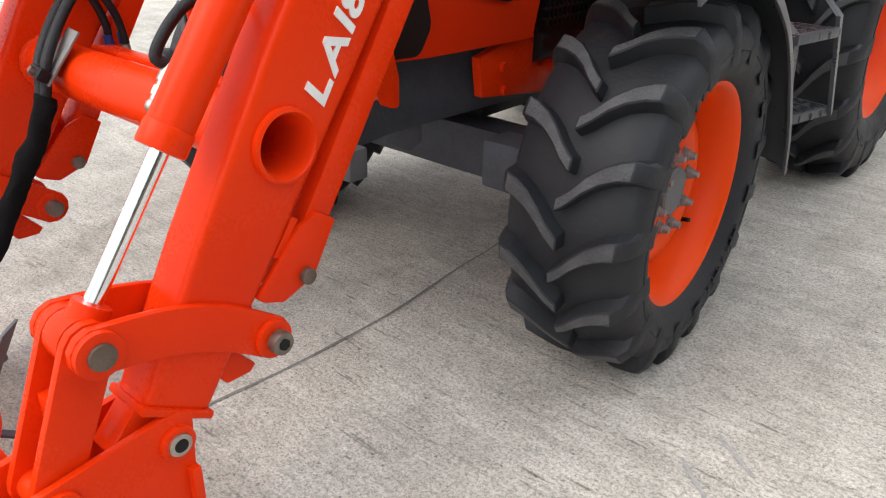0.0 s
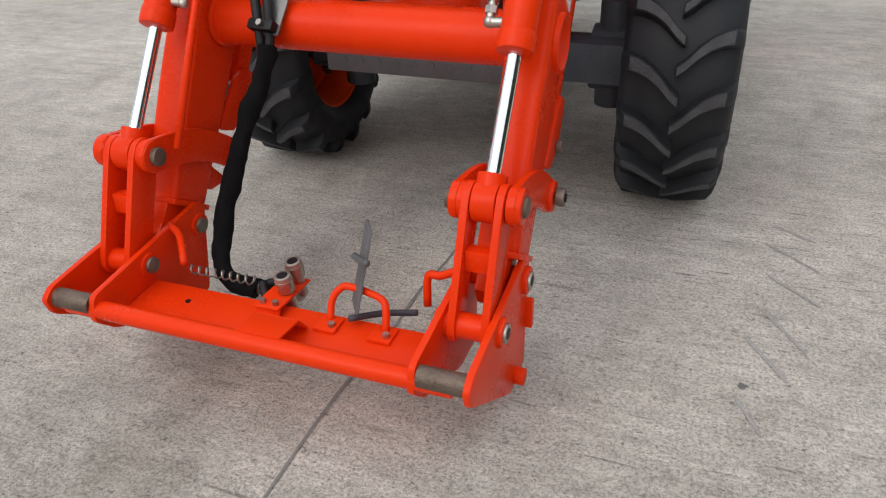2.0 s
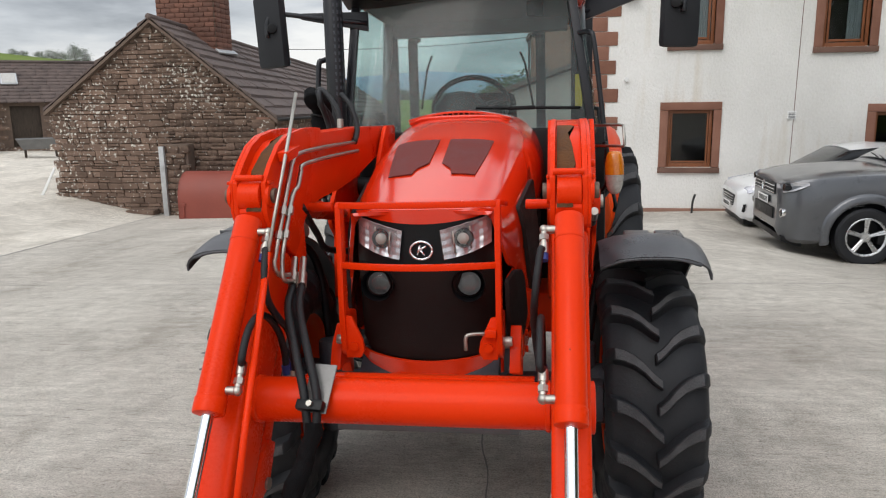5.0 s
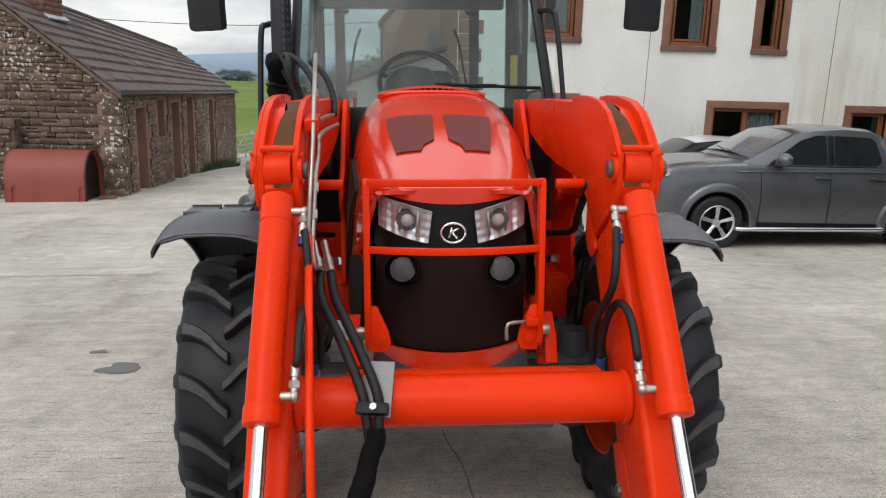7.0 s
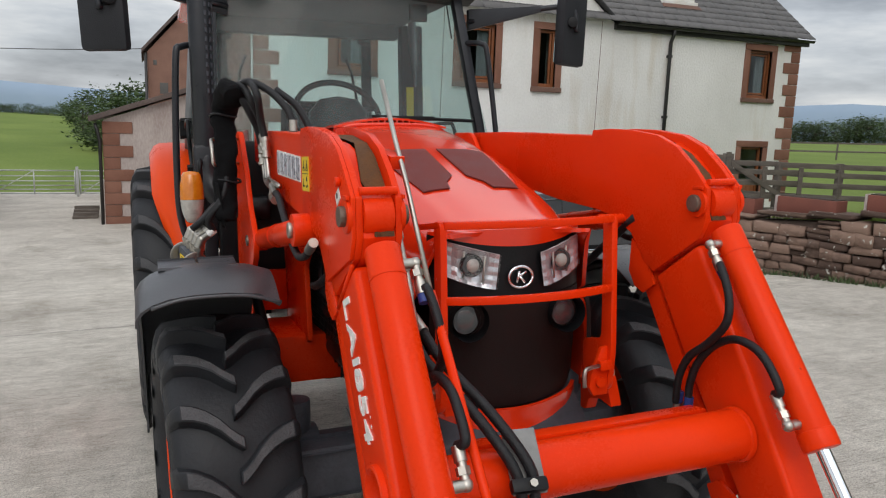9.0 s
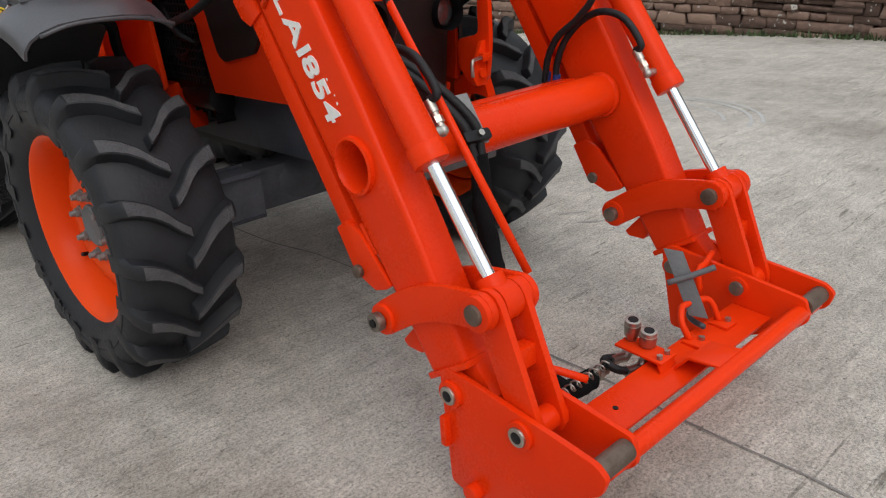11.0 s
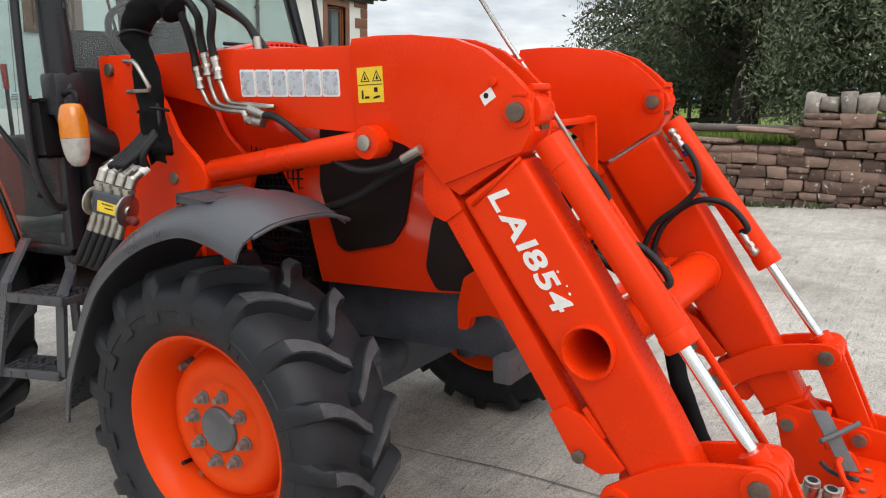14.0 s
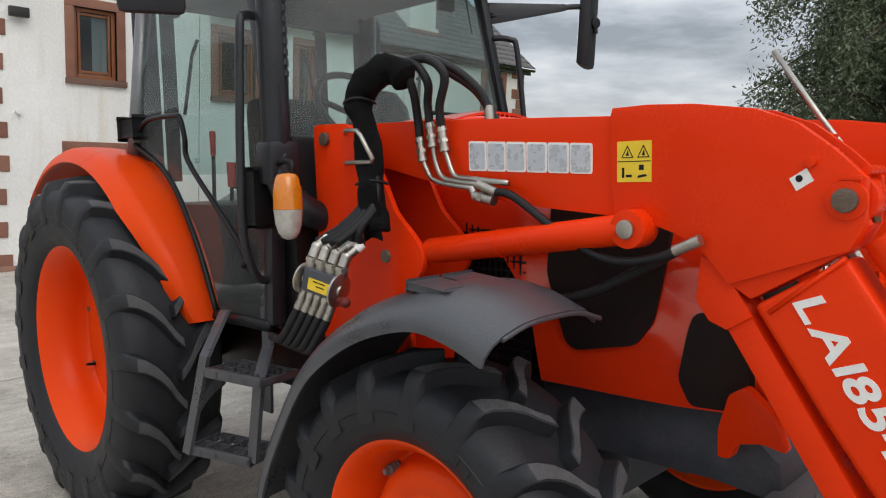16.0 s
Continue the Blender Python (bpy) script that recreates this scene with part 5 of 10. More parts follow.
    for mark, line in runs:
        start = p_hi if mark else p_lo
        bm = B()
        pipe(bm, [start] + [Vector((s * (0.392 - (0.022 if mark else 0.0) * math.sin(math.pi * k / len(line))), y, z)) for k, (y, z) in enumerate(line)], 0.0105, 10)
        end = Vector((s * 0.392, *line[-1]))
        tip = B()
        cyl(tip, end, end + Vector((0, 0.01, -0.055)), 0.013, 12)
        part("hose_end", tip, STEEL, barrel)
        band = B()
        cyl(band, end + Vector((0, -0.004, 0.03)), end, 0.0122, 12)
        part("hose_band", band, BLUE, barrel)
        hose = part("cylinder_hose", bm, HOSE, barrel, "black hydraulic hose")
        if mark:
            bm = B()
            cyl(bm, start - axis * 0.004, start + axis * 0.02, 0.0118, 12)
            part("hose_band", bm, BLUE, hose)
    # lift cylinder along the hood
    a3, b3 = Vector((s * 0.556, 0.415, 1.182)), Vector((s * 0.540, -0.396, 1.290))
    ax = (b3 - a3).normalized()
    bm = B()
    cyl(bm, a3 + ax * 0.150, b3 - ax * 0.01, 0.037, 26, bev=0.006)
    cyl(bm, a3 + ax * 0.42, a3 + ax * 0.426, 0.0390, 26)
    cyl(bm, b3 + Vector((-s * 0.03, 0, 0)), b3 + Vector((s * 0.035, 0, 0)), 0.045, 24, bev=0.004)
    lift = part("lift_cylinder", bm, ORANGE, loader, "orange hydraulic lift cylinder")
    bm = B()
    cyl(bm, a3 + ax * 0.02, a3 + ax * 0.16, 0.019, 20)
    part("piston_rod", bm, STEEL, lift)
    bm = B()
    cyl(bm, a3 + Vector((-s * 0.03, 0, 0)), a3 + Vector((s * 0.03, 0, 0)), 0.040, 24, bev=0.004)
    part("rod_eye", bm, ORANGE, lift)
    bolt_head(s, 0.574, (b3.y, b3.z), 0.022, lift, STEEL, 0.012)
    bolt_head(s, 0.582, (a3.y, a3.z), 0.020, lift, BOLT, 0.02)
    # hose that runs along the boom to the knee
    bm = B()
    xh = s * (XO + 0.03)
    pipe(bm, [(xh, 0.02, 1.375), (xh, -0.05, 1.360), (xh, -0.20, 1.27), (xh, -0.33, 1.215), (xh, -0.45, 1.225), (xh, -0.54, 1.262)], 0.011, 10)
    part("boom_hose", bm, HOSE, loader, "black hose along the loader arm")
    bm = B()
    cyl(bm, (xh, 0.075, 1.395), (xh, 0.01, 1.372), 0.013, 12)
    part("boom_fitting", bm, STEEL, loader)
    bm = B()
    cyl(bm, (xh, -0.50, 1.245), (xh, -0.56, 1.272), 0.013, 12)
    part("boom_fitting", bm, STEEL, loader)
    # mounting post
    bm = B()
    post = rounded([(0.77, 1.595), (0.60, 1.590), (0.565, 1.57), (0.435, 1.435), (0.372, 1.315), (0.285, 1.240), (0.250, 1.195), (0.262, 1.140), (0.335, 1.086), (0.32, 0.98), (0.30, 0.80), (0.74, 0.80), (0.76, 1.05)], 0.025)
    plate(bm, post, s * 0.575, s * 0.595, 0.004)
    plate(bm, post, s * 0.385, s * 0.405, 0.004)
    box(bm, *sorted((s * 0.405, s * 0.575)), 0.725, 0.75, 0.85, 1.02, 0.004)
    mount = part("mounting_post", bm, ORANGE, loader, "orange loader mounting post")
    bolt_head(s, 0.59, (0.70, 1.545), 0.022, mount, RUST_PIN, 0.02)
    bm = B()
    pipe(bm, [(s * 0.595, 0.60, 1.560), (s * 0.70, 0.455, 1.556), (s * 0.712, 0.390, 1.552), (s * 0.713, 0.375, 1.540), (s * 0.713, 0.322, 1.470), (s * 0.708, 0.335, 1.462), (s * 0.70, 0.455, 1.463), (s * 0.595, 0.60, 1.466)], 0.0065, 8, smooth=False)
    part("pin_handle", bm, STEEL, mount, "bent steel retaining pin")
    bm = B()
    box(bm, *sorted((s * 0.24, s * 0.59)), 0.34, 0.72, 0.64, 0.82, 0.012)
    if s > 0:
        plate(bm, [(-0.14, 0.665), (-0.16, 0.78), (0.0, 0.815), (0.335, 0.815), (0.335, 0.62), (0.15, 0.63)], s * 0.27, s * 0.30, 0.006)
    for y, z in ((-0.05, 0.74), (-0.04, 0.67), (0.24, 0.735), (0.24, 0.655)) if s > 0 else ():
        cyl(bm, (s * 0.30, y, z), (s * 0.312, y, z), 0.014, 10)
    part("side_frame", bm, ORANGE, loader, "orange loader subframe beside the engine")
    bm = B()
    plate(bm, rounded([(-0.66, 0.76), (-0.63, 0.84), (-0.56, 0.90), (-0.52, 0.875), (-0.494, 0.785), (-0.494, 0.712), (-0.527, 0.715), (-0.54, 0.755), (-0.60, 0.770)], 0.010, 3), *sorted((s * 0.28, s * 0.315)), 0.006)
    part("front_bracket", bm, ORANGE, loader, "orange bracket at the front frame")
    for y, z in ((0.40, 0.75), (0.52, 0.70), (0.63, 0.75)):
        bolt_head(s, 0.588, (y, z), 0.014, mount, BOLT, 0.012, "bolt")
    # letters on the arm
    if s < 0:
        o = Vector((-(XO + 0.0015), *along(0.030, 0.131)))
        right, up = Vector((0, D.x, D.y)), Vector((0, -N.x, -N.y))
    else:
        o = Vector((XO + 0.0015, *along(0.388, 0.153)))
        right, up = Vector((0, -D.x, -D.y)), Vector((0, -N.x, -N.y))
    right, up = right.normalized(), up.normalized()
    m = Matrix((right, up, right.cross(up))).transposed().to_4x4()
    lettering("arm_lettering", "LA1854", 0.078, 0.335, Matrix.Translation(o) @ m, WHITE_FILM, arm, label="white model letters on the arm")
    if s < 0:
        bm = B()
        for d, n, ln in ((0.276, 0.066, 0.008), (0.318, 0.064, 0.006), (0.336, 0.068, 0.009)):
            plate(bm, [along(d, n), along(d + 0.5 * ln, n + 0.5 * ln), along(d + ln, n + 0.1 * ln), along(d + 0.6 * ln, n - 0.35 * ln)], -(XO + 0.0006), -(XO + 0.0016), 0)
        tagged(part("paint_scratch", bm, WHITE_FILM, arm, "small pale scratches beside the letters"), kind="stuff")
    # maker's name on the boom, as plain silver blocks
    for k in range(6):
        y0 = 0.135 - 0.068 * k
        pts = [(y0, 1.426 + 0.04 * y0), (y0 - 0.0655, 1.426 + 0.04 * (y0 - 0.0655)), (y0 - 0.0655, 1.505 + 0.06 * (y0 - 0.0655)), (y0, 1.505 + 0.06 * y0)]
        bm = B()
        plate(bm, rounded(pts, 0.006, 2), s * (XO + 0.0005), s * (XO + 0.002), 0)
        block = part("name_block", bm, WHITE_FILM, boom, "plain silver block with a white edge")
        cy, cz = y0 - 0.0328, sum(q[1] for q in pts) / 4
        bm = B()
        plate(bm, rounded([(cy + (y - cy) * 0.84, cz + (z - cz) * 0.86) for y, z in pts], 0.006, 2), s * (XO + 0.002), s * (XO + 0.0035), 0)
        part("block_face", bm, SILVER, block)
    if s < 0:
        bm = B()
        plate(bm, [(-0.345, 1.395), (-0.433, 1.395), (-0.433, 1.488), (-0.345, 1.488)], s * (XO + 0.010), s * (XO + 0.0118), 0)
        stick = part("warning_sticker", bm, YELLOW, boom, "yellow warning sticker")
        bm = B()
        xa, xb = s * (XO + 0.0118), s * (XO + 0.0124)
        for k in range(2):
            y = -0.354 - 0.041 * k
            tri = [Vector((y - 0.002, 1.450)), Vector((y - 0.034, 1.450)), Vector((y - 0.018, 1.479))]
            mid_t = (tri[0] + tri[1] + tri[2]) / 3
            for i in range(3):
                p, q = tri[i], tri[(i + 1) % 3]
                plate(bm, [tuple(p), tuple(q), tuple(q.lerp(mid_t, 0.22)), tuple(p.lerp(mid_t, 0.22))], xa, xb, 0)
            plate(bm, [(y - 0.014, 1.455), (y - 0.022, 1.455), (y - 0.019, 1.468)], xa, xb, 0)
        plate(bm, [(-0.358, 1.405), (-0.364, 1.405), (-0.364, 1.428), (-0.358, 1.428)], xa, xb, 0)
        plate(bm, [(-0.368, 1.406), (-0.384, 1.406), (-0.384, 1.412), (-0.368, 1.412)], xa, xb, 0)
        plate(bm, [(-0.398, 1.404), (-0.422, 1.408), (-0.420, 1.413), (-0.400, 1.410)], xa, xb, 0)
        plate(bm, [(-0.402, 1.422), (-0.414, 1.422), (-0.414, 1.434), (-0.402, 1.434)], xa, xb, 0)
        plate(bm, [(-0.347, 1.441), (-0.431, 1.441), (-0.431, 1.443), (-0.347, 1.443)], xa, xb, 0)
        part("sticker_mark", bm, BLACK, stick)
        bm = B()
        plate(bm, [(-0.745, 1.374), (-0.777, 1.394), (-0.763, 1.418), (-0.731, 1.398)], s * (XO + 0.010), s * (XO + 0.0118), 0)
        stick = part("hook_sticker", bm, WHITE_FILM, boom, "small white hook sticker")
        bm = B()
        cyl(bm, (s * (XO + 0.0118), -0.750, 1.398), (s * (XO + 0.0124), -0.750, 1.398), 0.007, 12)
        part("sticker_mark", bm, BLACK, stick)

# cross tube
bm = B()
lathe(bm, [(-XI - 0.01, 0.064), (XI + 0.01, 0.064)], 36, (0, -1.006, 0.785))
for s in (-1, 1):
    lathe(bm, [(s * (XI - 0.014), 0.063), (s * (XI - 0.010), 0.069), (s * XI, 0.070)], 36, (0, -1.006, 0.785))
tube = part("cross_tube", bm, ORANGE, loader, "thick orange cross tube between the arms")
bm = B()
prism(bm, [(-0.30, -0.945, 0.826), (-0.30, -0.885, 0.818), (0.37, -0.885, 0.818), (0.37, -0.945, 0.826)], (0, 0, 0.012), 0.003)
part("hose_tray", bm, ORANGE, tube)
# zinc plate with hoses clipped to the tube
bm = B()
pl = Matrix.Translation((-0.215, -1.055, 0.84)) @ pose(0, 0, 0, -38, 0, -8)
box(bm, -0.038, 0.038, -0.006, 0.0, -0.075, 0.065, 0.002, pl)
clip_plate = part("hose_plate", bm, ZINC, tube, "zinc plate that carries the hoses")
bm = B()
box(bm, -0.045, 0.035, -0.034, -0.006, -0.075, -0.045, 0.008, pl)
part("hose_clamp", bm, BLACK, clip_plate)
bm = B()
cyl(bm, pl @ Vector((0, -0.034, -0.06)), pl @ Vector((0, -0.044, -0.06)), 0.009, 6)
part("clamp_bolt", bm, STEEL, clip_plate)
for dx in (-0.018, 0.018):
    bm = B()
    pipe(bm, [(-0.36 + dx * 0.8, -0.80, 1.075), (-0.345 + dx, -0.88, 1.02), (-0.285 + dx, -1.0, 0.935), (-0.235 + dx, -1.085, 0.84), (-0.226 + dx * 0.8, -1.105, 0.77), (-0.226 + dx * 0.3, -1.12, 0.71)], 0.0125, 10)
    part("auxiliary_hose", bm, HOSE, loader, "black hose to the tool couplers")
    bm = B()
    a, b = Vector((-0.372 + dx * 0.8, -0.755, 1.105)), Vector((-0.36 + dx * 0.8, -0.80, 1.075))
    cyl(bm, a, b, 0.015, 12)
    cyl(bm, a + (a - b) * 1.3, a, 0.011, 12)
    part("hose_end", bm, STEEL, loader)
# cloth sleeve round the hoses down to the frame
SLEEVE = [(-0.224, -1.105, 0.752), (-0.226, -1.118, 0.715), (-0.245, -1.138, 0.65), (-0.266, -1.172, 0.58), (-0.284, -1.212, 0.50), (-0.296, -1.258, 0.42), (-0.300, -1.305, 0.345), (-0.290, -1.350, 0.280), (-0.262, -1.392, 0.235), (-0.215, -1.41, 0.212), (-0.150, -1.41, 0.205)]
bm = B()
pipe(bm, SLEEVE, 0.025, 16, per=12)
for v in bm.verts:
    k = noise.noise(v.co * 15) * 0.010
    v.co += Vector((k + noise.noise(v.co * 48) * 0.004, k * 0.7, noise.noise(v.co * 13 + Vector((5, 0, 0))) * 0.006 + noise.noise(v.co * 44 + Vector((0, 3, 0))) * 0.003))
part("hose_sleeve", bm, CLOTH, loader, "black cloth sleeve round the hoses", 70)
for dz in (0.0, 0.014):
    bm = B()
    cyl(bm, (-0.150, -1.41, 0.203 + dz), (-0.090, -1.412, 0.205 + dz), 0.012, 12)
    cyl(bm, (-0.128, -1.41, 0.203 + dz), (-0.112, -1.41, 0.203 + dz), 0.0155, 6)
    part("sleeve_fitting", bm, STEEL, loader, "zinc hose fitting below the sleeve")

# quick-attach frame
frame_thing = part("attach_tube", cyl(B(), (-0.485, -1.688, 0.272), (0.485, -1.688, 0.272), 0.023, 20, bev=0.003), ORANGE, loader, "orange front tube of the attach frame, chipped")
for s in (-1, 1):
    outer = rounded([(-1.264, 0.348), (-1.292, 0.364), (-1.59, 0.332), (-1.70, 0.318), (-1.728, 0.296), (-1.715, 0.252), (-1.42, 0.045), (-1.36, 0.036), (-1.285, 0.045)], 0.012, 3)
    bm = B()
    plate(bm, outer, s * 0.514, s * 0.530, 0.003)
    side = part("frame_side", bm, ORANGE, loader, "orange side plate of the attach frame")
    inner = rounded([(-1.262, 0.350), (-1.292, 0.366), (-1.70, 0.315), (-1.715, 0.255), (-1.66, 0.20), (-1.42, 0.10), (-1.31, 0.10)], 0.015, 3)
    bm = B()
    plate(bm, inner, s * 0.392, s * 0.408, 0.003)
    part("frame_cheek", bm, ORANGE, loader, "inner cheek plate of the attach frame")
    for yz in (PIN_LOW, PIN_CAR):
        bm = B()
        collar(bm, s, 0.527, 0.541, yz, 0.034)
        collar(bm, -s, -0.394, -0.384, yz, 0.032)
        cyl(bm, (s * 0.40, *yz), (s * 0.53, *yz), 0.030, 20)
        boss = part("pivot_boss", bm, ORANGE, side)
        bolt_head(s, 0.537, yz, 0.023, boss, STEEL, 0.010, "pivot_ring")
        bolt_head(s, 0.541, yz, 0.014, boss, BLACK, 0.008, "pivot_bore")
        bolt_head(-s, -0.390, yz, 0.021, boss, BOLT, 0.014, "pivot_bolt")
    bm = B()
    box(bm, *sorted((s * 0.526, s * 0.548)), -1.292, -1.272, 0.155, 0.235, 0.004)
    part("stop_tab", bm, ORANGE, side)
    bm = B()
    cyl(bm, (s * 0.41, -1.69, 0.285), (s * 0.522, -1.69, 0.285), 0.0245, 18, bev=0.003)
    part("worn_bush", bm, RUST_PIN, side, "bare worn tube end")
    bm = B()
    cyl(bm, (s * 0.527, -1.37, 0.065), (s * 0.555, -1.37, 0.065), 0.022, 16, bev=0.003)
    part("lock_pin", bm, ORANGE, side)
    bm = B()
    pipe(bm, [(s * 0.405, -1.42, 0.375), (s * 0.36, -1.42, 0.35), (s * 0.33, -1.42, 0.345), (s * 0.33, -1.43, 0.27)] if s > 0 else [(-0.40, -1.40, 0.35), (-0.35, -1.43, 0.34), (-0.29, -1.50, 0.31)], 0.010, 8, per=3)
    part("lock_handle", bm, ORANGE, side, "orange bent locking handle")
bm = B()
prism(bm, [(-0.39, -1.500, 0.243), (0.39, -1.500, 0.243), (0.39, -1.615, 0.236), (-0.39, -1.615, 0.236)], (0, 0, -0.008), 0.002)
prism(bm, [(-0.39, -1.500, 0.240), (0.39, -1.500, 0.240), (0.39, -1.490, 0.165), (-0.39, -1.490, 0.165)], (0, -0.008, 0), 0.002)
cross = part("cross_plate", bm, ORANGE, loader, "folded orange cross plate of the attach frame")
bm = B()
prism(bm, [(-0.025, -1.562, 0.243), (0.085, -1.562, 0.243), (0.085, -1.598, 0.288), (-0.025, -1.598, 0.288)], (0, -0.006, -0.004), 0.002)
prism(bm, [(-0.025, -1.600, 0.288), (0.085, -1.600, 0.288), (0.085, -1.682, 0.296), (-0.025, -1.682, 0.296)], (0, 0, -0.007), 0.002)
part("tube_tab", bm, ORANGE, cross, "bent orange tab to the front tube")
bm = B()
cyl(bm, (-0.255, -1.555, 0.236), (-0.255, -1.555, 0.2415), 0.007, 12)
part("plate_hole", bm, BLACK, cross)
for x in (0.125, 0.262):
    bm = B()
    box(bm, x - 0.028, x + 0.028, -1.568, -1.512, 0.240, 0.249, 0.003, None)
    part("hook_foot", bm, ORANGE, cross)
    bm = B()
    cyl(bm, (x + 0.012, -1.548, 0.247), (x + 0.012, -1.548, 0.258), 0.009, 6)
    part("hook_bolt", bm, STEEL, cross)
bm = B()
pipe(bm, [(0.122, -1.525, 0.243), (0.118, -1.50, 0.285), (0.135, -1.485, 0.312), (0.160, -1.480, 0.318), (0.235, -1.492, 0.312), (0.258, -1.505, 0.295), (0.264, -1.530, 0.243)], 0.009, 8, per=4)
part("latch_rod", bm, ORANGE, cross, "bent orange latch rod")
bm = B()
a, b = Vector((0.179, -1.512, 0.285)), Vector((0.185, -1.421, 0.452))
wv = Vector((0.0145, -0.0210, -0.004))
prism(bm, [a - wv, a + wv, b + wv, b - wv], (0.0068, 0.0047, 0.0), 0.002)
pipe(bm, [(0.150, -1.43, 0.372), (0.183, -1.470, 0.390), (0.228, -1.522, 0.418)], 0.0085, 8)
part("latch_lever", bm, BRACKET_GREY, loader, "dark grey latch lever with a short handle")
bm = B()
pipe(bm, [(0.175, -1.53, 0.265), (0.23, -1.46, 0.245), (0.30, -1.42, 0.235)], 0.008, 8)
part("lever_tail", bm, CAST, loader)
for k, (x, y, z) in enumerate(((-0.017, -1.438, 0.332), (-0.019, -1.487, 0.319))):
    bm = B()
    d = Vector((0.10, 0.12, -1)).normalized()
    t0 = Vector((x, y, z))
    cyl(bm, t0, t0 + d * 0.045, 0.021, 20, bev=0.002)
    cyl(bm, t0 + d * 0.012, t0 + d * 0.022, 0.0225, 20)
    cyl(bm, t0 + d * 0.045, t0 + d * 0.10, 0.015, 14)
    coup = part("hydraulic_coupler", bm, STEEL, loader, "steel quick coupler")
    bm = B()
    cyl(bm, t0 - d * 0.0006, t0 + d * 0.002, 0.0135, 16)
    part("coupler_mouth", bm, BLACK, coup)
    bm = B()
    pipe(bm, [t0 + d * 0.10, t0 + d * 0.115 + Vector((-0.02, 0.005, 0)), t0 + Vector((-0.075, 0.03, -0.095)), (-0.12, -1.43, 0.235 + 0.012 * k)], 0.011, 10, per=4)
    part("coupler_hose", bm, HOSE, coup)
    bm = B()
    cyl(bm, t0 + d * 0.095, t0 + d * 0.118 + Vector((-0.018, 0.004, 0)), 0.0145, 12)
    ball(bm, t0 + d * 0.115 + Vector((-0.018, 0.004, 0)), 0.016, n=12)
    cyl(bm, t0 + d * 0.115 + Vector((-0.018, 0.004, 0)), t0 + Vector((-0.060, 0.022, -0.104)), 0.0135, 12)
    part("coupler_elbow", bm, STEEL, coup)
bm = B()
prism(bm, [(-0.058, -1.412, 0.262), (0.010, -1.412, 0.262), (0.002, -1.555, 0.262), (-0.066, -1.555, 0.262)], (0, 0, 0.007), 0.002)
prism(bm, [(-0.066, -1.548, 0.262), (0.002, -1.548, 0.262), (0.002, -1.556, 0.238), (-0.066, -1.556, 0.238)], (0, 0.006, 0), 0.002)
part("coupler_bracket", bm, ORANGE, cross)
for x in (-0.048, -0.014):
    bm = B()
    cyl(bm, (x, -1.538, 0.269), (x, -1.538, 0.280), 0.008, 6)
    part("bracket_bolt", bm, STEEL, cross)
bm = B()
pipe(bm, [(-0.33 + 0.006 * k, -1.44 + 0.012 * math.cos(k * 1.6), 0.252 + 0.012 * math.sin(k * 1.6)) for k in range(34)], 0.0025, 6, per=3)
part("latch_spring", bm, STEEL, cross, "coil spring")

# grille guard
guard = None
for s in (-1, 1):
    bm = B()
    plate(bm, rounded([(-0.655, 1.325), (-0.700, 1.320), (-0.705, 0.95), (-0.69, 0.83), (-0.62, 0.80), (-0.56, 0.86), (-0.56, 0.95), (-0.655, 0.97)], 0.02, 3), s * 0.243, s * 0.262, 0.004)
    post = part("grille_guard" if guard is None else "guard_post", bm, ORANGE, loader if guard is None else guard, "orange guard frame round the grille" if guard is None else "")
    guard = guard or post
for z, bow, hx in ((1.312, 0.035, 0.25), (1.121, 0.055, 0.25)):
    bm = B()
    line = [(hx * i / 10, -0.69 - bow * (1 - (i / 10) ** 2), z) for i in range(-10, 11)]
    rows = [[(x, y + dy, zz + dz) for dy, dz in ((-0.012, -0.010), (0.012, -0.010), (0.012, 0.010), (-0.012, 0.010), (-0.012, -0.010))] for x, y, zz in line]
    grid(bm, rows)
    bmesh.ops.remove_doubles(bm, verts=bm.verts, dist=1e-5)
    bmesh.ops.holes_fill(bm, edges=bm.edges)
    bmesh.ops.recalc_face_normals(bm, faces=bm.faces)
    bevelled(bm, 0.004)
    part("guard_bar", bm, ORANGE, guard)
for s in (-1, 1):
    bm = B()
    prism(bm, [(s * 0.243, -0.69, 1.322), (s * 0.262, -0.69, 1.322), (s * 0.275, -0.55, 1.306), (s * 0.256, -0.55, 1.306)], (0, 0, -0.016), 0.003)
    cyl(bm, (s * 0.33, -0.50, 1.292), (s * 0.43, -0.50, 1.292), 0.016, 16, bev=0.003)
    part("guard_stay", bm, ORANGE, guard)
    for y, z in ((-0.645, 0.865), (-0.60, 0.845)):
        bolt_head(s, 0.26, (y, z), 0.016, guard, STEEL, 0.03, "guard_bolt")
    bm = B()
    if s > 0:
        box(bm, 0.208, 0.245, -0.712, -0.69, 0.892, 0.918, 0.004)
    prism(bm, [(s * 0.247, -0.688, 0.955), (s * 0.225, -0.688, 0.95), (s * 0.192, -0.688, 0.875), (s * 0.186, -0.688, 0.840), (s * 0.200, -0.688, 0.815), (s * 0.247, -0.688, 0.815)], (0, 0.016, 0), 0.003)
    cyl(bm, (s * 0.218, -0.688, 0.855), (s * 0.218, -0.700, 0.855), 0.015, 12)
    part("guard_tab", bm, ORANGE, guard)
bm = B()
pipe(bm, [(0.22, -0.70, 0.905), (0.165, -0.715, 0.905), (0.150, -0.72, 0.895), (0.150, -0.72, 0.855)], 0.006, 8, per=3)
part("latch_hook", bm, STEEL, guard, "small zinc hook")

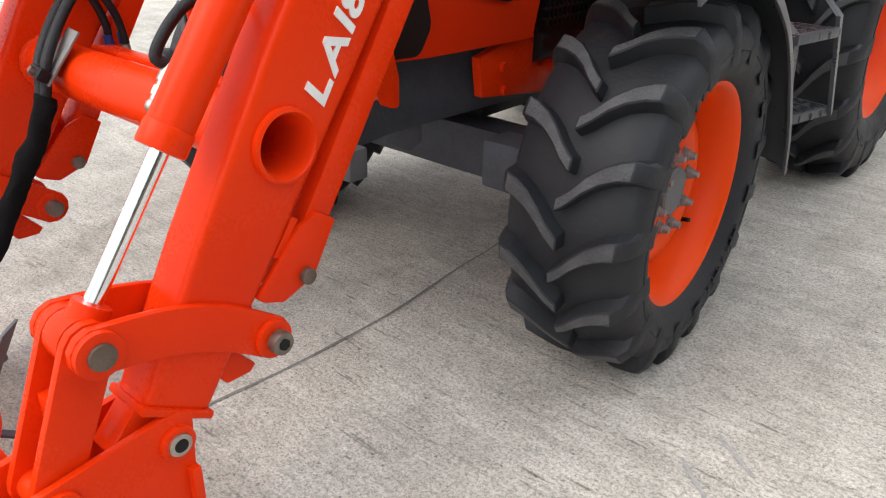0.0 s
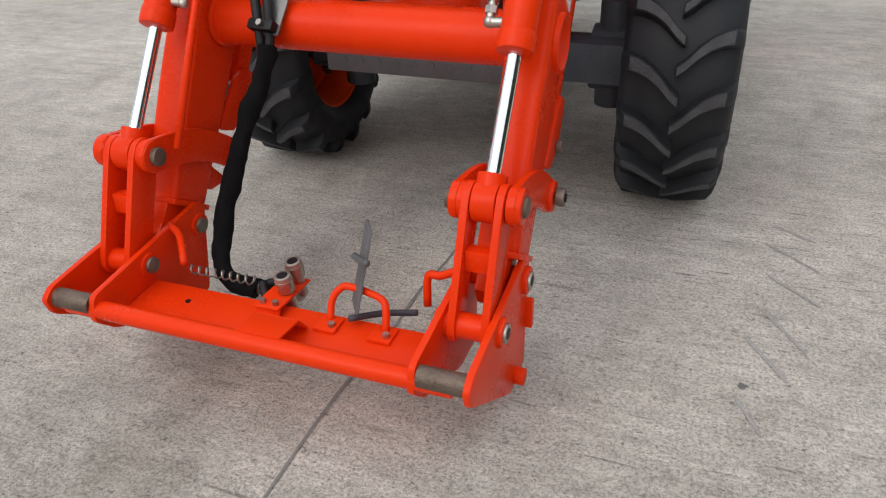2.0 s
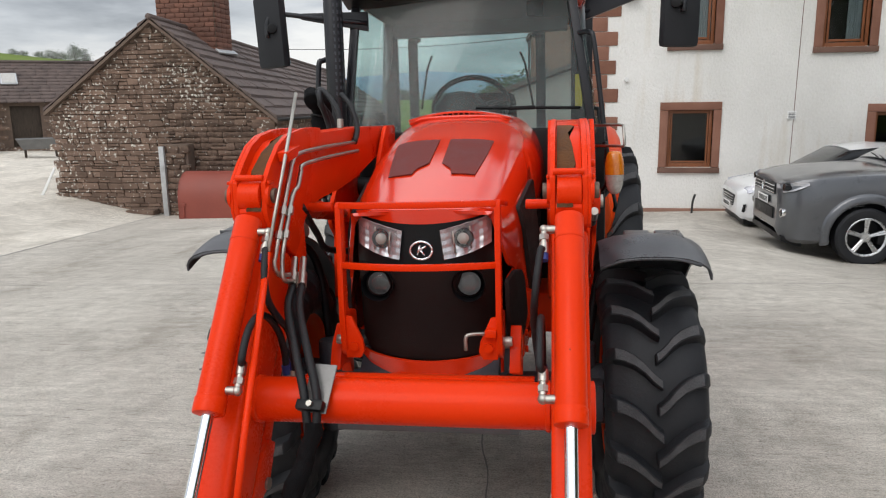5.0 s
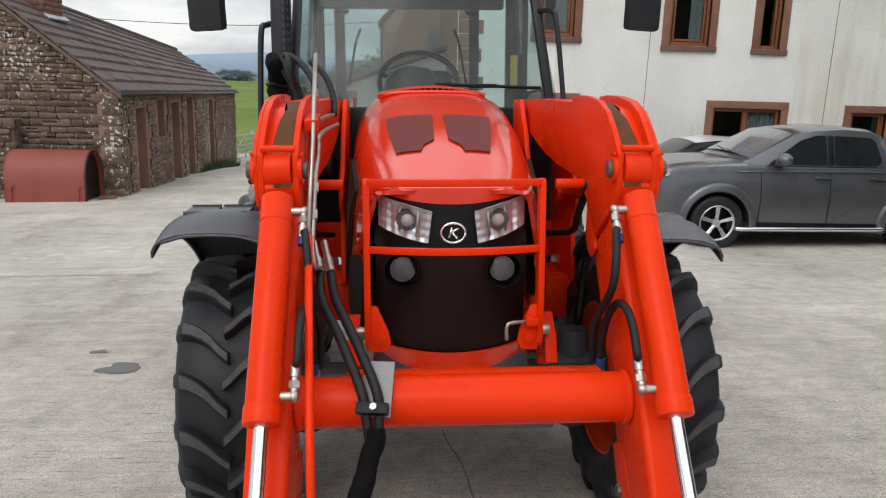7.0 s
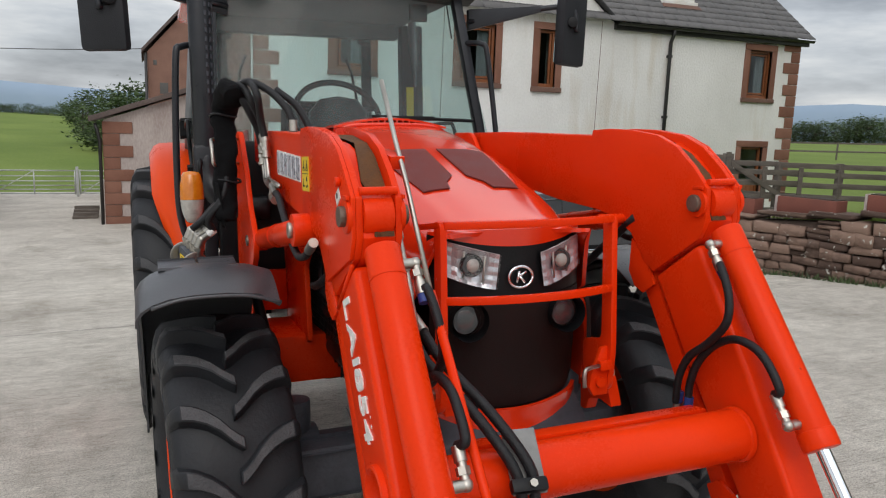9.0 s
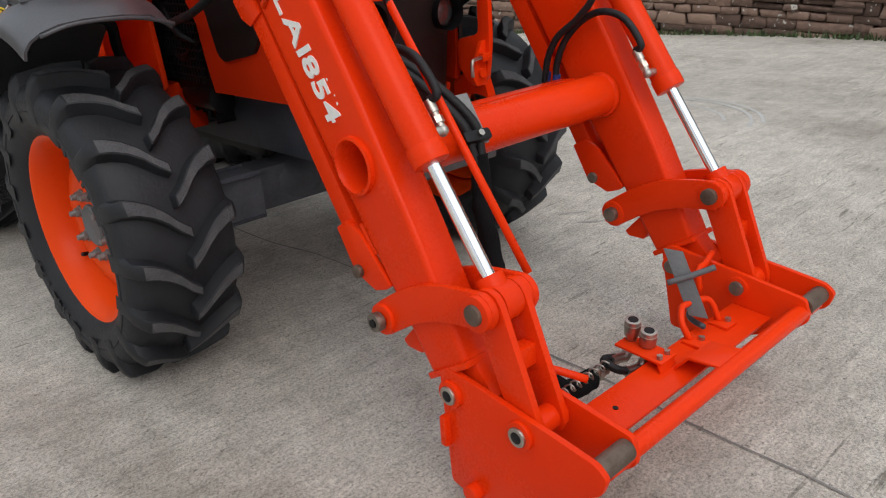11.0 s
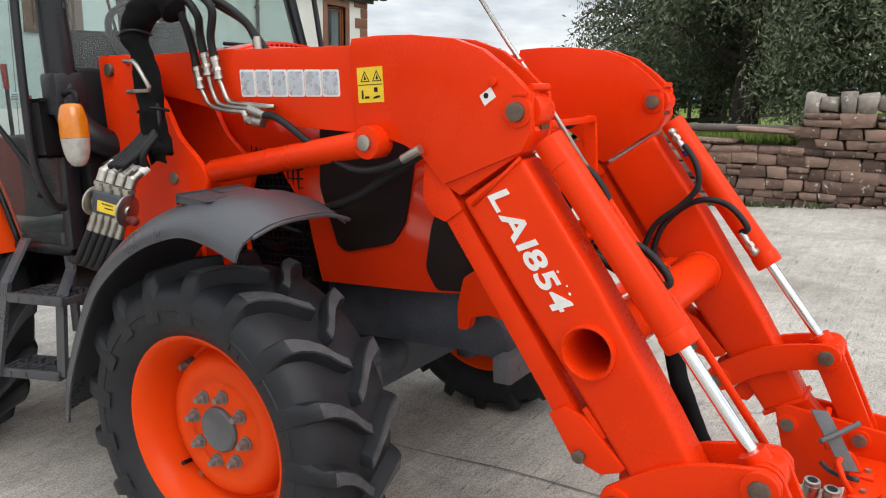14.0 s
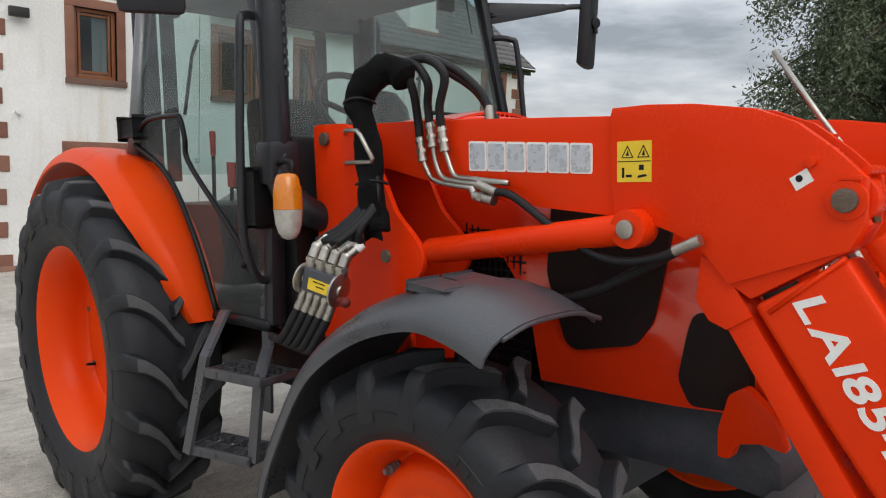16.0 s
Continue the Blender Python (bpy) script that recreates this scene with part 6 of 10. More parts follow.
# level rod with its red guide on the right arm
bm = B()
pipe(bm, [(-0.388, -0.640, 1.669), (-0.386, -0.735, 1.525), (-0.384, -0.81, 1.420), (-0.384, -0.965, 1.185)], 0.006, 8, smooth=False)
rod = part("level_rod", bm, STEEL, loader, "thin steel level indicator rod")
bm = B()
pipe(bm, [(-0.384, -0.955, 1.20), (-0.362, -1.22, 0.80), (-0.345, -1.375, 0.56)], 0.010, 10, smooth=False)
part("level_tube", bm, ORANGE, rod, "orange level indicator tube")
bm = B()
plate(bm, [(-0.66, 1.505), (-0.775, 1.485), (-0.765, 1.455), (-0.69, 1.47)], -0.41, -0.375, 0.003)
part("rod_guide", bm, ORANGE, rod)
# steel pipes on the right arm's inner side
for k in range(2):
    bm = B()
    x = -0.402 + 0.014 * k
    dz = -0.036 * k
    pipe(bm, [(x, 0.065, 1.512 + dz), (x, -0.313, 1.497 + dz), (x, -0.60, 1.478 + dz), (x, -0.665 + 0.03 * k, 1.455 + dz), (x, -0.700 + 0.03 * k, 1.41 + dz), (x, -0.745 + 0.02 * k, 1.345), (x, -0.842 + 0.02 * k, 1.20), (x, -0.868 + 0.025 * k, 1.150), (x + 0.006, -0.85, 1.118 - 0.015 * k), (x + 0.015, -0.79, 1.108 - 0.02 * k)], 0.0075, 8, per=5)
    steel = part("steel_pipe", bm, STEEL, loader, "zinc hydraulic pipe")
    for y, z in ((-0.765, 1.315), (-0.812, 1.245)):
        bm = B()
        cyl(bm, (x, y + 0.02 * k, z), (x, y - 0.014 + 0.02 * k, z - 0.022), 0.012, 6)
        part("pipe_union", bm, STEEL, steel)
bm = B()
pipe(bm, [(-0.40, 0.06, 1.512), (-0.405, 0.13, 1.57), (-0.44, 0.18, 1.66), (-0.50, 0.24, 1.72)], 0.012, 10)
part("inner_boom_hose", bm, HOSE, loader)
# hose bundle at the right post: up from the coupler inside a cloth sleeve, over and down to ferrules on the boom
ENDS = [(0.305, 1.527), (0.262, 1.566), (0.214, 1.552)]
for k in range(4):
    bm = B()
    o = 0.020 * (k - 1.5)
    low = [(-0.780 + 0.3 * o, 0.46 + 1.9 * o, 1.235), (-0.735, 0.40 + 1.1 * o, 1.285), (-0.680, 0.375 + 0.8 * o, 1.36), (-0.662, 0.402 + 0.5 * o, 1.48), (-0.660, 0.426 + 0.5 * o, 1.585), (-0.655, 0.425 - 0.4 * o, 1.66), (-0.650 + 0.4 * o, 0.355, 1.715 - 0.4 * o)]
    if k < 3:
        y, z = ENDS[k]
        pipe(bm, low + [(-0.635 + 0.02 * k, 0.285 - 0.020 * k, 1.725 + 0.010 * k), (-0.600 + 0.012 * k, y - 0.030 - 0.006 * k, 1.665 + 0.016 * k), (-0.560, y - 0.006, z + 0.060), (-0.548, y, z)], 0.0125, 10)
    else:
        pipe(bm, low + [(-0.60, 0.245, 1.745), (-0.54, 0.175, 1.715), (-0.49, 0.125, 1.655), (-0.470, 0.105, 1.600)], 0.0125, 10)
    part("loader_hose", bm, HOSE, loader, "black loader hose")
    bm = B()
    if k < 3:
        cyl(bm, (-0.548, y, z + 0.006), (-0.546, y - 0.010, z - 0.062), 0.0135, 12)
        for dz in (0.0, 0.030, 0.055):
            cyl(bm, (-0.547, y - 0.16 * dz, z - dz), (-0.547, y - 0.16 * dz - 0.002, z - dz - 0.010), 0.0165, 12 if dz != 0.030 else 6)
        pipe(bm, [(-0.546, y - 0.010, z - 0.060), (-0.545, y - 0.020, 1.445 + 0.01 * k), (-0.545, y - 0.045, 1.412 + 0.004 * k), (-0.545, y - 0.10, 1.396 + 0.007 * k), (-0.543, 0.095 - 0.06 * k, 1.384 + 0.006 * k)], 0.0080, 8, per=5)
    else:
        cyl(bm, (-0.470, 0.105, 1.610), (-0.470, 0.102, 1.572), 0.014, 12)
    part("hose_ferrule", bm, STEEL, loader, "zinc hose ferrule")
bm = B()
cyl(bm, (-0.545, 0.105, 1.384), (-0.548, 0.088, 1.362), 0.012, 10)
cyl(bm, (-0.548, 0.090, 1.363), (-0.550, 0.020, 1.350), 0.0145, 12)
cyl(bm, (-0.549, 0.070, 1.360), (-0.549, 0.055, 1.357), 0.0175, 6)
part("boom_elbow", bm, STEEL, loader, "zinc elbow under the boom")
bm = B()
line = [(-0.672, 0.368, 1.262), (-0.672, 0.378, 1.33), (-0.664, 0.390, 1.40), (-0.662, 0.402, 1.48), (-0.660, 0.420, 1.56), (-0.660, 0.436, 1.63), (-0.656, 0.415, 1.685), (-0.652, 0.355, 1.715), (-0.645, 0.290, 1.715), (-0.64, 0.262, 1.690)]
pipe(bm, line, 0.041, 18, per=14)
for v in bm.verts:
    fold = noise.noise(Vector((v.co.x * 9, v.co.y * 9, v.co.z * 30))) * 0.010
    v.co += Vector((noise.noise(v.co * 14), noise.noise(v.co * 12 + Vector((3, 0, 0))), noise.noise(v.co * 15 + Vector((0, 7, 0))))) * 0.014 + Vector((fold, fold * 0.6, noise.noise(v.co * 46) * 0.005))
part("bundle_sleeve", bm, CLOTH, loader, "black cloth sleeve round the hose bundle", 70)
for z0, y0 in ((1.405, 0.391), (1.640, 0.436)):
    bm = B()
    pipe(bm, [(-0.662 + 0.047 * math.cos(t), y0 + 0.045 * math.sin(t), z0 + 0.006 * math.sin(2 * t)) for t in [2 * math.pi * k / 20 for k in range(21)]], 0.004, 6, smooth=False)
    part("sleeve_tie", bm, HOSE, loader)
bm = B()
grid(bm, [[(-0.700 - 0.010 * math.sin(i * 0.9) + 0.02 * j / 6, 0.330 + 0.022 * i, 1.395 - 0.155 * j / 6 + 0.008 * math.sin(i * 1.3 + j)) for i in range(5)] for j in range(7)])
part("sleeve_flap", thicken(bm, 0.004), CLOTH, loader)
VB = Vector((-0.795, 0.462, 1.122))
VM = Matrix.Translation(VB) @ pose(0, 0, 0, 14, 0, 16)
vt = lambda x, y, z: VM @ Vector((x, y, z))
bm = B()
box(bm, -0.030, 0.030, -0.055, 0.055, -0.034, 0.034, 0.006, VM)
valve = part("valve_block", bm, CAST, loader, "dark multi-coupler block with zinc fittings")
for dy, rr in ((-0.064, 0.050), (0.064, 0.046)):
    t = lathe(B(), [(-0.005, 0.0), (-0.005, rr - 0.004), (-0.003, rr), (0.003, rr), (0.005, rr - 0.004), (0.005, 0.016), (0.011, 0.014), (0.012, 0.0)], 30)
    t.transform(VM @ Matrix.Translation((-0.010, dy, -0.004)) @ pose(0, 0, 0, 0, 0, -90))
    part("coupler_cheek", t, STEEL, valve, "round zinc cheek plate")
bm = B()
box(bm, -0.0325, -0.030, -0.048, 0.030, -0.024, 0.010, 0, VM)
part("block_sticker", bm, YELLOW, valve, "yellow sticker")
bm = B()
box(bm, -0.034, -0.0325, -0.030, 0.012, 0.002, 0.005, 0, VM)
box(bm, -0.034, -0.0325, -0.030, 0.000, -0.010, -0.007, 0, VM)
part("sticker_bar", bm, BLACK, valve)
for k in range(4):
    y = -0.054 + 0.036 * k
    bm = B()
    cyl(bm, vt(0.004, y, 0.030), vt(0.004, y, 0.062), 0.0185, 14)
    cyl(bm, vt(0.004, y, 0.050), vt(0.004, y, 0.060), 0.0215, 6)
    cyl(bm, vt(0.004, y, 0.060), vt(0.014, y, 0.088), 0.0165, 12)
    ball(bm, vt(0.015, y, 0.090), 0.0175)
    cyl(bm, vt(0.015, y, 0.090), vt(0.040, y - 0.016, 0.120), 0.0145, 12)
    part("block_fitting", bm, STEEL, valve)
    bm = B()
    cyl(bm, vt(0.036, y - 0.013, 0.114), vt(0.050, y - 0.022, 0.132), 0.0155, 12)
    part("hose_mark", bm, WHITE_FILM, valve)
    bm = B()
    pipe(bm, [vt(0.048, y - 0.02, 0.128), (-0.735, 0.40 + 0.024 * (k - 1.5), 1.270), (-0.688, 0.375 + 0.018 * (k - 1.5), 1.33)], 0.0128, 10)
    part("block_hose", bm, HOSE, valve)
for k in range(5):
    y = -0.050 + 0.027 * k
    bm = B()
    cyl(bm, vt(-0.004, y, -0.030), vt(-0.008, y + 0.006, -0.080), 0.0125, 12)
    cyl(bm, vt(-0.005, y + 0.001, -0.040), vt(-0.006, y + 0.002, -0.052), 0.0155, 6)
    cyl(bm, vt(-0.008, y + 0.006, -0.080), vt(-0.010, y + 0.010, -0.100), 0.0140, 12)
    part("lower_fitting", bm, STEEL, valve)
    bm = B()
    pipe(bm, [vt(-0.009, y + 0.008, -0.092), vt(-0.012, y + 0.022, -0.14), vt(0.01, y + 0.07, -0.22), vt(0.12, y + 0.20, -0.28)], 0.0135, 8)
    part("block_hose", bm, HOSE, valve)
bm = B()
cyl(bm, vt(-0.012, -0.070, -0.030), vt(-0.012, -0.090, -0.030), 0.011, 12)
ball(bm, vt(-0.012, -0.094, -0.030), 0.016)
part("red_knob", bm, MARK_PANEL, valve)
# hoses inside, near the engine
for s in (-1, 1):
    bm = B()
    pipe(bm, [(s * 0.42, -0.56, 1.30), (s * 0.44, -0.35, 1.18), (s * 0.46, -0.18, 1.10), (s * 0.42, 0.1, 1.05)], 0.013, 8)
    part("inner_hose", bm, HOSE, loader)

# ---- materials of the yard, the buildings and the land ----
def concrete_mat():
    """Brushed yard concrete: fine brush lines across the slab, speckle, old stains, and a newer, paler slab beyond a straight joint."""
    m, n, l, b = node_mat("brushed_concrete")
    tc = n.new("ShaderNodeTexCoord")

    def tex(scale, detail, stretch=(1, 1, 1), rough=0.55, turn=0.0):
        mp, t = n.new("ShaderNodeMapping"), n.new("ShaderNodeTexNoise")
        mp.inputs["Scale"].default_value, mp.inputs["Rotation"].default_value = stretch, (0, 0, turn)
        t.inputs["Scale"].default_value, t.inputs["Detail"].default_value, t.inputs["Roughness"].default_value = scale, detail, rough
        l.new(tc.outputs["Object"], mp.inputs[0])
        l.new(mp.outputs[0], t.inputs["Vector"])
        return t.outputs[0]

    def ramp(src, a, ca, z, cz):
        r = n.new("ShaderNodeValToRGB")
        r.color_ramp.elements[0].position, r.color_ramp.elements[0].color = a, (*ca, 1)
        r.color_ramp.elements[1].position, r.color_ramp.elements[1].color = z, (*cz, 1)
        l.new(src, r.inputs[0])
        return r.outputs[0]

    def mix(kind, fac, a, c):
        x = n.new("ShaderNodeMix")
        x.data_type, x.blend_type = "RGBA", kind
        x.inputs[0].default_value = fac
        l.new(a, x.inputs[6])
        l.new(c, x.inputs[7])
        return x.outputs[2]

    base = ramp(tex(0.55, 8), 0.32, (0.535, 0.495, 0.445), 0.68, (0.745, 0.70, 0.635))
    brush = ramp(tex(1.0, 6, (9.0, 58, 1), 0.75, 0.06), 0.34, (0.62, 0.615, 0.60), 0.62, (1.10, 1.10, 1.10))
    strokes = ramp(tex(1.0, 3, (5.0, 42, 1), 0.6, 0.03), 0.31, (0.42, 0.41, 0.39), 0.39, (1.0, 1.0, 1.0))
    speck = ramp(tex(120, 4, rough=0.8), 0.37, (0.40, 0.395, 0.385), 0.56, (1.16, 1.16, 1.15))
    patch = ramp(tex(6, 8, rough=0.75), 0.36, (0.66, 0.65, 0.63), 0.60, (1.10, 1.10, 1.10))
    grit = ramp(tex(300, 2, rough=0.8), 0.36, (0.72, 0.72, 0.70), 0.62, (1.10, 1.10, 1.10))
    lines = ramp(tex(1.0, 5, (0.7, 15, 1), 0.65, 0.11), 0.36, (0.74, 0.735, 0.725), 0.62, (1.10, 1.10, 1.10))
    pits = ramp(tex(55, 3, (1, 1.5, 1), rough=0.65), 0.31, (0.26, 0.25, 0.24), 0.37, (1.0, 1.0, 1.0))
    stain = ramp(tex(1.4, 7, (1, 0.45, 1), 0.6), 0.30, (0.66, 0.64, 0.61), 0.46, (1.0, 1.0, 1.0))
    # brush strokes survive in places only
    where = n.new("ShaderNodeMapRange")
    where.inputs[1].default_value, where.inputs[2].default_value, where.inputs[3].default_value, where.inputs[4].default_value = 0.44, 0.60, 0.15, 0.85
    l.new(tex(0.9, 5, (0.7, 1, 1), 0.6), where.inputs[0])
    col = mix("MULTIPLY", 0.42, base, brush)
    st = n.new("ShaderNodeMix")
    st.data_type, st.blend_type = "RGBA", "MULTIPLY"
    l.new(where.outputs[0], st.inputs[0])
    l.new(col, st.inputs[6])
    l.new(strokes, st.inputs[7])
    col = mix("MULTIPLY", 0.70, st.outputs[2], speck)
    col = mix("MULTIPLY", 0.80, col, grit)
    col = mix("MULTIPLY", 0.55, col, patch)
    col = mix("MULTIPLY", 0.35, col, lines)
    col = mix("MULTIPLY", 0.75, col, pits)
    col = mix("MULTIPLY", 0.75, col, stain)
    # paler new slab west of the joint
    sep, across, side = n.new("ShaderNodeSeparateXYZ"), n.new("ShaderNodeMath"), n.new("ShaderNodeMath")
    l.new(tc.outputs["Object"], sep.inputs[0])
    across.operation, side.operation = "MULTIPLY_ADD", "LESS_THAN"
    across.inputs[1].default_value = 0.1625
    l.new(sep.outputs[1], across.inputs[0])
    l.new(sep.outputs[0], across.inputs[2])
    side.inputs[1].default_value = -6.725
    l.new(across.outputs[0], side.inputs[0])
    pale = n.new("ShaderNodeMix")
    pale.data_type, pale.blend_type = "RGBA", "MULTIPLY"
    pale.inputs[7].default_value = (1.28, 1.28, 1.27, 1)
    l.new(side.outputs[0], pale.inputs[0])
    l.new(col, pale.inputs[6])
    l.new(pale.outputs[2], b.inputs["Base Color"])
    b.inputs["Roughness"].default_value, b.inputs["Specular IOR Level"].default_value = 0.86, 0.3
    h = mix("MIX", 0.5, brush, speck)
    bp = n.new("ShaderNodeBump")
    bp.inputs["Strength"].default_value, bp.inputs["Distance"].default_value = 0.7, 0.008
    l.new(h, bp.inputs["Height"])
    l.new(bp.outputs[0], b.inputs["Normal"])
    return m


def lichen_stone(name, dark, light, spots=0.66, per_piece=0.5, island=False):
    """Sandstone that differs from stone to stone, with pale lichen spots."""
    m = surface(name, dark, light, 0.88, 3.0, 45, 0.9, per_piece=0.0 if island else per_piece, grain=0.35, depth=0.012, spec=0.25)
    n, l, b = m.node_tree.nodes, m.node_tree.links, m.node_tree.nodes["Principled BSDF"]
    old = b.inputs["Base Color"].links[0].from_socket
    if island:
        geo, mul = n.new("ShaderNodeNewGeometry"), n.new("ShaderNodeMapRange")
        mul.inputs[3].default_value, mul.inputs[4].default_value = 0.72, 1.25
        l.new(geo.outputs["Random Per Island"], mul.inputs[0])
        tone = n.new("ShaderNodeVectorMath")
        tone.operation = "SCALE"
        l.new(old, tone.inputs[0])
        l.new(mul.outputs[0], tone.inputs[3])
        old = tone.outputs[0]
    geo_p, t, cutoff, mix = n.new("ShaderNodeNewGeometry"), n.new("ShaderNodeTexNoise"), n.new("ShaderNodeValToRGB"), n.new("ShaderNodeMix")
    t.inputs["Scale"].default_value, t.inputs["Detail"].default_value, t.inputs["Roughness"].default_value = 14.0, 4, 0.55
    cutoff.color_ramp.elements[0].position, cutoff.color_ramp.elements[1].position = spots - 0.025, spots + 0.01
    mix.data_type = "RGBA"
    mix.inputs[7].default_value = (0.62, 0.60, 0.54, 1)
    l.new(geo_p.outputs["Position"], t.inputs["Vector"])
    wide_n, both = n.new("ShaderNodeTexNoise"), n.new("ShaderNodeMix")
    wide_n.inputs["Scale"].default_value, wide_n.inputs["Detail"].default_value = 0.55, 2
    both.inputs[0].default_value = 0.24
    l.new(geo_p.outputs["Position"], wide_n.inputs["Vector"])
    l.new(t.outputs[0], both.inputs[2])
    l.new(wide_n.outputs[0], both.inputs[3])
    l.new(both.outputs[0], cutoff.inputs[0])
    l.new(cutoff.outputs[0], mix.inputs[0])
    l.new(old, mix.inputs[6])
    l.new(mix.outputs[2], b.inputs["Base Color"])
    return m


def leaf_mat(name, dark, light, rough=0.6):
    m = surface(name, dark, light, rough, 0.8, 9, 0.0, grain=0.5, spec=0.3)
    n, l, b = m.node_tree.nodes, m.node_tree.links, m.node_tree.nodes["Principled BSDF"]
    old = b.inputs["Base Color"].links[0].from_socket
    geo, mul, tone = n.new("ShaderNodeNewGeometry"), n.new("ShaderNodeMapRange"), n.new("ShaderNodeVectorMath")
    mul.inputs[3].default_value, mul.inputs[4].default_value = 0.55, 1.5
    tone.operation = "SCALE"
    l.new(geo.outputs["Random Per Island"], mul.inputs[0])
    l.new(old, tone.inputs[0])
    l.new(mul.outputs[0], tone.inputs[3])
    l.new(tone.outputs[0], b.inputs["Base Color"])
    b.inputs["Subsurface Weight"].default_value = 0.0
    return m


CONCRETE = concrete_mat()
GRASS = surface("pasture_grass", (0.085, 0.135, 0.024), (0.190, 0.245, 0.065), 0.9, 0.12, 6.0, 0.5, grain=0.4, depth=0.05, spec=0.1)
JOINT = surface("dark_slab_joint", (0.15, 0.144, 0.134), (0.27, 0.26, 0.245), 0.9, 6, 60, 0.3)
PALE_SCUFF = surface("pale_tyre_scuff", (0.42, 0.415, 0.40), (0.52, 0.515, 0.50), 0.85, 8, 120, 0.3)
TYRE_PRINT = surface("grey_tyre_print", (0.29, 0.28, 0.265), (0.42, 0.405, 0.385), 0.85, 60, 160, 0.4)
DARK_STAIN = surface("dark_oil_stain", (0.10, 0.098, 0.094), (0.17, 0.165, 0.155), 0.7, 6, 90, 0.2)
ROUGHCAST = surface("white_roughcast", (0.66, 0.65, 0.62), (0.86, 0.85, 0.83), 0.9, 0.7, 26, 0.6, grain=0.30, depth=0.03, spec=0.2, stretch=(1, 1, 0.7))


def weathered(m, tint, scale, low, high):
    """Faint rain streaks, long in z, broken up by a slow noise."""
    n, l, b = m.node_tree.nodes, m.node_tree.links, m.node_tree.nodes["Principled BSDF"]
    old = b.inputs["Base Color"].links[0].from_socket
    tc, mp, streak, slow = n.new("ShaderNodeTexCoord"), n.new("ShaderNodeMapping"), n.new("ShaderNodeTexNoise"), n.new("ShaderNodeTexNoise")
    mp.inputs["Scale"].default_value = scale
    streak.inputs["Scale"].default_value, streak.inputs["Detail"].default_value = 1.0, 6
    slow.inputs["Scale"].default_value, slow.inputs["Detail"].default_value = 0.6, 3
    both, cut_r, mix = n.new("ShaderNodeMath"), n.new("ShaderNodeMapRange"), n.new("ShaderNodeMix")
    both.operation = "MULTIPLY"
    cut_r.inputs[1].default_value, cut_r.inputs[2].default_value, cut_r.inputs[4].default_value = low, high, 0.5
    mix.data_type, mix.blend_type = "RGBA", "MULTIPLY"
    mix.inputs[7].default_value = (*tint, 1)
    l.new(tc.outputs["Object"], mp.inputs[0])
    l.new(mp.outputs[0], streak.inputs["Vector"])
    l.new(tc.outputs["Object"], slow.inputs["Vector"])
    l.new(streak.outputs[0], both.inputs[0])
    l.new(slow.outputs[0], both.inputs[1])
    l.new(both.outputs[0], cut_r.inputs[0])
    l.new(cut_r.outputs[0], mix.inputs[0])
    l.new(old, mix.inputs[6])
    l.new(mix.outputs[2], b.inputs["Base Color"])


weathered(ROUGHCAST, (0.80, 0.73, 0.63), (3.6, 3.6, 0.30), 0.29, 0.40)
SANDSTONE = surface("red_brown_sandstone", (0.185, 0.085, 0.058), (0.285, 0.145, 0.105), 0.85, 2.5, 60, 0.35, per_piece=0.25, spec=0.2)
SILL_STONE = surface("grey_brown_sill_stone", (0.13, 0.075, 0.058), (0.20, 0.12, 0.095), 0.85, 3, 60, 0.3, spec=0.2)
BROWN_WOOD = surface("stained_brown_timber", (0.16, 0.052, 0.018), (0.26, 0.090, 0.034), 0.42, 3, 40, 0.15, stretch=(6, 6, 1))
WINDOW_GLASS = glass_mat("window_glass", (0.55, 0.60, 0.60))
CURTAIN = surface("pale_curtain", (0.55, 0.57, 0.60), (0.75, 0.76, 0.78), 0.9, 6, 60, 0.2, stretch=(8, 8, 0.6))
SLATE = surface("grey_slate", (0.085, 0.083, 0.085), (0.165, 0.160, 0.158), 0.72, 1.2, 30, 0.4, grain=0.5)
BLACK_PIPE = surface("black_gutter_paint", (0.012, 0.012, 0.012), (0.03, 0.028, 0.027), 0.4, 8, 60, 0.1)
# Dark base colour puts the shade of unlit rooms and openings into the surface.
UNLIT_ROOM = surface("plaster_darkened_as_unlit", (0.10, 0.095, 0.09), (0.15, 0.145, 0.135), 0.9, 2, 20, 0.1)
SHED_STONE = lichen_stone("brown_lichen_stone", (0.082, 0.055, 0.042), (0.225, 0.155, 0.118), 0.595, 0.30)
SHED_STONE_JOINED = lichen_stone("brown_lichen_stone_far", (0.110, 0.074, 0.057), (0.235, 0.160, 0.122), 0.60, island=True)
WALL_STONE = lichen_stone("red_dry_stone", (0.115, 0.074, 0.058), (0.31, 0.208, 0.16), 0.62, 0.6)
WALL_STONE_JOINED = lichen_stone("red_dry_stone_far", (0.15, 0.098, 0.076), (0.28, 0.187, 0.144), 0.64, island=True)
MORTAR = surface("old_mortar", (0.095, 0.066, 0.052), (0.18, 0.13, 0.10), 0.95, 5, 50, 0.6)
RED_RENDER = surface("red_rubble_render", (0.20, 0.105, 0.076), (0.31, 0.175, 0.13), 0.9, 2, 35, 0.6)
STONE_SLATE = surface("brown_stone_slate", (0.062, 0.046, 0.042), (0.165, 0.125, 0.112), 0.85, 1.6, 24, 0.5, grain=0.5)
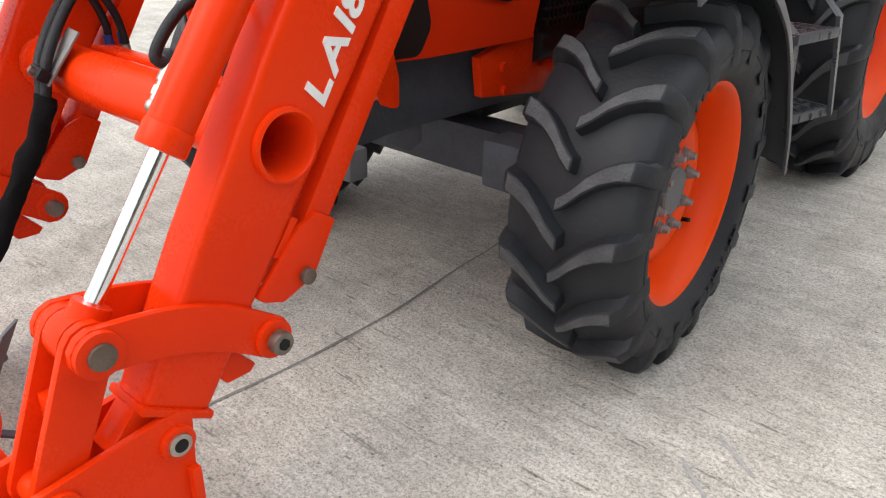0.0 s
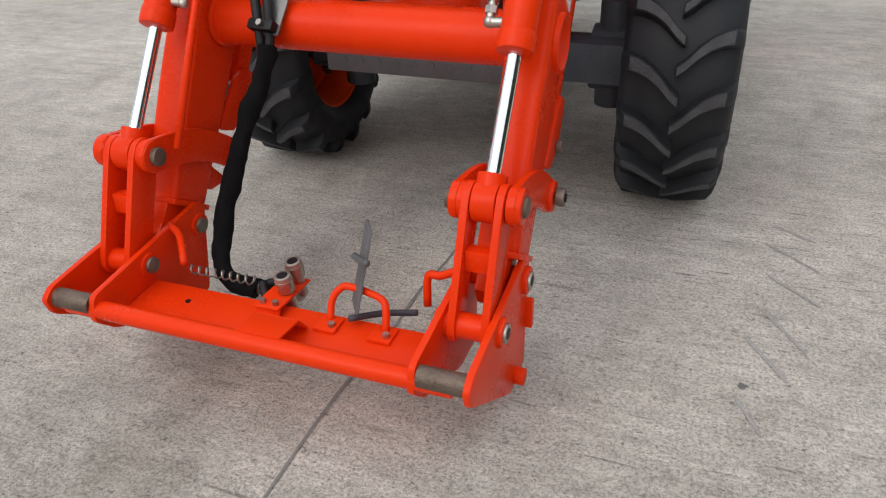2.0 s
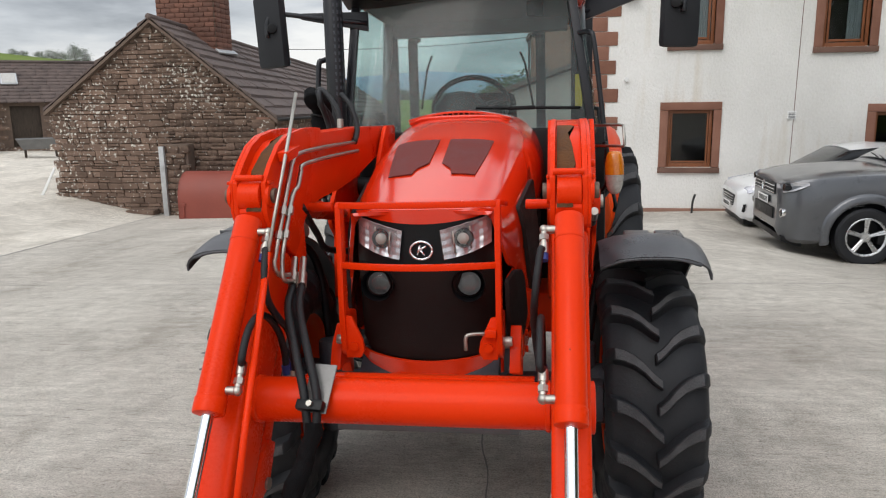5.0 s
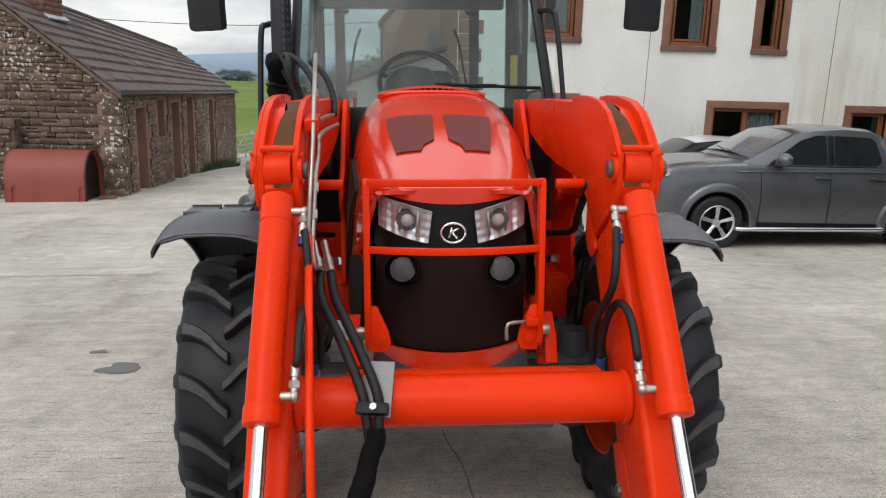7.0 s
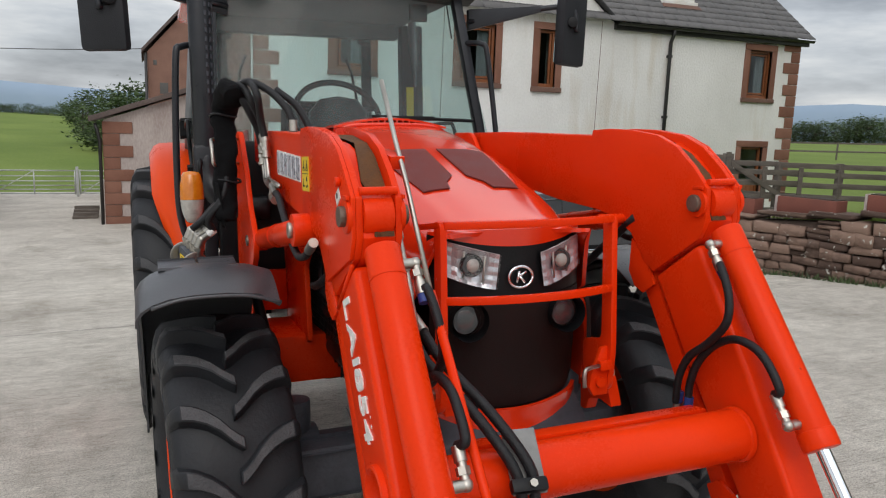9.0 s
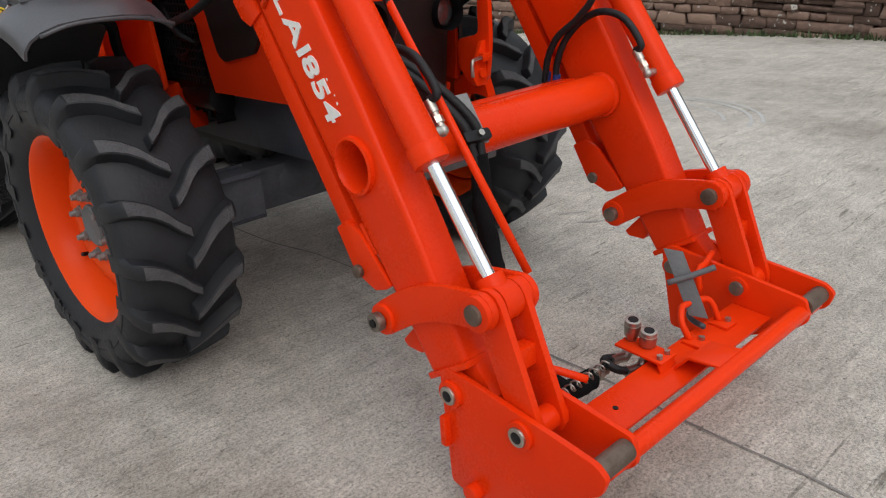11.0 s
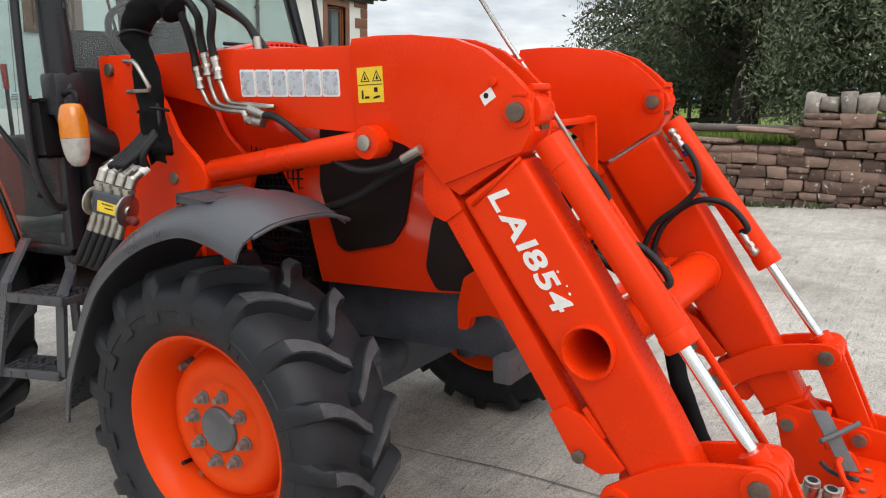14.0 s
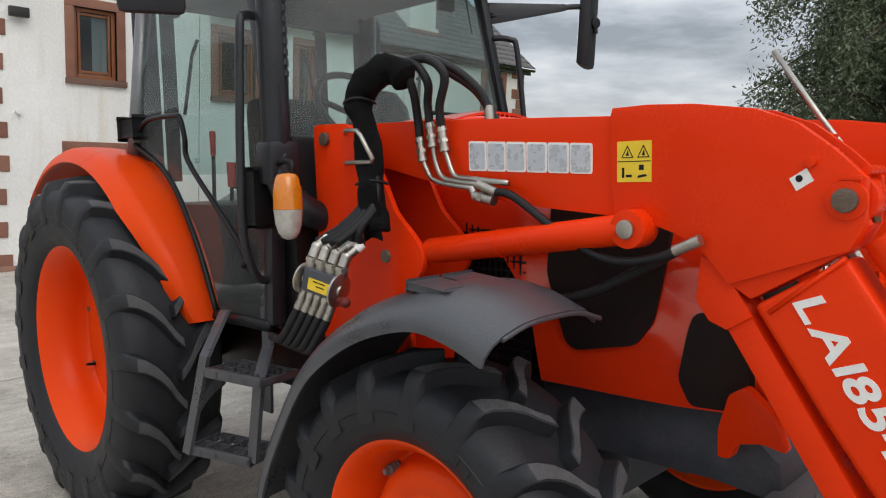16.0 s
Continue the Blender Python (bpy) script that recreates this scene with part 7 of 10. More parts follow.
CHIMNEY_BRICK = surface("weathered_red_brick", (0.13, 0.060, 0.042), (0.22, 0.105, 0.075), 0.9, 3, 45, 0.5, per_piece=0.5)
HUTCH_RED = surface("faded_red_oxide_sheet", (0.21, 0.045, 0.030), (0.29, 0.070, 0.048), 0.62, 1.6, 40, 0.15)
GALV = surface("galvanised_steel", (0.40, 0.41, 0.42), (0.58, 0.59, 0.60), 0.5, 10, 80, 0.1, metal=0.6)
WEATHERED_WOOD = surface("weathered_fence_wood", (0.080, 0.066, 0.055), (0.175, 0.150, 0.128), 0.9, 4, 60, 0.5, stretch=(1, 1, 3))
# Opaque pane; the pale reflection on the windscreen is painted as base colour.
CAR_SCREEN = surface("car_screen_painted_reflection", (0.10, 0.11, 0.115), (0.22, 0.23, 0.235), 0.06, 2.2, 14, 0.0, rough_var=0.02, coat=1.0)
CAR_GREY = surface("dark_grey_metallic", (0.088, 0.093, 0.104), (0.112, 0.118, 0.130), 0.30, 3, 300, 0.02, metal=0.5, coat=0.9, rough_var=0.04)
CAR_WHITE = surface("white_car_paint", (0.74, 0.75, 0.76), (0.80, 0.81, 0.82), 0.3, 3, 200, 0.0, coat=0.8, rough_var=0.05)
CAR_GLASS = surface("dark_car_glass", (0.010, 0.012, 0.014), (0.020, 0.022, 0.024), 0.05, 3, 20, 0.0, rough_var=0.02)
ALLOY = surface("silver_alloy", (0.50, 0.51, 0.52), (0.66, 0.67, 0.68), 0.28, 12, 90, 0.05, metal=0.8)
PLATE_WHITE = surface("white_number_plate", (0.70, 0.70, 0.69), (0.80, 0.80, 0.79), 0.4, 20, 90, 0.05)
GREEN_PAINT = surface("green_machine_paint", (0.012, 0.075, 0.022), (0.020, 0.105, 0.034), 0.35, 3, 90, 0.05, coat=0.3)
YELLOW_PAINT = surface("yellow_wheel_paint", (0.62, 0.42, 0.015), (0.74, 0.52, 0.02), 0.4, 4, 90, 0.05)
DARK_RED_PAINT = surface("dark_red_door_paint", (0.055, 0.012, 0.010), (0.085, 0.020, 0.016), 0.6, 3, 60, 0.2)
PLANTER = surface("brick_red_planter", (0.15, 0.048, 0.034), (0.22, 0.078, 0.056), 0.85, 5, 60, 0.4)
OLD_RENDER = surface("stained_white_render", (0.30, 0.235, 0.215), (0.56, 0.51, 0.48), 0.9, 0.9, 22, 0.5, stretch=(1.4, 1.4, 0.5))
BARK = surface("grey_brown_bark", (0.040, 0.030, 0.023), (0.095, 0.074, 0.058), 0.95, 6, 40, 1.0, stretch=(3, 3, 0.6), depth=0.03)
CONIFER_LEAF = leaf_mat("grey_green_sprays", (0.060, 0.080, 0.045), (0.180, 0.210, 0.128))
COPING_STONE = lichen_stone("grey_coping_stone", (0.21, 0.18, 0.155), (0.44, 0.39, 0.34), 0.6, 0.4)
TREE_LEAF = leaf_mat("dull_green_leaves", (0.030, 0.055, 0.020), (0.085, 0.125, 0.045))
# Aerial haze is painted in: the far hills get its pale blue as base colour.
FAR_HAZE_BLUE = surface("haze_blue_hills", (0.27, 0.35, 0.46), (0.32, 0.40, 0.51), 1.0, 0.004, 0.05, 0.0, spec=0.0)

rng = random.Random(7)


def smooth(a, b, v):
    u = max(0.0, min(1.0, (v - a) / (b - a)))
    return u * u * (3 - 2 * u)


# ---- ground ----
WALL_LINE = [(-12.0, 7.7), (-5.0, 7.5), (-0.15, 7.37), (1.7, 7.22), (3.6, 6.66), (4.4, 6.42), (5.5, 5.92), (5.9, 5.80)]
TERRACE = [(-20.0, 1.15), (-6.0, 1.05), (0.0, 0.80), (2.0, 0.66), (4.6, 0.42), (5.9, 0.25), (8.0, -0.25), (11.0, -0.62)]
LAND = [
    (-180, [(30, 1.0), (300, 1.0), (900, 0)]), (-100, [(30, 0.3), (300, 5.0), (900, 0)]), (-60, [(40, -0.5), (150, 11.0), (300, 9.0), (900, 0)]),
    (-42, [(44, -0.5), (150, 10.4), (300, 7.0), (900, -2)]), (-34, [(44, -0.8), (150, 8.5), (300, 4.0), (900, -3)]), (-24, [(40, -1.5), (115, 2.0), (300, 0.0), (900, -4)]),
    (-13, [(36, -2.1), (112, 0.95), (150, -0.8), (900, -4)]), (-2, [(36, -2.1), (112, 0.5), (150, -1.0), (900, -4)]), (15, [(36, -1.6), (112, 0.3), (900, -4)]),
    (40, [(20, -0.1), (80, 0.25), (250, -0.75), (900, -6)]), (90, [(20, 0.95), (80, 0.6), (250, -0.7), (900, -6)]), (180, [(30, 1.0), (300, 1.0), (900, 0)]),
]


def land(x, y):
    """Height of the ground at a place."""
    z = 0.0232 * x - 0.0597 * y
    z -= 0.33 * smooth(2.6, 4.6, x) * smooth(4.4, 7.2, y) * (1 - smooth(9.0, 12.0, y))
    left = smooth(-8.6, -12.0, x)
    z = z * (1 - left) + left * -0.55
    if y < 13 and x > lerp(WALL_LINE, y) + 0.34 and y < 5.95:
        z = lerp(TERRACE, y)
    elif y >= 5.95 and x > 8.9:
        k = smooth(8.9, 9.3, x) * (1 - smooth(10.5, 12.5, y))
        z = z * (1 - k) + k * lerp(TERRACE, y)
    if y > 11.0:
        z = max(z, -2.3)
    if y < -6:
        z = z * (1 - smooth(-6, -30, y)) + smooth(-6, -30, y) * 1.0
    r = math.hypot(x, y)
    if r > 24:
        az = math.degrees(math.atan2(x, y))
        for (a, ta), (b, tb) in zip(LAND, LAND[1:]):
            if a <= az <= b:
                u = smooth(a, b, az)
                far = lerp(ta, r) * (1 - u) + lerp(tb, r) * u
                break
        w = smooth(24, 36, r)
        z = z * (1 - w) + far * w
        if r > 60:
            z += 0.35 * noise.noise(Vector((x * 0.03, y * 0.03, 0))) * smooth(60, 120, r)
    return z


def is_grass(x, y):
    if math.hypot(x, y) > 44 or y > 34.5:
        return True
    if y < 6.2:
        return x > lerp(WALL_LINE, y) + 0.2
    return x > 9.2 and y < 40


def steps(*spans):
    out = []
    for a, b, n in spans:
        out += [a + (b - a) * i / n for i in range(n)]
    return [*out, spans[-1][1]]


xs = steps((-900, -200, 12), (-200, -60, 18), (-60, -14, 20), (-14, 5.4, 34), (5.4, 9.6, 38), (9.6, 20, 12), (20, 60, 12), (60, 200, 14), (200, 900, 12))
ys = steps((-900, -100, 8), (-100, -12, 10), (-12, 5.4, 40), (5.4, 6.4, 8), (6.4, 14, 20), (14, 36, 22), (36, 60, 14), (60, 200, 36), (200, 900, 16))
verts = [(x, y, land(x, y)) for y in ys for x in xs]
nx = len(xs)
faces = [(j * nx + i, j * nx + i + 1, (j + 1) * nx + i + 1, (j + 1) * nx + i) for j in range(len(ys) - 1) for i in range(nx - 1)]
me = bpy.data.meshes.new("ground")
me.from_pydata(verts, [], faces)
me.materials.append(CONCRETE)
me.materials.append(GRASS)
for poly in me.polygons:
    c = poly.center
    poly.material_index = int(is_grass(c.x, c.y))
    poly.use_smooth = not (5.3 < c.x < 9.7 and c.y < 13)
ground = new("ground", me)
tagged(ground, "brushed grey concrete farmyard running out into green pasture", "ground", kind="structure")


def ground_strip(name, pts, width, material, label, category, lift=0.004, wob=0.0):
    """A thin strip that lies on the ground along a line."""
    line = spline(pts, 14)
    bm = B()
    rows = []
    for i, p in enumerate(line):
        d = line[min(i + 1, len(line) - 1)] - line[max(i - 1, 0)]
        nrm = Vector((-d.y, d.x, 0)).normalized()
        k = wob * noise.noise(Vector((p.x * 3, p.y * 3, 1.7)))
        w = width * (0.7 + 0.6 * rng.random()) / 2
        rows.append([Vector((*(p + nrm * (k + s * w)).xy, 0)) for s in (-1, 1)])
    for r in rows:
        for q in r:
            q.z = land(q.x, q.y) + lift
    grid(bm, rows)
    return solid(name, bm, material, label, category, kind="structure")


ground_strip("slab_joint", [(0.06, -6, 0), (0.10, -1.85, 0), (0.16, -0.5, 0), (0.02, 0.95, 0), (0.09, 1.8, 0)], 0.008, JOINT, "dark cracked joint between the concrete slabs", "slab joint", wob=0.03)
ground_strip("slab_joint", [(-6.1, -5.0, 0), (-7.7, 6.0, 0), (-8.98, 13.9, 0)], 0.03, JOINT, "dark straight joint along the newer pale slab", "slab joint")
ground_strip("slab_joint", [(-6.0, 4.6, 0), (0.1, 4.75, 0), (5.6, 4.9, 0)], 0.012, JOINT, "thin dark joint across the yard slabs", "slab joint", wob=0.02)
for cx, cy, rr, a0, a1 in ((3.0, 0.45, 0.72, -75, 45), (3.0, 0.45, 0.80, -65, 40), (2.95, 0.5, 0.60, -60, 30)):
    ground_strip("tyre_scuff", [(cx + rr * math.cos(radians(a0 + (a1 - a0) * k / 8)), cy + rr * 0.9 * math.sin(radians(a0 + (a1 - a0) * k / 8)), 0) for k in range(9)], 0.025, PALE_SCUFF, "faint pale curved tyre scuff on the concrete", "tyre mark", 0.003, 0.01)

for (xa, ya), (xb, yb) in (((1.16, -0.25), (1.28, -0.33)), ((1.12, -0.38), (1.28, -0.53)), ((1.13, -0.59), (1.27, -0.73)), ((1.11, -0.79), (1.22, -0.97)), ((1.07, -0.95), (1.17, -1.11)), ((1.04, -1.2), (1.10, -1.32))):
    ground_strip("tyre_print", [(xa, ya, 0), ((xa + xb) / 2, (ya + yb) / 2, 0), (xb, yb, 0)], 0.010, TYRE_PRINT, "faint grey tyre lug print on the concrete", "tyre mark", 0.003, 0.008)

def blot(cx, cy, rx, ry, seed, label):
    bm = B()
    mid_v = bm.verts.new((cx, cy, land(cx, cy) + 0.004))
    ring = []
    for k in range(28):
        a = 2 * math.pi * k / 28
        q = 0.75 + 0.5 * noise.noise(Vector((math.cos(a) * 1.3, math.sin(a) * 1.3, seed)))
        x, y = cx + rx * q * math.cos(a), cy + ry * q * math.sin(a)
        ring.append(bm.verts.new((x, y, land(x, y) + 0.004)))
    for k in range(28):
        bm.faces.new((mid_v, ring[k], ring[(k + 1) % 28]))
    solid("ground_stain", bm, DARK_STAIN, label, "stain", kind="structure")


blot(-1.87, 1.7, 0.17, 0.15, 1.0, "small dark oil stain on the concrete")
blot(1.06, -1.16, 0.016, 0.014, 2.0, "tiny black tar spot on the concrete")
blot(-2.15, 2.05, 0.07, 0.05, 4.0, "small dark oil stain on the concrete")


# ---- stone building helpers ----
def stone_variant(seed, rough=0.16):
    """A unit stone, face towards -y, corners uneven and edges worn."""
    r = random.Random(seed)
    bm = B()
    bmesh.ops.create_cube(bm, size=1)
    for v in bm.verts:
        v.co += Vector(((r.random() - 0.5) * rough, (r.random() - 0.5) * rough * 0.3, (r.random() - 0.5) * rough * 1.5))
    bmesh.ops.bevel(bm, geom=bm.edges[:], offset=0.055, segments=1, affect="EDGES", clamp_overlap=True)
    for v in bm.verts:
        if v.co.y < 0:
            v.co.y += 0.10 * noise.noise(v.co * 2.1 + Vector((seed, 0, 0)))
    return bm


def stone_meshes(material, seeds, rough=0.16):
    return [finish("stone", stone_variant(s, rough), material, 60) for s in seeds]


def courses(length, low, high, course, stone, seed, gap=0.014):
    """Stones (u, v, width, height) in uneven courses, u along the wall, v upwards, between low(u) and high(u)."""
    r = random.Random(seed)
    out = []
    v = min(low(length * k / 20) for k in range(21))
    top = max(high(length * k / 60) for k in range(61))
    while v < top:
        h = r.uniform(*course)
        u = -r.random() * 0.2
        while u < length:
            w = r.uniform(*stone)
            c = u + w / 2
            if 0 <= c <= length and low(c) - 0.05 < v + h / 2 and v + h * 0.6 < high(c):
                hh = min(h, high(c) - v)
                if r.random() < 0.16 and h > 0.12:
                    out.append((c, v + hh * 0.27, w - gap, hh * 0.5 - gap))
                    out.append((c, v + hh * 0.77, w - gap, hh * 0.46 - gap))
                else:
                    out.append((c, v + hh / 2, w - gap, hh - gap))
            u += w
        v += h
    return out


def place_stone(me, parent, p, along_dir, w, h, d, r):
    ob = part("stone", me, None, parent)
    side = Vector((-along_dir.y, along_dir.x, 0))
    rot = Matrix((along_dir, side, Vector((0, 0, 1)))).transposed()
    tilt = pose(0, 0, 0, r.uniform(-2, 2), r.uniform(-2.2, 2.2), r.uniform(-2.5, 2.5)).to_3x3()
    m = (rot @ tilt).to_4x4()
    m.translation = p
    ob.matrix_basis = m @ Matrix.Diagonal((w, d, h, 1))
    return ob


def joined_stones(name, items, material, parent, seed):
    """Stones that stand too far off to tell apart, in one mesh."""
    r = random.Random(seed)
    vs, fs = [], []
    base = [stone_variant(900 + k) for k in range(6)]
    shapes = []
    for b in base:
        b.verts.ensure_lookup_table()
        b.verts.index_update()
        shapes.append(([v.co.copy() for v in b.verts], [[v.index for v in f.verts] for f in b.faces]))
        b.free()
    for p, d, w, h, dep in items:
        sv, sf = shapes[r.randrange(6)]
        side = Vector((-d.y, d.x, 0))
        o = len(vs)
        vs += [p + d * (q.x * w) + side * (q.y * dep) + Vector((0, 0, q.z * h)) for q in sv]
        fs += [[o + i for i in f] for f in sf]
    me = bpy.data.meshes.new(name)
    me.from_pydata(vs, [], fs)
    me.materials.append(material)
    ob = part(name, me, material, parent)
    return tagged(ob, "", kind="stuff")


# ---- house ----
def holed_wall(bm, x0, x1, z0, z1, holes, y, thick):
    """A wall in the x-z plane with openings right through it."""
    gx = sorted({x0, x1, *[h[0] for h in holes], *[h[1] for h in holes]})
    gz = sorted({z0, z1, *[h[2] for h in holes], *[h[3] for h in holes]})
    t = B()
    vs = {(i, k): t.verts.new((x, y, z)) for i, x in enumerate(gx) for k, z in enumerate(gz)}
    for i in range(len(gx) - 1):
        for k in range(len(gz) - 1):
            cx, cz = (gx[i] + gx[i + 1]) / 2, (gz[k] + gz[k + 1]) / 2
            if not any(h[0] < cx < h[1] and h[2] < cz < h[3] for h in holes):
                t.faces.new((vs[i, k], vs[i + 1, k], vs[i + 1, k + 1], vs[i, k + 1]))
    for v in [v for v in t.verts if not v.link_faces]:
        t.verts.remove(v)
    got = bmesh.ops.extrude_face_region(t, geom=t.faces[:])
    bmesh.ops.translate(t, verts=[g for g in got["geom"] if isinstance(g, bmesh.types.BMVert)], vec=(0, thick, 0))
    bmesh.ops.recalc_face_normals(t, faces=t.faces)
    return merge(bm, t)


HY = 12.5
OPENINGS = [  # outer edges of the stone surrounds: x0, x1, z0, z1, kind, curtain
    (2.42, 3.43, 2.45, 3.90, "sash", True), (2.33, 3.49, 0.09, 1.47, "single", False), (5.07, 6.19, 2.35, 3.82, "sash", True),
    (6.94, 7.67, 2.33, 3.82, "narrow", False), (6.13, 7.87, -0.66, 1.40, "french", True), (9.08, 10.15, 0.0, 1.37, "single", False),
    (12.83, 13.85, 2.35, 3.77, "sash", True), (12.84, 13.85, -0.62, 1.40, "door", False),
]
house = thing("house", "white roughcast farmhouse with red sandstone window surrounds and slate roof", "house")
JW = 0.15
bm = B()
holed_wall(bm, 1.0, 14.6, -1.1, 3.98, [(a + JW, b - JW, c + (0.11 if k != "door" and k != "french" else 0), d - JW) for a, b, c, d, k, q in OPENINGS], HY, 0.45)
plate_gable = [(1.0, HY, 3.98), (8.93, HY, 3.98), (4.96, HY, 7.12)]
prism(bm, plate_gable, (0, 0.45, 0), 0)
front = part("wall", bm, ROUGHCAST, house, "white roughcast front wall")
bm = B()
box(bm, 14.15, 14.598, HY + 0.45, 20.0, -1.1, 3.98, 0)
box(bm, 1.3, 14.15, 19.6, 20.0, -1.1, 3.98, 0)
part("wall", bm, ROUGHCAST, house)
bm = B()
box(bm, 1.002, 1.4, HY + 0.45, 20.0, -1.1, 3.98, 0)
part("wall", bm, SANDSTONE, house, "red sandstone side wall")
# Floors and partition behind the windows, coloured dark for the rooms' shade.
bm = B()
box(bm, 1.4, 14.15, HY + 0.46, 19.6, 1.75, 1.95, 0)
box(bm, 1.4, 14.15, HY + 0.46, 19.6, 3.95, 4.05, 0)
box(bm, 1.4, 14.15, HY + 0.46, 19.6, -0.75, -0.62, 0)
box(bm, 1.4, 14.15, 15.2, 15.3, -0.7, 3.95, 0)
part("room_partition", bm, UNLIT_ROOM, house)


def slates(bm, origin, along_v, up_v, length, rise, course, width, thick, seed, lift=0.0):
    """Overlapping slates on a slope; every course laps over the one below."""
    r = random.Random(seed)
    a, u = Vector(along_v).normalized(), Vector(up_v).normalized()
    nrm = a.cross(u).normalized()
    if nrm.z < 0:
        nrm = -nrm
    k, v = 0, 0.0
    while v < rise:
        s = -r.random() * width
        while s < length:
            w = width * r.uniform(0.75, 1.25)
            s0, s1 = max(0, s), min(length, s + w - 0.006)
            if s1 - s0 > 0.03:
                j = r.uniform(-0.006, 0.006)
                t = thick * r.uniform(0.8, 1.2)
                o = Vector(origin)
                q = [o + a * s0 + u * (v + j), o + a * s1 + u * (v + j), o + a * s1 + u * min(rise, v + course * 1.05), o + a * s0 + u * min(rise, v + course * 1.05)]
                lo = [q[0] - nrm * 0.004, q[1] - nrm * 0.004]
                hi = [q[0] + nrm * t, q[1] + nrm * t, q[2] + nrm * 0.002, q[3] + nrm * 0.002]
                vv = [bm.verts.new(p) for p in (*lo, *hi)]
                bm.faces.new((vv[2], vv[3], vv[4], vv[5]))
                bm.faces.new((vv[0], vv[1], vv[3], vv[2]))
                bm.faces.new((vv[0], vv[2], vv[5]))
                bm.faces.new((vv[1], vv[4], vv[3]))
            s += w
        v += course
        k += 1
    return bm


# main roof, gable roof, verge and gutter
bm = B()
slates(bm, (5.0, HY - 0.22, 3.97), (1, 0, 0), (0, 0.78, 0.625), 9.85, 4.9, 0.26, 0.36, 0.016, 3)
main_roof = part("roof", bm, SLATE, house, "grey slate roof above the front wall")
bm = B()
prism(bm, [(14.6, HY + 0.05, 3.96), (14.6, HY + 7.4, 3.96), (14.6, HY + 3.65, 7.0)], (-9.6, 0, 0), 0)
part("roof_core", bm, SLATE, house)
bm = B()
for s, x in ((1, 9.05), (-1, 0.85)):
    slates(bm, (x, HY - 0.06 if s > 0 else HY + 7.5, 3.92), (0, s, 0), (-s * 0.785, 0, 0.62), 7.5, 5.0, 0.26, 0.36, 0.016, 4)
part("roof", bm, SLATE, house)
bm = B()
for xa, xb in ((9.08, 4.96), (0.82, 4.96)):
    d = Vector((xb - xa, 0, 7.2 - 3.93))
    prism(bm, [(xa, HY - 0.07, 3.88), (xa, HY - 0.07, 4.0), (xb, HY - 0.07, 7.27), (xb, HY - 0.07, 7.15)], (0, 0.09, 0), 0.004)
part("verge_board", bm, BLACK_PIPE, house, "dark verge board")
bm = B()
rows = []
for x in (8.98, 14.85):
    rows.append([(x, HY - 0.17 - 0.06 * math.cos(t), 3.94 - 0.06 * math.sin(t)) for t in [math.pi * k / 8 for k in range(9)]])
grid(bm, rows)
thicken(bm, 0.006)
box(bm, 8.98, 14.8, HY - 0.10, HY - 0.004, 3.80, 3.96, 0.004)
part("gutter", bm, BLACK_PIPE, house, "dark gutter and fascia")
bm = B()
pipe(bm, [(10.54, HY - 0.16, 3.90), (10.54, HY - 0.15, 3.78), (10.54, HY - 0.06, 3.62), (10.54, HY - 0.06, 3.3), (10.54, HY - 0.06, -0.68)], 0.042, 10, smooth=False)
for z in (3.3, 1.9, 0.6):
    box(bm, 10.48, 10.60, HY - 0.085, HY - 0.004, z - 0.03, z + 0.03, 0.006)
part("drainpipe", bm, BLACK_PIPE, house, "black cast downpipe")
bm = B()
box(bm, 10.72, 11.62, HY + 0.55, HY + 1.25, 4.0, 6.6, 0.02)
box(bm, 10.66, 11.68, HY + 0.49, HY + 1.31, 4.55, 4.68, 0.015)
part("chimney", bm, ROUGHCAST, house, "white rendered chimney")
bm = B()
prism(bm, [(10.6, HY + 0.40, 4.50), (11.74, HY + 0.40, 4.50), (11.62, HY + 0.60, 4.72), (10.72, HY + 0.60, 4.72)], (0, 0.1, -0.02), 0.005)
part("flashing", bm, SILL_STONE, house)
# fine seams in the render, vent, wall lamp
for x in (4.80, 8.62):
    bm = B()
    pipe(bm, [(x, HY - 0.001, -0.68), (x + 0.02, HY - 0.001, 1.4), (x + 0.05, HY - 0.001, 3.95)], 0.006, 6)
    part("render_seam", bm, SILL_STONE, house)
bm = B()
box(bm, 4.70, 4.86, HY - 0.018, HY + 0.01, 1.12, 1.28, 0.004)
vent = part("vent", bm, PLATE_WHITE, house, "small white plastic wall vent")
bm = B()
for k in range(4):
    box(bm, 4.72, 4.84, HY - 0.022, HY - 0.016, 1.145 + 0.03 * k, 1.157 + 0.03 * k, 0)
part("vent_louvre", bm, CAST, vent)
bm = B()
cyl(bm, (1.66, HY, 1.92), (1.66, HY - 0.08, 1.92), 0.045, 14, bev=0.01)
part("wall_lamp", bm, PLATE_WHITE, house, "small round white wall lamp")
bm = B()
box(bm, 1.55, 1.85, HY - 0.16, HY - 0.06, 3.42, 3.58, 0.02)
box(bm, 1.66, 1.74, HY - 0.08, HY, 3.45, 3.53, 0.006)
part("flood_lamp", bm, BLACK_PIPE, house, "black flood lamp on the wall")
# quoins
quoin_me = []
for wide in (0.50, 0.30):
    bm = B()
    box(bm, 0, wide, -0.022, 0.10, 0.008, 0.268, 0.012)
    quoin_me.append(finish("quoin", bm, SANDSTONE))
z, k = -0.70, 0
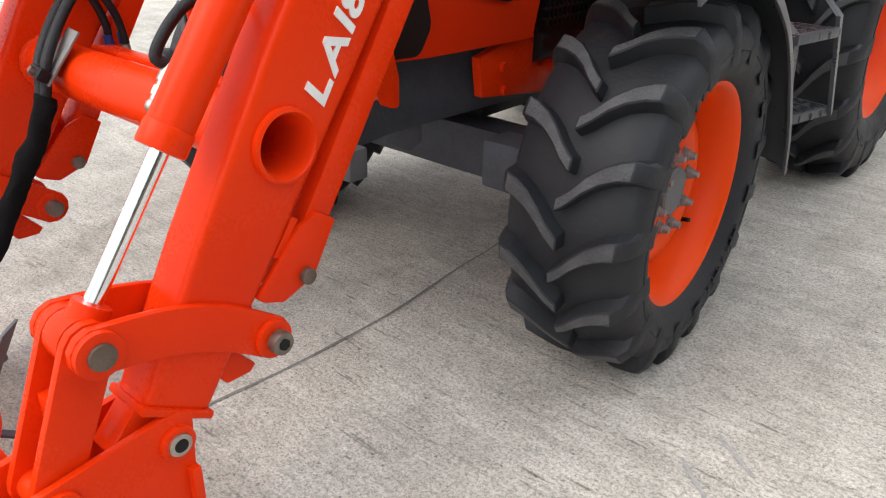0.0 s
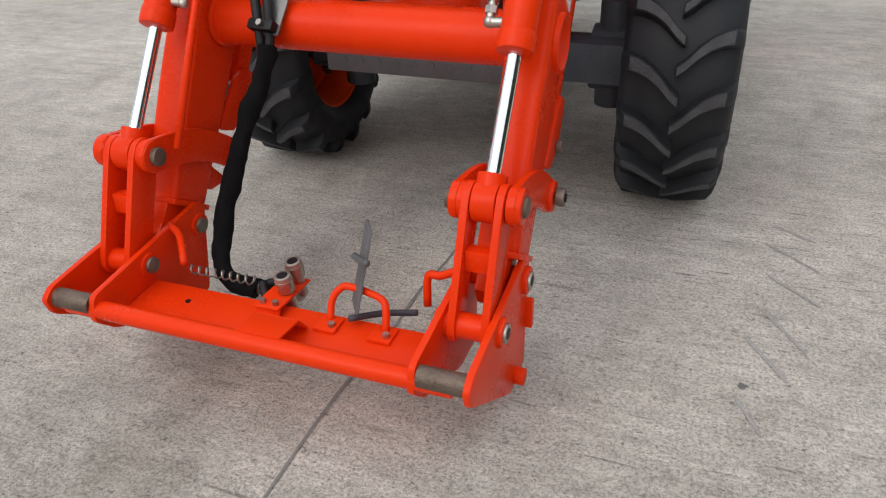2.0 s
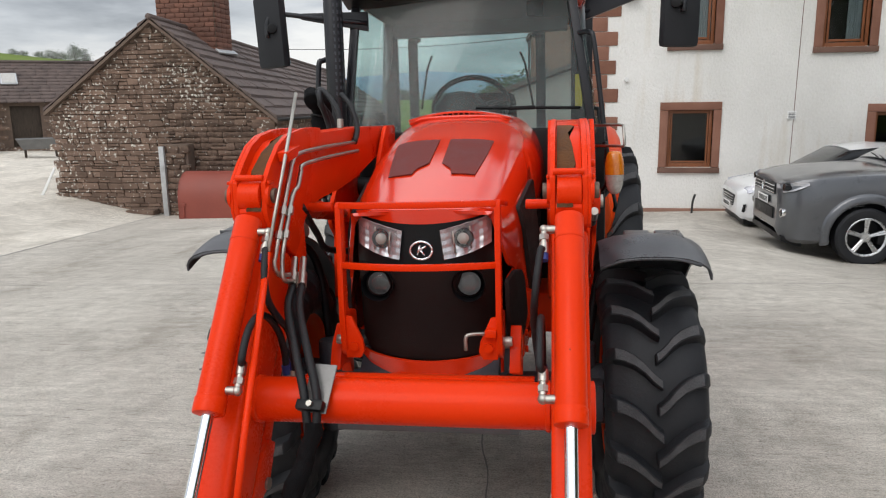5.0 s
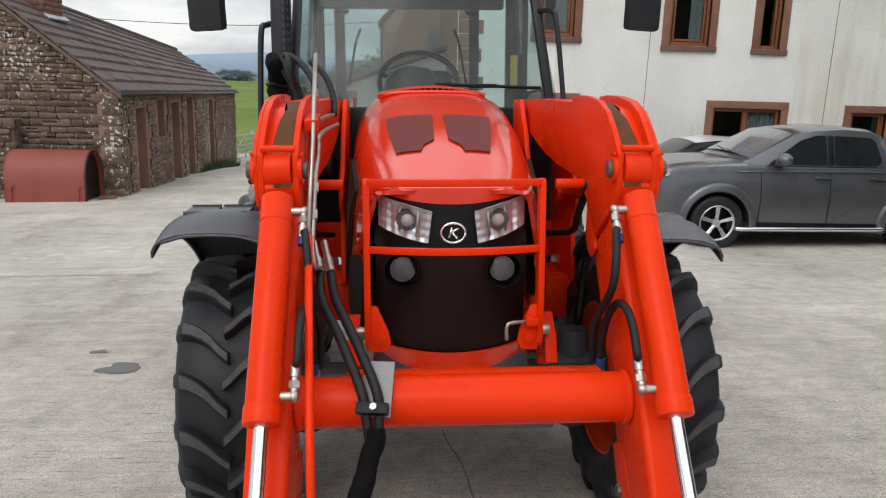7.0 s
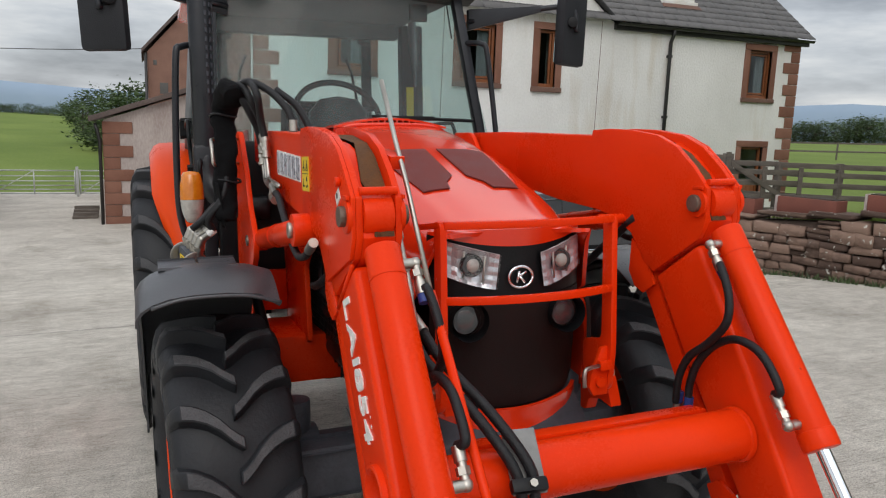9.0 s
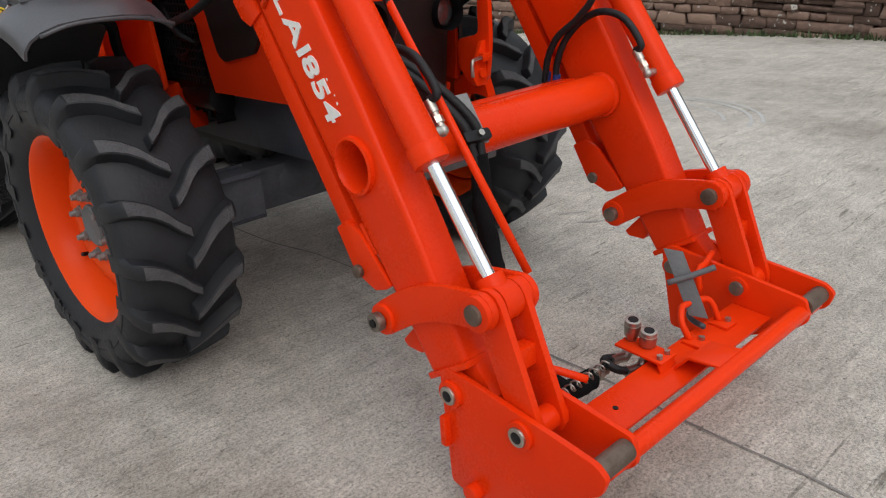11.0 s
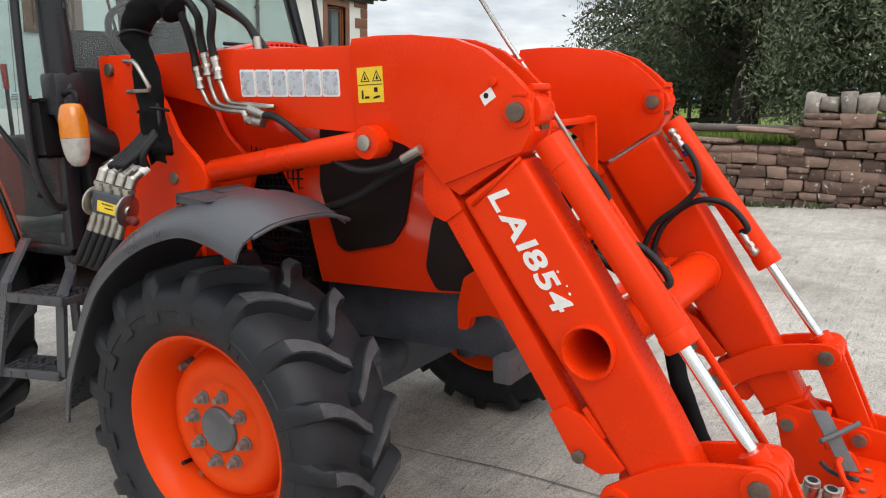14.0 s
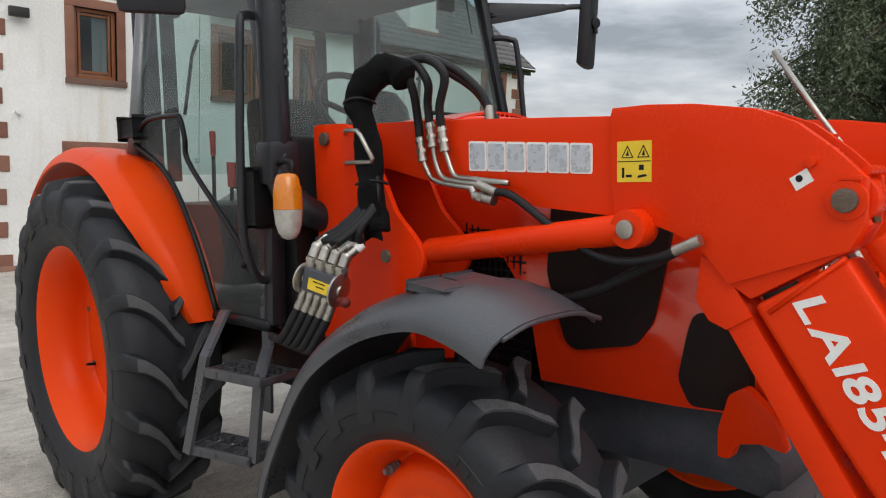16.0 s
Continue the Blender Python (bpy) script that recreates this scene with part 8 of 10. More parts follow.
while z < 3.75:
    for x, m in ((0.985, 1), (14.615, -1)):
        ob = part("quoin", quoin_me[k % 2], None, house, "")
        ob.location, ob.scale = (x, HY, z), (m * (1.0 + 0.08 * math.sin(k * 2.3 + x)), 1, 1)
    z += 0.272
    k += 1
bm = B()
box(bm, 1.0, 14.6, HY - 0.05, HY - 0.004, -1.0, -0.62, 0.01)
part("plinth", bm, RED_RENDER, house, "reddish stained base course")


def window(x0, x1, z0, z1, kind, curtain):
    tall = kind in ("door", "french")
    w = part("door" if kind == "door" else "window", finish("stone_lintel", prism(B(), [(x0, HY - 0.03, z1 - JW), (x1, HY - 0.03, z1 - JW), (x1, HY - 0.03, z1), (x0, HY - 0.03, z1)], (0, 0.16, 0), 0.006), SANDSTONE), None, house, {"door": "brown timber door in a sandstone surround", "french": "brown timber french window in a sandstone surround"}.get(kind, "brown timber window in a sandstone surround"))
    zs = z0 if tall else z0 + 0.11
    for a, b in ((x0, x0 + JW), (x1 - JW, x1)):
        bm = B()
        box(bm, a, b, HY - 0.028, HY + 0.13, zs, z1 - JW - 0.004, 0.006)
        part("jamb_stone", bm, SANDSTONE, w)
    if not tall:
        bm = B()
        box(bm, x0 - 0.01, x1 + 0.01, HY - 0.06, HY + 0.13, z0, z0 + 0.106, 0.01)
        part("sill", bm, SILL_STONE, w, "weathered stone sill")
    a, b, c, d = x0 + JW + 0.002, x1 - JW - 0.002, zs + 0.002, z1 - JW - 0.006
    fy, f = HY + 0.07, 0.062
    bars = [(a, a + f, c, d), (b - f, b, c, d), (a + f, b - f, c, c + f * 1.2), (a + f, b - f, d - f, d)]
    if kind == "french":
        m = (a + b) / 2
        bars += [(m - f * 0.8, m + f * 0.8, c + f, d - f), (a + f, b - f, c + 0.9, c + 1.0)]
    if kind == "sash":
        bars += [(a + f + 0.02, a + f + 0.06, c + f * 1.2, d - f), (b - f - 0.06, b - f - 0.02, c + f * 1.2, d - f), (a + f + 0.06, b - f - 0.06, c + f * 1.2 + 0.015, c + f * 1.2 + 0.06), (a + f + 0.06, b - f - 0.06, d - f - 0.06, d - f - 0.02)]
    if kind == "single":
        bars += [(a + f + 0.008, a + f + 0.038, c + f * 1.2, d - f), (b - f - 0.038, b - f - 0.008, c + f * 1.2, d - f), (a + f + 0.038, b - f - 0.038, c + f * 1.2 + 0.01, c + f * 1.2 + 0.045)]
    if kind == "narrow":
        bars += [(b - f - 0.07, b - f - 0.02, c + f * 1.2, d - f)]
    bm = B()
    for i, (p, q, s, t) in enumerate(bars):
        deep = 0.0 if i < 4 else 0.012
        box(bm, p, q, fy - 0.01 + deep, fy + 0.06, s, t, 0.006)
    frame_ob = part("window_frame" if kind != "door" else "door_frame", bm, BROWN_WOOD, w, "stained brown timber frame")
    if kind == "door":
        bm = B()
        box(bm, a + f, b - f, fy + 0.02, fy + 0.06, c, c + 1.0, 0.004)
        for k in range(4):
            x = a + f + (b - a - 2 * f) * (k + 0.5) / 4
            box(bm, x - 0.055, x + 0.055, fy + 0.012, fy + 0.03, c + 0.06, c + 0.94, 0.006)
        part("door_leaf", bm, BROWN_WOOD, w)
    bm = B()
    box(bm, a + f * 0.9, b - f * 0.9, fy + 0.030, fy + 0.038, (c + 1.0) if kind == "door" else c + f, d - f * 0.9, 0)
    pane = part("pane", bm, WINDOW_GLASS, w)
    pane.visible_shadow = False
    if curtain:
        for side_x in ((b - f - 0.30, b - f + 0.02),) if kind != "french" else (((a + b) / 2 + 0.08, b - f),):
            bm = B()
            n_f = 26
            rows = [[(side_x[0] + (side_x[1] - side_x[0]) * i / n_f, fy + 0.10 + 0.018 * math.sin(i * 1.9), zz) for i in range(n_f + 1)] for zz in (c + 0.05, (c + d) / 2, d)]
            grid(bm, rows)
            part("curtain", thicken(bm, 0.004), CURTAIN, w, "pale hanging curtain")


for o in OPENINGS:
    window(*o)
bm = B()
pipe(bm, [(2.95, HY - 0.45, -0.74), (2.96, HY - 0.45, -0.45), (3.0, HY - 0.45, -0.28)], 0.022, 8)
cyl(bm, (2.95, HY - 0.45, -0.74), (2.95, HY - 0.45, -0.68), 0.06, 12, bev=0.01)
solid("ground_post", bm, BLACK_PIPE, "short black bent metal post before the house wall", "post")


# ---- stone shed ----
GY, GX0, GX1, RX, RZ = 13.35, -11.5, -6.0, -8.75, 3.42
shed = thing("stone_shed", "old brown sandstone shed with lichen spots and stepped stone roof", "shed")


def gable_top(u):
    x = GX0 + u
    return lerp([(GX0, 1.50), (RX, RZ), (GX1, 1.24)], x)


FAR = Vector((-7.15, 30.0, 0))
NEAR = Vector((GX1, GY, 0))
bm = B()
prism(bm, [(GX0, GY + 0.06, -1.3), (GX1, GY + 0.06, -1.3), (GX1, GY + 0.06, 1.22), (RX, GY + 0.06, RZ - 0.02), (GX0, GY + 0.06, 1.46)], (0, 0.4, 0), 0)
gable = part("gable_wall", bm, MORTAR, shed, "gable wall of uneven brown sandstone")
r7 = random.Random(21)
variants = stone_meshes(SHED_STONE, range(14))
gable_stones = courses(GX1 - GX0, lambda u: -1.05, lambda u: gable_top(u) - 0.02, (0.075, 0.165), (0.14, 0.40), 5, 0.008)
gable_stones.sort(key=lambda q: -q[0])
for u, v, w, h in gable_stones[:300]:
    place_stone(variants[r7.randrange(14)], gable, Vector((GX0 + u, GY + 0.08 + r7.uniform(-0.010, 0.010), v)), Vector((1, 0, 0)), w, h, 0.16, r7)
rest = [(Vector((GX0 + u, GY + 0.08 + r7.uniform(-0.015, 0.015), v)), Vector((1, 0, 0)), w, h, 0.16) for u, v, w, h in gable_stones[300:]]
joined_stones("stonework", rest, SHED_STONE_JOINED, gable, 8)
# dressed corner stones
bm0 = B()
box(bm0, -0.5, 0.5, -0.5, 0.5, -0.5, 0.5, 0.04)
corner_me = finish("corner_stone", bm0, SHED_STONE)
z, k = -1.0, 0
while z < 1.1:
    h = 0.2 + 0.05 * r7.random()
    w = 0.55 if k % 2 else 0.34
    ob = part("corner_stone", corner_me, None, gable)
    ob.location, ob.scale = (GX1 - w / 2 + 0.03, GY + (0.10 if k % 2 else 0.18), z + h / 2), (w, 0.26 if k % 2 else 0.42, h - 0.012)
    z += h
    k += 1
# long side with its doorways
sd = (FAR - NEAR).normalized()
side_len = (FAR - NEAR).length
DOORS = [(1.35, 2.15, -1.3, 0.85), (3.35, 4.05, 0.05, 0.98), (4.9, 5.85, -1.3, 0.87), (6.9, 7.8, -1.4, 0.97), (10.6, 11.4, -1.6, 0.8)]
bm = B()
holed_wall(bm, 0, side_len, -2.2, 1.0, DOORS, 0, 0.4)
bm.transform(Matrix((Vector((sd.x, sd.y, 0)), Vector((-sd.y, sd.x, 0)), Vector((0, 0, 1)))).transposed().to_4x4())
bm.transform(Matrix.Translation(NEAR))
for v in bm.verts:
    if v.co.z > 0.99:
        v.co.z = 1.24 - 0.24 * (v.co.y - GY) / 16.6
long_wall = part("long_wall", bm, RED_RENDER, shed, "long side wall of reddish rubble with narrow doorways")
items = []
for u, v, w, h in courses(side_len, lambda u: -0.95 - 0.055 * u, lambda u: 1.22 - 0.0145 * u, (0.09, 0.17), (0.15, 0.38), 12, 0.008):
    if u < 0.6 or any(a - 0.12 < u + w / 2 and u - w / 2 < b + 0.12 and v - h / 2 < d + 0.05 and v + h / 2 > c - 0.05 for a, b, c, d in DOORS):
        continue
    items.append((NEAR + sd * u + Vector((sd.y, -sd.x, 0)) * (0.004 + 0.008 * r7.random()) + Vector((0, 0, v)), sd, w, h, 0.07))
joined_stones("stonework", items, SHED_STONE_JOINED, long_wall, 9)
for a, b, c, d in DOORS:
    bm = B()
    o = NEAR + sd * a + Vector((-sd.y, sd.x, 0)) * 0.22
    prism(bm, [o + Vector((0, 0, max(c, -1.25 - 0.05 * a))), o + sd * (b - a) + Vector((0, 0, max(c, -1.25 - 0.05 * a))), o + sd * (b - a) + Vector((0, 0, d)), o + Vector((0, 0, d))], Vector((-sd.y, sd.x, 0)) * 0.05, 0.004)
    part("door" if c < -1 else "shutter", bm, RED_RENDER if a < 3 else BARK, shed, "weathered boarded door" if c < -1 else "weathered shutter")
bm = B()
prism(bm, [(GX0 + 0.02, GY + 0.4, -1.3), (GX0 + 0.4, GY + 0.4, -1.3), (GX0 + 0.4, GY + 0.4, 1.44), (GX0 + 0.02, GY + 0.4, 1.44)], (-1.1, 16.2, 0), 0)
prism(bm, [(GX0 - 1.1, 29.6, -2.2), (-7.2, 29.6, -2.2), (-7.2, 29.6, 1.0), (-9.9, 29.6, 2.6), (GX0 - 1.1, 29.6, 1.4)], (0, 0.4, 0), 0)
part("back_wall", bm, RED_RENDER, shed)
# roof slopes
FAR_RIDGE = Vector((RX - 0.75, 30.1, 2.62))
for s in (1, -1):
    eave0 = Vector((GX1 + 0.13, GY - 0.12, 1.22)) if s > 0 else Vector((GX0 - 0.13, GY - 0.12, 1.44))
    ridge0 = Vector((RX, GY - 0.12, RZ + 0.06))
    eave1 = Vector((-7.02, 30.1, 0.98)) if s > 0 else Vector((GX0 - 1.2, 30.1, 1.0))
    bm = B()
    n_c = 10
    for k in range(n_c):
        u0, u1 = k / n_c, min(1.0, (k + 1.12) / n_c)
        y_n = 34
        pos = 0.0
        while pos < 1.0:
            nxt = min(1.0, pos + r7.uniform(0.018, 0.045))
            j, t = r7.uniform(-0.012, 0.012) / n_c * 2, r7.uniform(0.05, 0.085)
            a0, a1 = eave0.lerp(eave1, pos), eave0.lerp(eave1, nxt - 0.0008)
            b0, b1 = ridge0.lerp(FAR_RIDGE, pos), ridge0.lerp(FAR_RIDGE, nxt - 0.0008)
            p = [a0.lerp(b0, u0 + j), a1.lerp(b1, u0 + j), a1.lerp(b1, u1), a0.lerp(b0, u1)]
            up = Vector((0, 0, t))
            vv = [bm.verts.new(q) for q in (p[0] - Vector((0, 0, 0.02)), p[1] - Vector((0, 0, 0.02)), p[0] + up, p[1] + up, p[2] + Vector((0, 0, 0.006)), p[3] + Vector((0, 0, 0.006)))]
            order = ((2, 3, 4, 5), (0, 1, 3, 2), (0, 2, 5), (1, 4, 3))
            for f in order:
                bm.faces.new([vv[i] for i in f])
            pos = nxt
    bmesh.ops.recalc_face_normals(bm, faces=bm.faces)
    roof_ob = part("roof", bm, STONE_SLATE, shed, "stepped brown stone-slate roof slope")
    bm = B()
    prism(bm, [eave0 - Vector((0, 0, 0.03)), ridge0 - Vector((0, 0, 0.05)), ridge0 - Vector((0, 0, 0.12)), eave0 - Vector((0, 0, 0.12))], (0, 0.35, 0), 0)
    part("verge", bm, MORTAR, roof_ob)
    bm = B()
    vv = [bm.verts.new(q - Vector((0, -0.3 if i < 2 else 0, 0.05))) for i, q in enumerate((eave0, ridge0, FAR_RIDGE, eave1))]
    bm.faces.new(vv)
    part("roof_boarding", thicken(bm, 0.02), BARK, roof_ob)
bm = B()
pts = [Vector((RX, GY - 0.13, RZ + 0.04)).lerp(FAR_RIDGE, k / 24) + Vector((0, 0, 0.03 + 0.012 * noise.noise(Vector((k, 3, 0))))) for k in range(25)]
pipe(bm, pts, 0.075, 8, smooth=False)
part("ridge_tiles", bm, STONE_SLATE, shed)
bm = B()
pipe(bm, [(GX1 + 0.16, GY - 0.1, 1.19), (-6.98, 30.1, 0.95)], 0.035, 8)
part("gutter", bm, BLACK_PIPE, shed)
# chimney on the ridge with courses of brick
CX0, CX1, CY0, CY1 = -9.58, -8.06, 15.1, 15.95
chim = part("chimney", box(B(), CX0, CX1, CY0, CY1, 2.2, 4.62, 0.01), MORTAR, shed, "broad weathered red brick chimney")
brick_me = finish("brick", stone_variant(77, 0.05), CHIMNEY_BRICK, 60)
for row in range(16):
    z = 2.75 + row * 0.118
    x = CX0 - (0.12 if row % 2 else 0.0)
    while x < CX1 - 0.05:
        a, b = max(CX0, x), min(CX1, x + 0.25)
        ob = part("brick", brick_me, None, chim)
        ob.matrix_basis = Matrix.Translation(((a + b) / 2, CY0, z)) @ Matrix.Diagonal((b - a - 0.012, 0.07, 0.106, 1))
        x += 0.25
    for k in range(3):
        y0, y1 = CY0 + 0.28 * k, min(CY1, CY0 + 0.28 * (k + 1))
        ob = part("brick", brick_me, None, chim)
        ob.matrix_basis = Matrix.Translation((CX1, (y0 + y1) / 2, z)) @ pose(0, 0, 0, 0, 0, 90) @ Matrix.Diagonal((y1 - y0 - 0.012, 0.07, 0.106, 1))
bm = B()
box(bm, CX0 - 0.07, CX1 + 0.07, CY0 - 0.07, CY1 + 0.07, 4.46, 4.56, 0.02)
part("chimney_cap", bm, SHED_STONE, chim)
bm = B()
box(bm, CX1 + 0.0, CX1 + 0.16, CY0 - 0.10, CY1 + 0.1, -0.02, 0.03, 0.008, Matrix.Translation((CX1, 0, 2.86)) @ pose(0, 0, 0, 0, 38, 0) @ Matrix.Translation((-CX1, 0, 0)))
part("flashing", bm, GALV, chim, "pale lead flashing")
# buttress and steel post before the gable
butt = part("buttress", box(B(), -8.66, -7.98, GY - 0.30, GY + 0.04, -1.2, 0.66, 0.03), MORTAR, shed, "low stone buttress against the gable")
for u, v, w, h in courses(0.68, lambda u: -1.0, lambda u: 0.68, (0.10, 0.18), (0.2, 0.4), 31):
    w2 = min(w, 2 * min(u, 0.68 - u) + 0.08)
    place_stone(variants[r7.randrange(14)], butt, Vector((-8.66 + u, GY - 0.30, v)), Vector((1, 0, 0)), max(0.1, w2), h, 0.12, r7)
bm = B()
pb = land(-8.55, GY - 0.42) - 0.05
box(bm, -8.62, -8.50, GY - 0.44, GY - 0.36, pb, 0.62, 0.006)
box(bm, -8.60, -8.52, GY - 0.452, GY - 0.44, 0.1, 0.2, 0.003)
solid("steel_gatepost", bm, GALV, "grey galvanised steel gatepost before the stone gable", "gatepost")
bm = B()
box(bm, -9.6, -8.9, GY - 0.42, GY - 0.10, land(-9.2, 13) - 0.02, land(-9.2, 13) + 0.10, 0.03)
solid("stone_slab", bm, SHED_STONE, "flat brown stone lying against the gable wall", "stone")
bm = B()
gz0 = land(-11.7, 13.2)
prism(bm, [(-11.98, 13.25, gz0), (-11.90, 13.25, gz0), (-11.60, 13.4, gz0 + 0.66), (-11.66, 13.4, gz0 + 0.66)], (0, 0.02, 0), 0.003)
solid("prop_board", bm, PLATE_WHITE, "narrow white board leaning at the shed's corner", "board")


# ---- calf hutch ----
def hutch():
    h = thing("calf_hutch", "faded red barrel-shaped calf hutch with dark open end", "animal hutch", at=Matrix.Translation((-7.12, 12.76, land(-7.12, 12.76))) @ pose(0, 0, 0, 0, 0, 3))
    L, R, H = 0.76, 0.54, 1.02
    prof = [(-R, 0.0), (-R, 0.35)] + [(-R * math.cos(t), 0.42 + (H - 0.42) * math.sin(t)) for t in [math.pi * k / 14 for k in range(15)]] + [(R, 0.35), (R, 0.0)]
    bm = grid(B(), [[(x, y, z) for y, z in prof] for x in (-L, -L + 0.05, 0, L - 0.05, L)])
    part("shell", thicken(bm, 0.02), HUTCH_RED, h, "faded red curved shell", 50)
    bm = B()
    prism(bm, [(-L + 0.01, y, z) for y, z in prof], (0.02, 0, 0), 0)
    part("back_panel", bm, HUTCH_RED, h)
    # Black sheet added just inside the mouth, in place of the interior's shade.
    bm = B()
    prism(bm, [(L - 0.10, y * 0.97, z * 0.98) for y, z in prof], (0.02, 0, 0), 0)
    part("inner_panel", bm, BLACK, h)
    bm = B()
    pipe(bm, [(L, y, z) for y, z in prof], 0.022, 8, smooth=False)
    part("rim_tube", bm, DARK_RED_PAINT, h)
    for x in (-L + 0.12, L - 0.14):
        bm = B()
        box(bm, x - 0.06, x + 0.06, -R - 0.03, -R - 0.005, 0.30, 0.36, 0.006)
        box(bm, x - 0.02, x + 0.02, -R - 0.025, -R - 0.005, 0.05, 0.36, 0.004)
        part("bracket", bm, HUTCH_RED, h)


hutch()
bm = B()
box(bm, -0.16, 0.16, -0.07, 0.07, 0, 0.07, 0.015)
solid("loose_stone", bm, SANDSTONE, "loose reddish stone beside the hutch", "stone", at=Matrix.Translation((-6.1, 12.75, land(-6.1, 12.75))) @ pose(0, 0, 0, 0, 0, 12))


# ---- cars ----
def car_wheel(parent, x, y, r, width, side):
    """A tyre with a five-spoke alloy; its open face looks along side * y."""
    tyre = part("tyre", lathe(B(), [(-width * 0.42, r * 0.66), (-width * 0.5, r * 0.78), (-width * 0.48, r * 0.93), (-width * 0.36, r), (width * 0.36, r), (width * 0.48, r * 0.93), (width * 0.5, r * 0.78), (width * 0.42, r * 0.66)], 36), RUBBER, parent, "black car tyre")
    tyre.location, tyre.rotation_euler = (x, y, r), (0, 0, radians(90 * side))
    rim = part("rim", lathe(B(), [(-0.02, 0.03), (-0.03, r * 0.55), (width * 0.38, r * 0.62), (width * 0.44, r * 0.66), (width * 0.40, r * 0.68), (-width * 0.4, r * 0.67)], 36), BLACK, tyre)
    bm = B()
    for k in range(5):
        for j in (-0.11, 0.11):
            a = 2 * math.pi * k / 5 + 0.3 + j
            p, q = Vector((width * 0.30, 0.05 * math.cos(a), 0.05 * math.sin(a))), Vector((width * 0.36, r * 0.63 * math.cos(a - j * 0.35), r * 0.63 * math.sin(a - j * 0.35)))
            pipe(bm, [p, q], 0.019, 6)
    lathe(bm, [(width * 0.26, 0.075), (width * 0.36, 0.06), (width * 0.37, 0.0)], 18)
    t = lathe(B(), [(width * 0.38, r * 0.60), (width * 0.46, r * 0.645), (width * 0.44, r * 0.675), (width * 0.36, r * 0.66)], 36)
    merge(bm, t)
    part("alloy", bm, ALLOY, tyre, "silver twin-spoke alloy")


def loft_body(stations, n=10):
    """Rounded cross-sections along the car: (x, half width, z low, z shoulder, z top)."""
    rows = []
    for x, hw, z0, z1, z2 in stations:
        half = [(hw * 0.90, z0), (hw * 0.985, z0 + 0.06), (hw, (z0 + z1) / 2), (hw * 0.985, z1 - 0.03), (hw * 0.955, z1 + (z2 - z1) * 0.35), (hw * 0.86, z1 + (z2 - z1) * 0.72), (hw * 0.6, z2 - 0.012), (0, z2)]
        rows.append([(x, -y, z) for y, z in half] + [(x, y, z) for y, z in reversed(half[:-1])])
    bm = grid(B(), rows)
    bmesh.ops.holes_fill(bm, edges=[e for e in bm.edges if e.is_boundary], sides=0)
    bmesh.ops.recalc_face_normals(bm, faces=bm.faces)
    return bm


def greenhouse(stations):
    """Car upper body with straight sloping sides: (x, belt half width, roof half width, z belt, z roof edge, z roof)."""
    rows = []
    for x, hb, hr, zb, ze, zr in stations:
        half = [(hb, zb), (hr + 0.012, ze - 0.02), (hr - 0.02, ze + (zr - ze) * 0.5), (hr * 0.72, zr - 0.012), (0, zr)]
        rows.append([(x, -y, z) for y, z in half] + [(x, y, z) for y, z in reversed(half[:-1])])
    bm = grid(B(), rows)
    bmesh.ops.holes_fill(bm, edges=[q for q in bm.edges if q.is_boundary], sides=0)
    bmesh.ops.recalc_face_normals(bm, faces=bm.faces)
    return bm


def flare(parent, ax, r, hw, material, s):
    """A raised lip round a wheel arch, and the dark hollow inside it."""
    rows = []
    for k in range(17):
        t = math.pi * (-0.06 + 1.12 * k / 16)
        rows.append([(ax + (r + dr) * math.cos(t), s * (hw + dy), 0.39 + (r + dr) * math.sin(t)) for dr, dy in ((0.0, -0.10), (0.0, 0.030), (0.02, 0.044), (0.085, 0.040), (0.115, 0.022), (0.135, -0.02))])
    part("wheel_arch", thicken(grid(B(), rows), 0.006), material, parent)


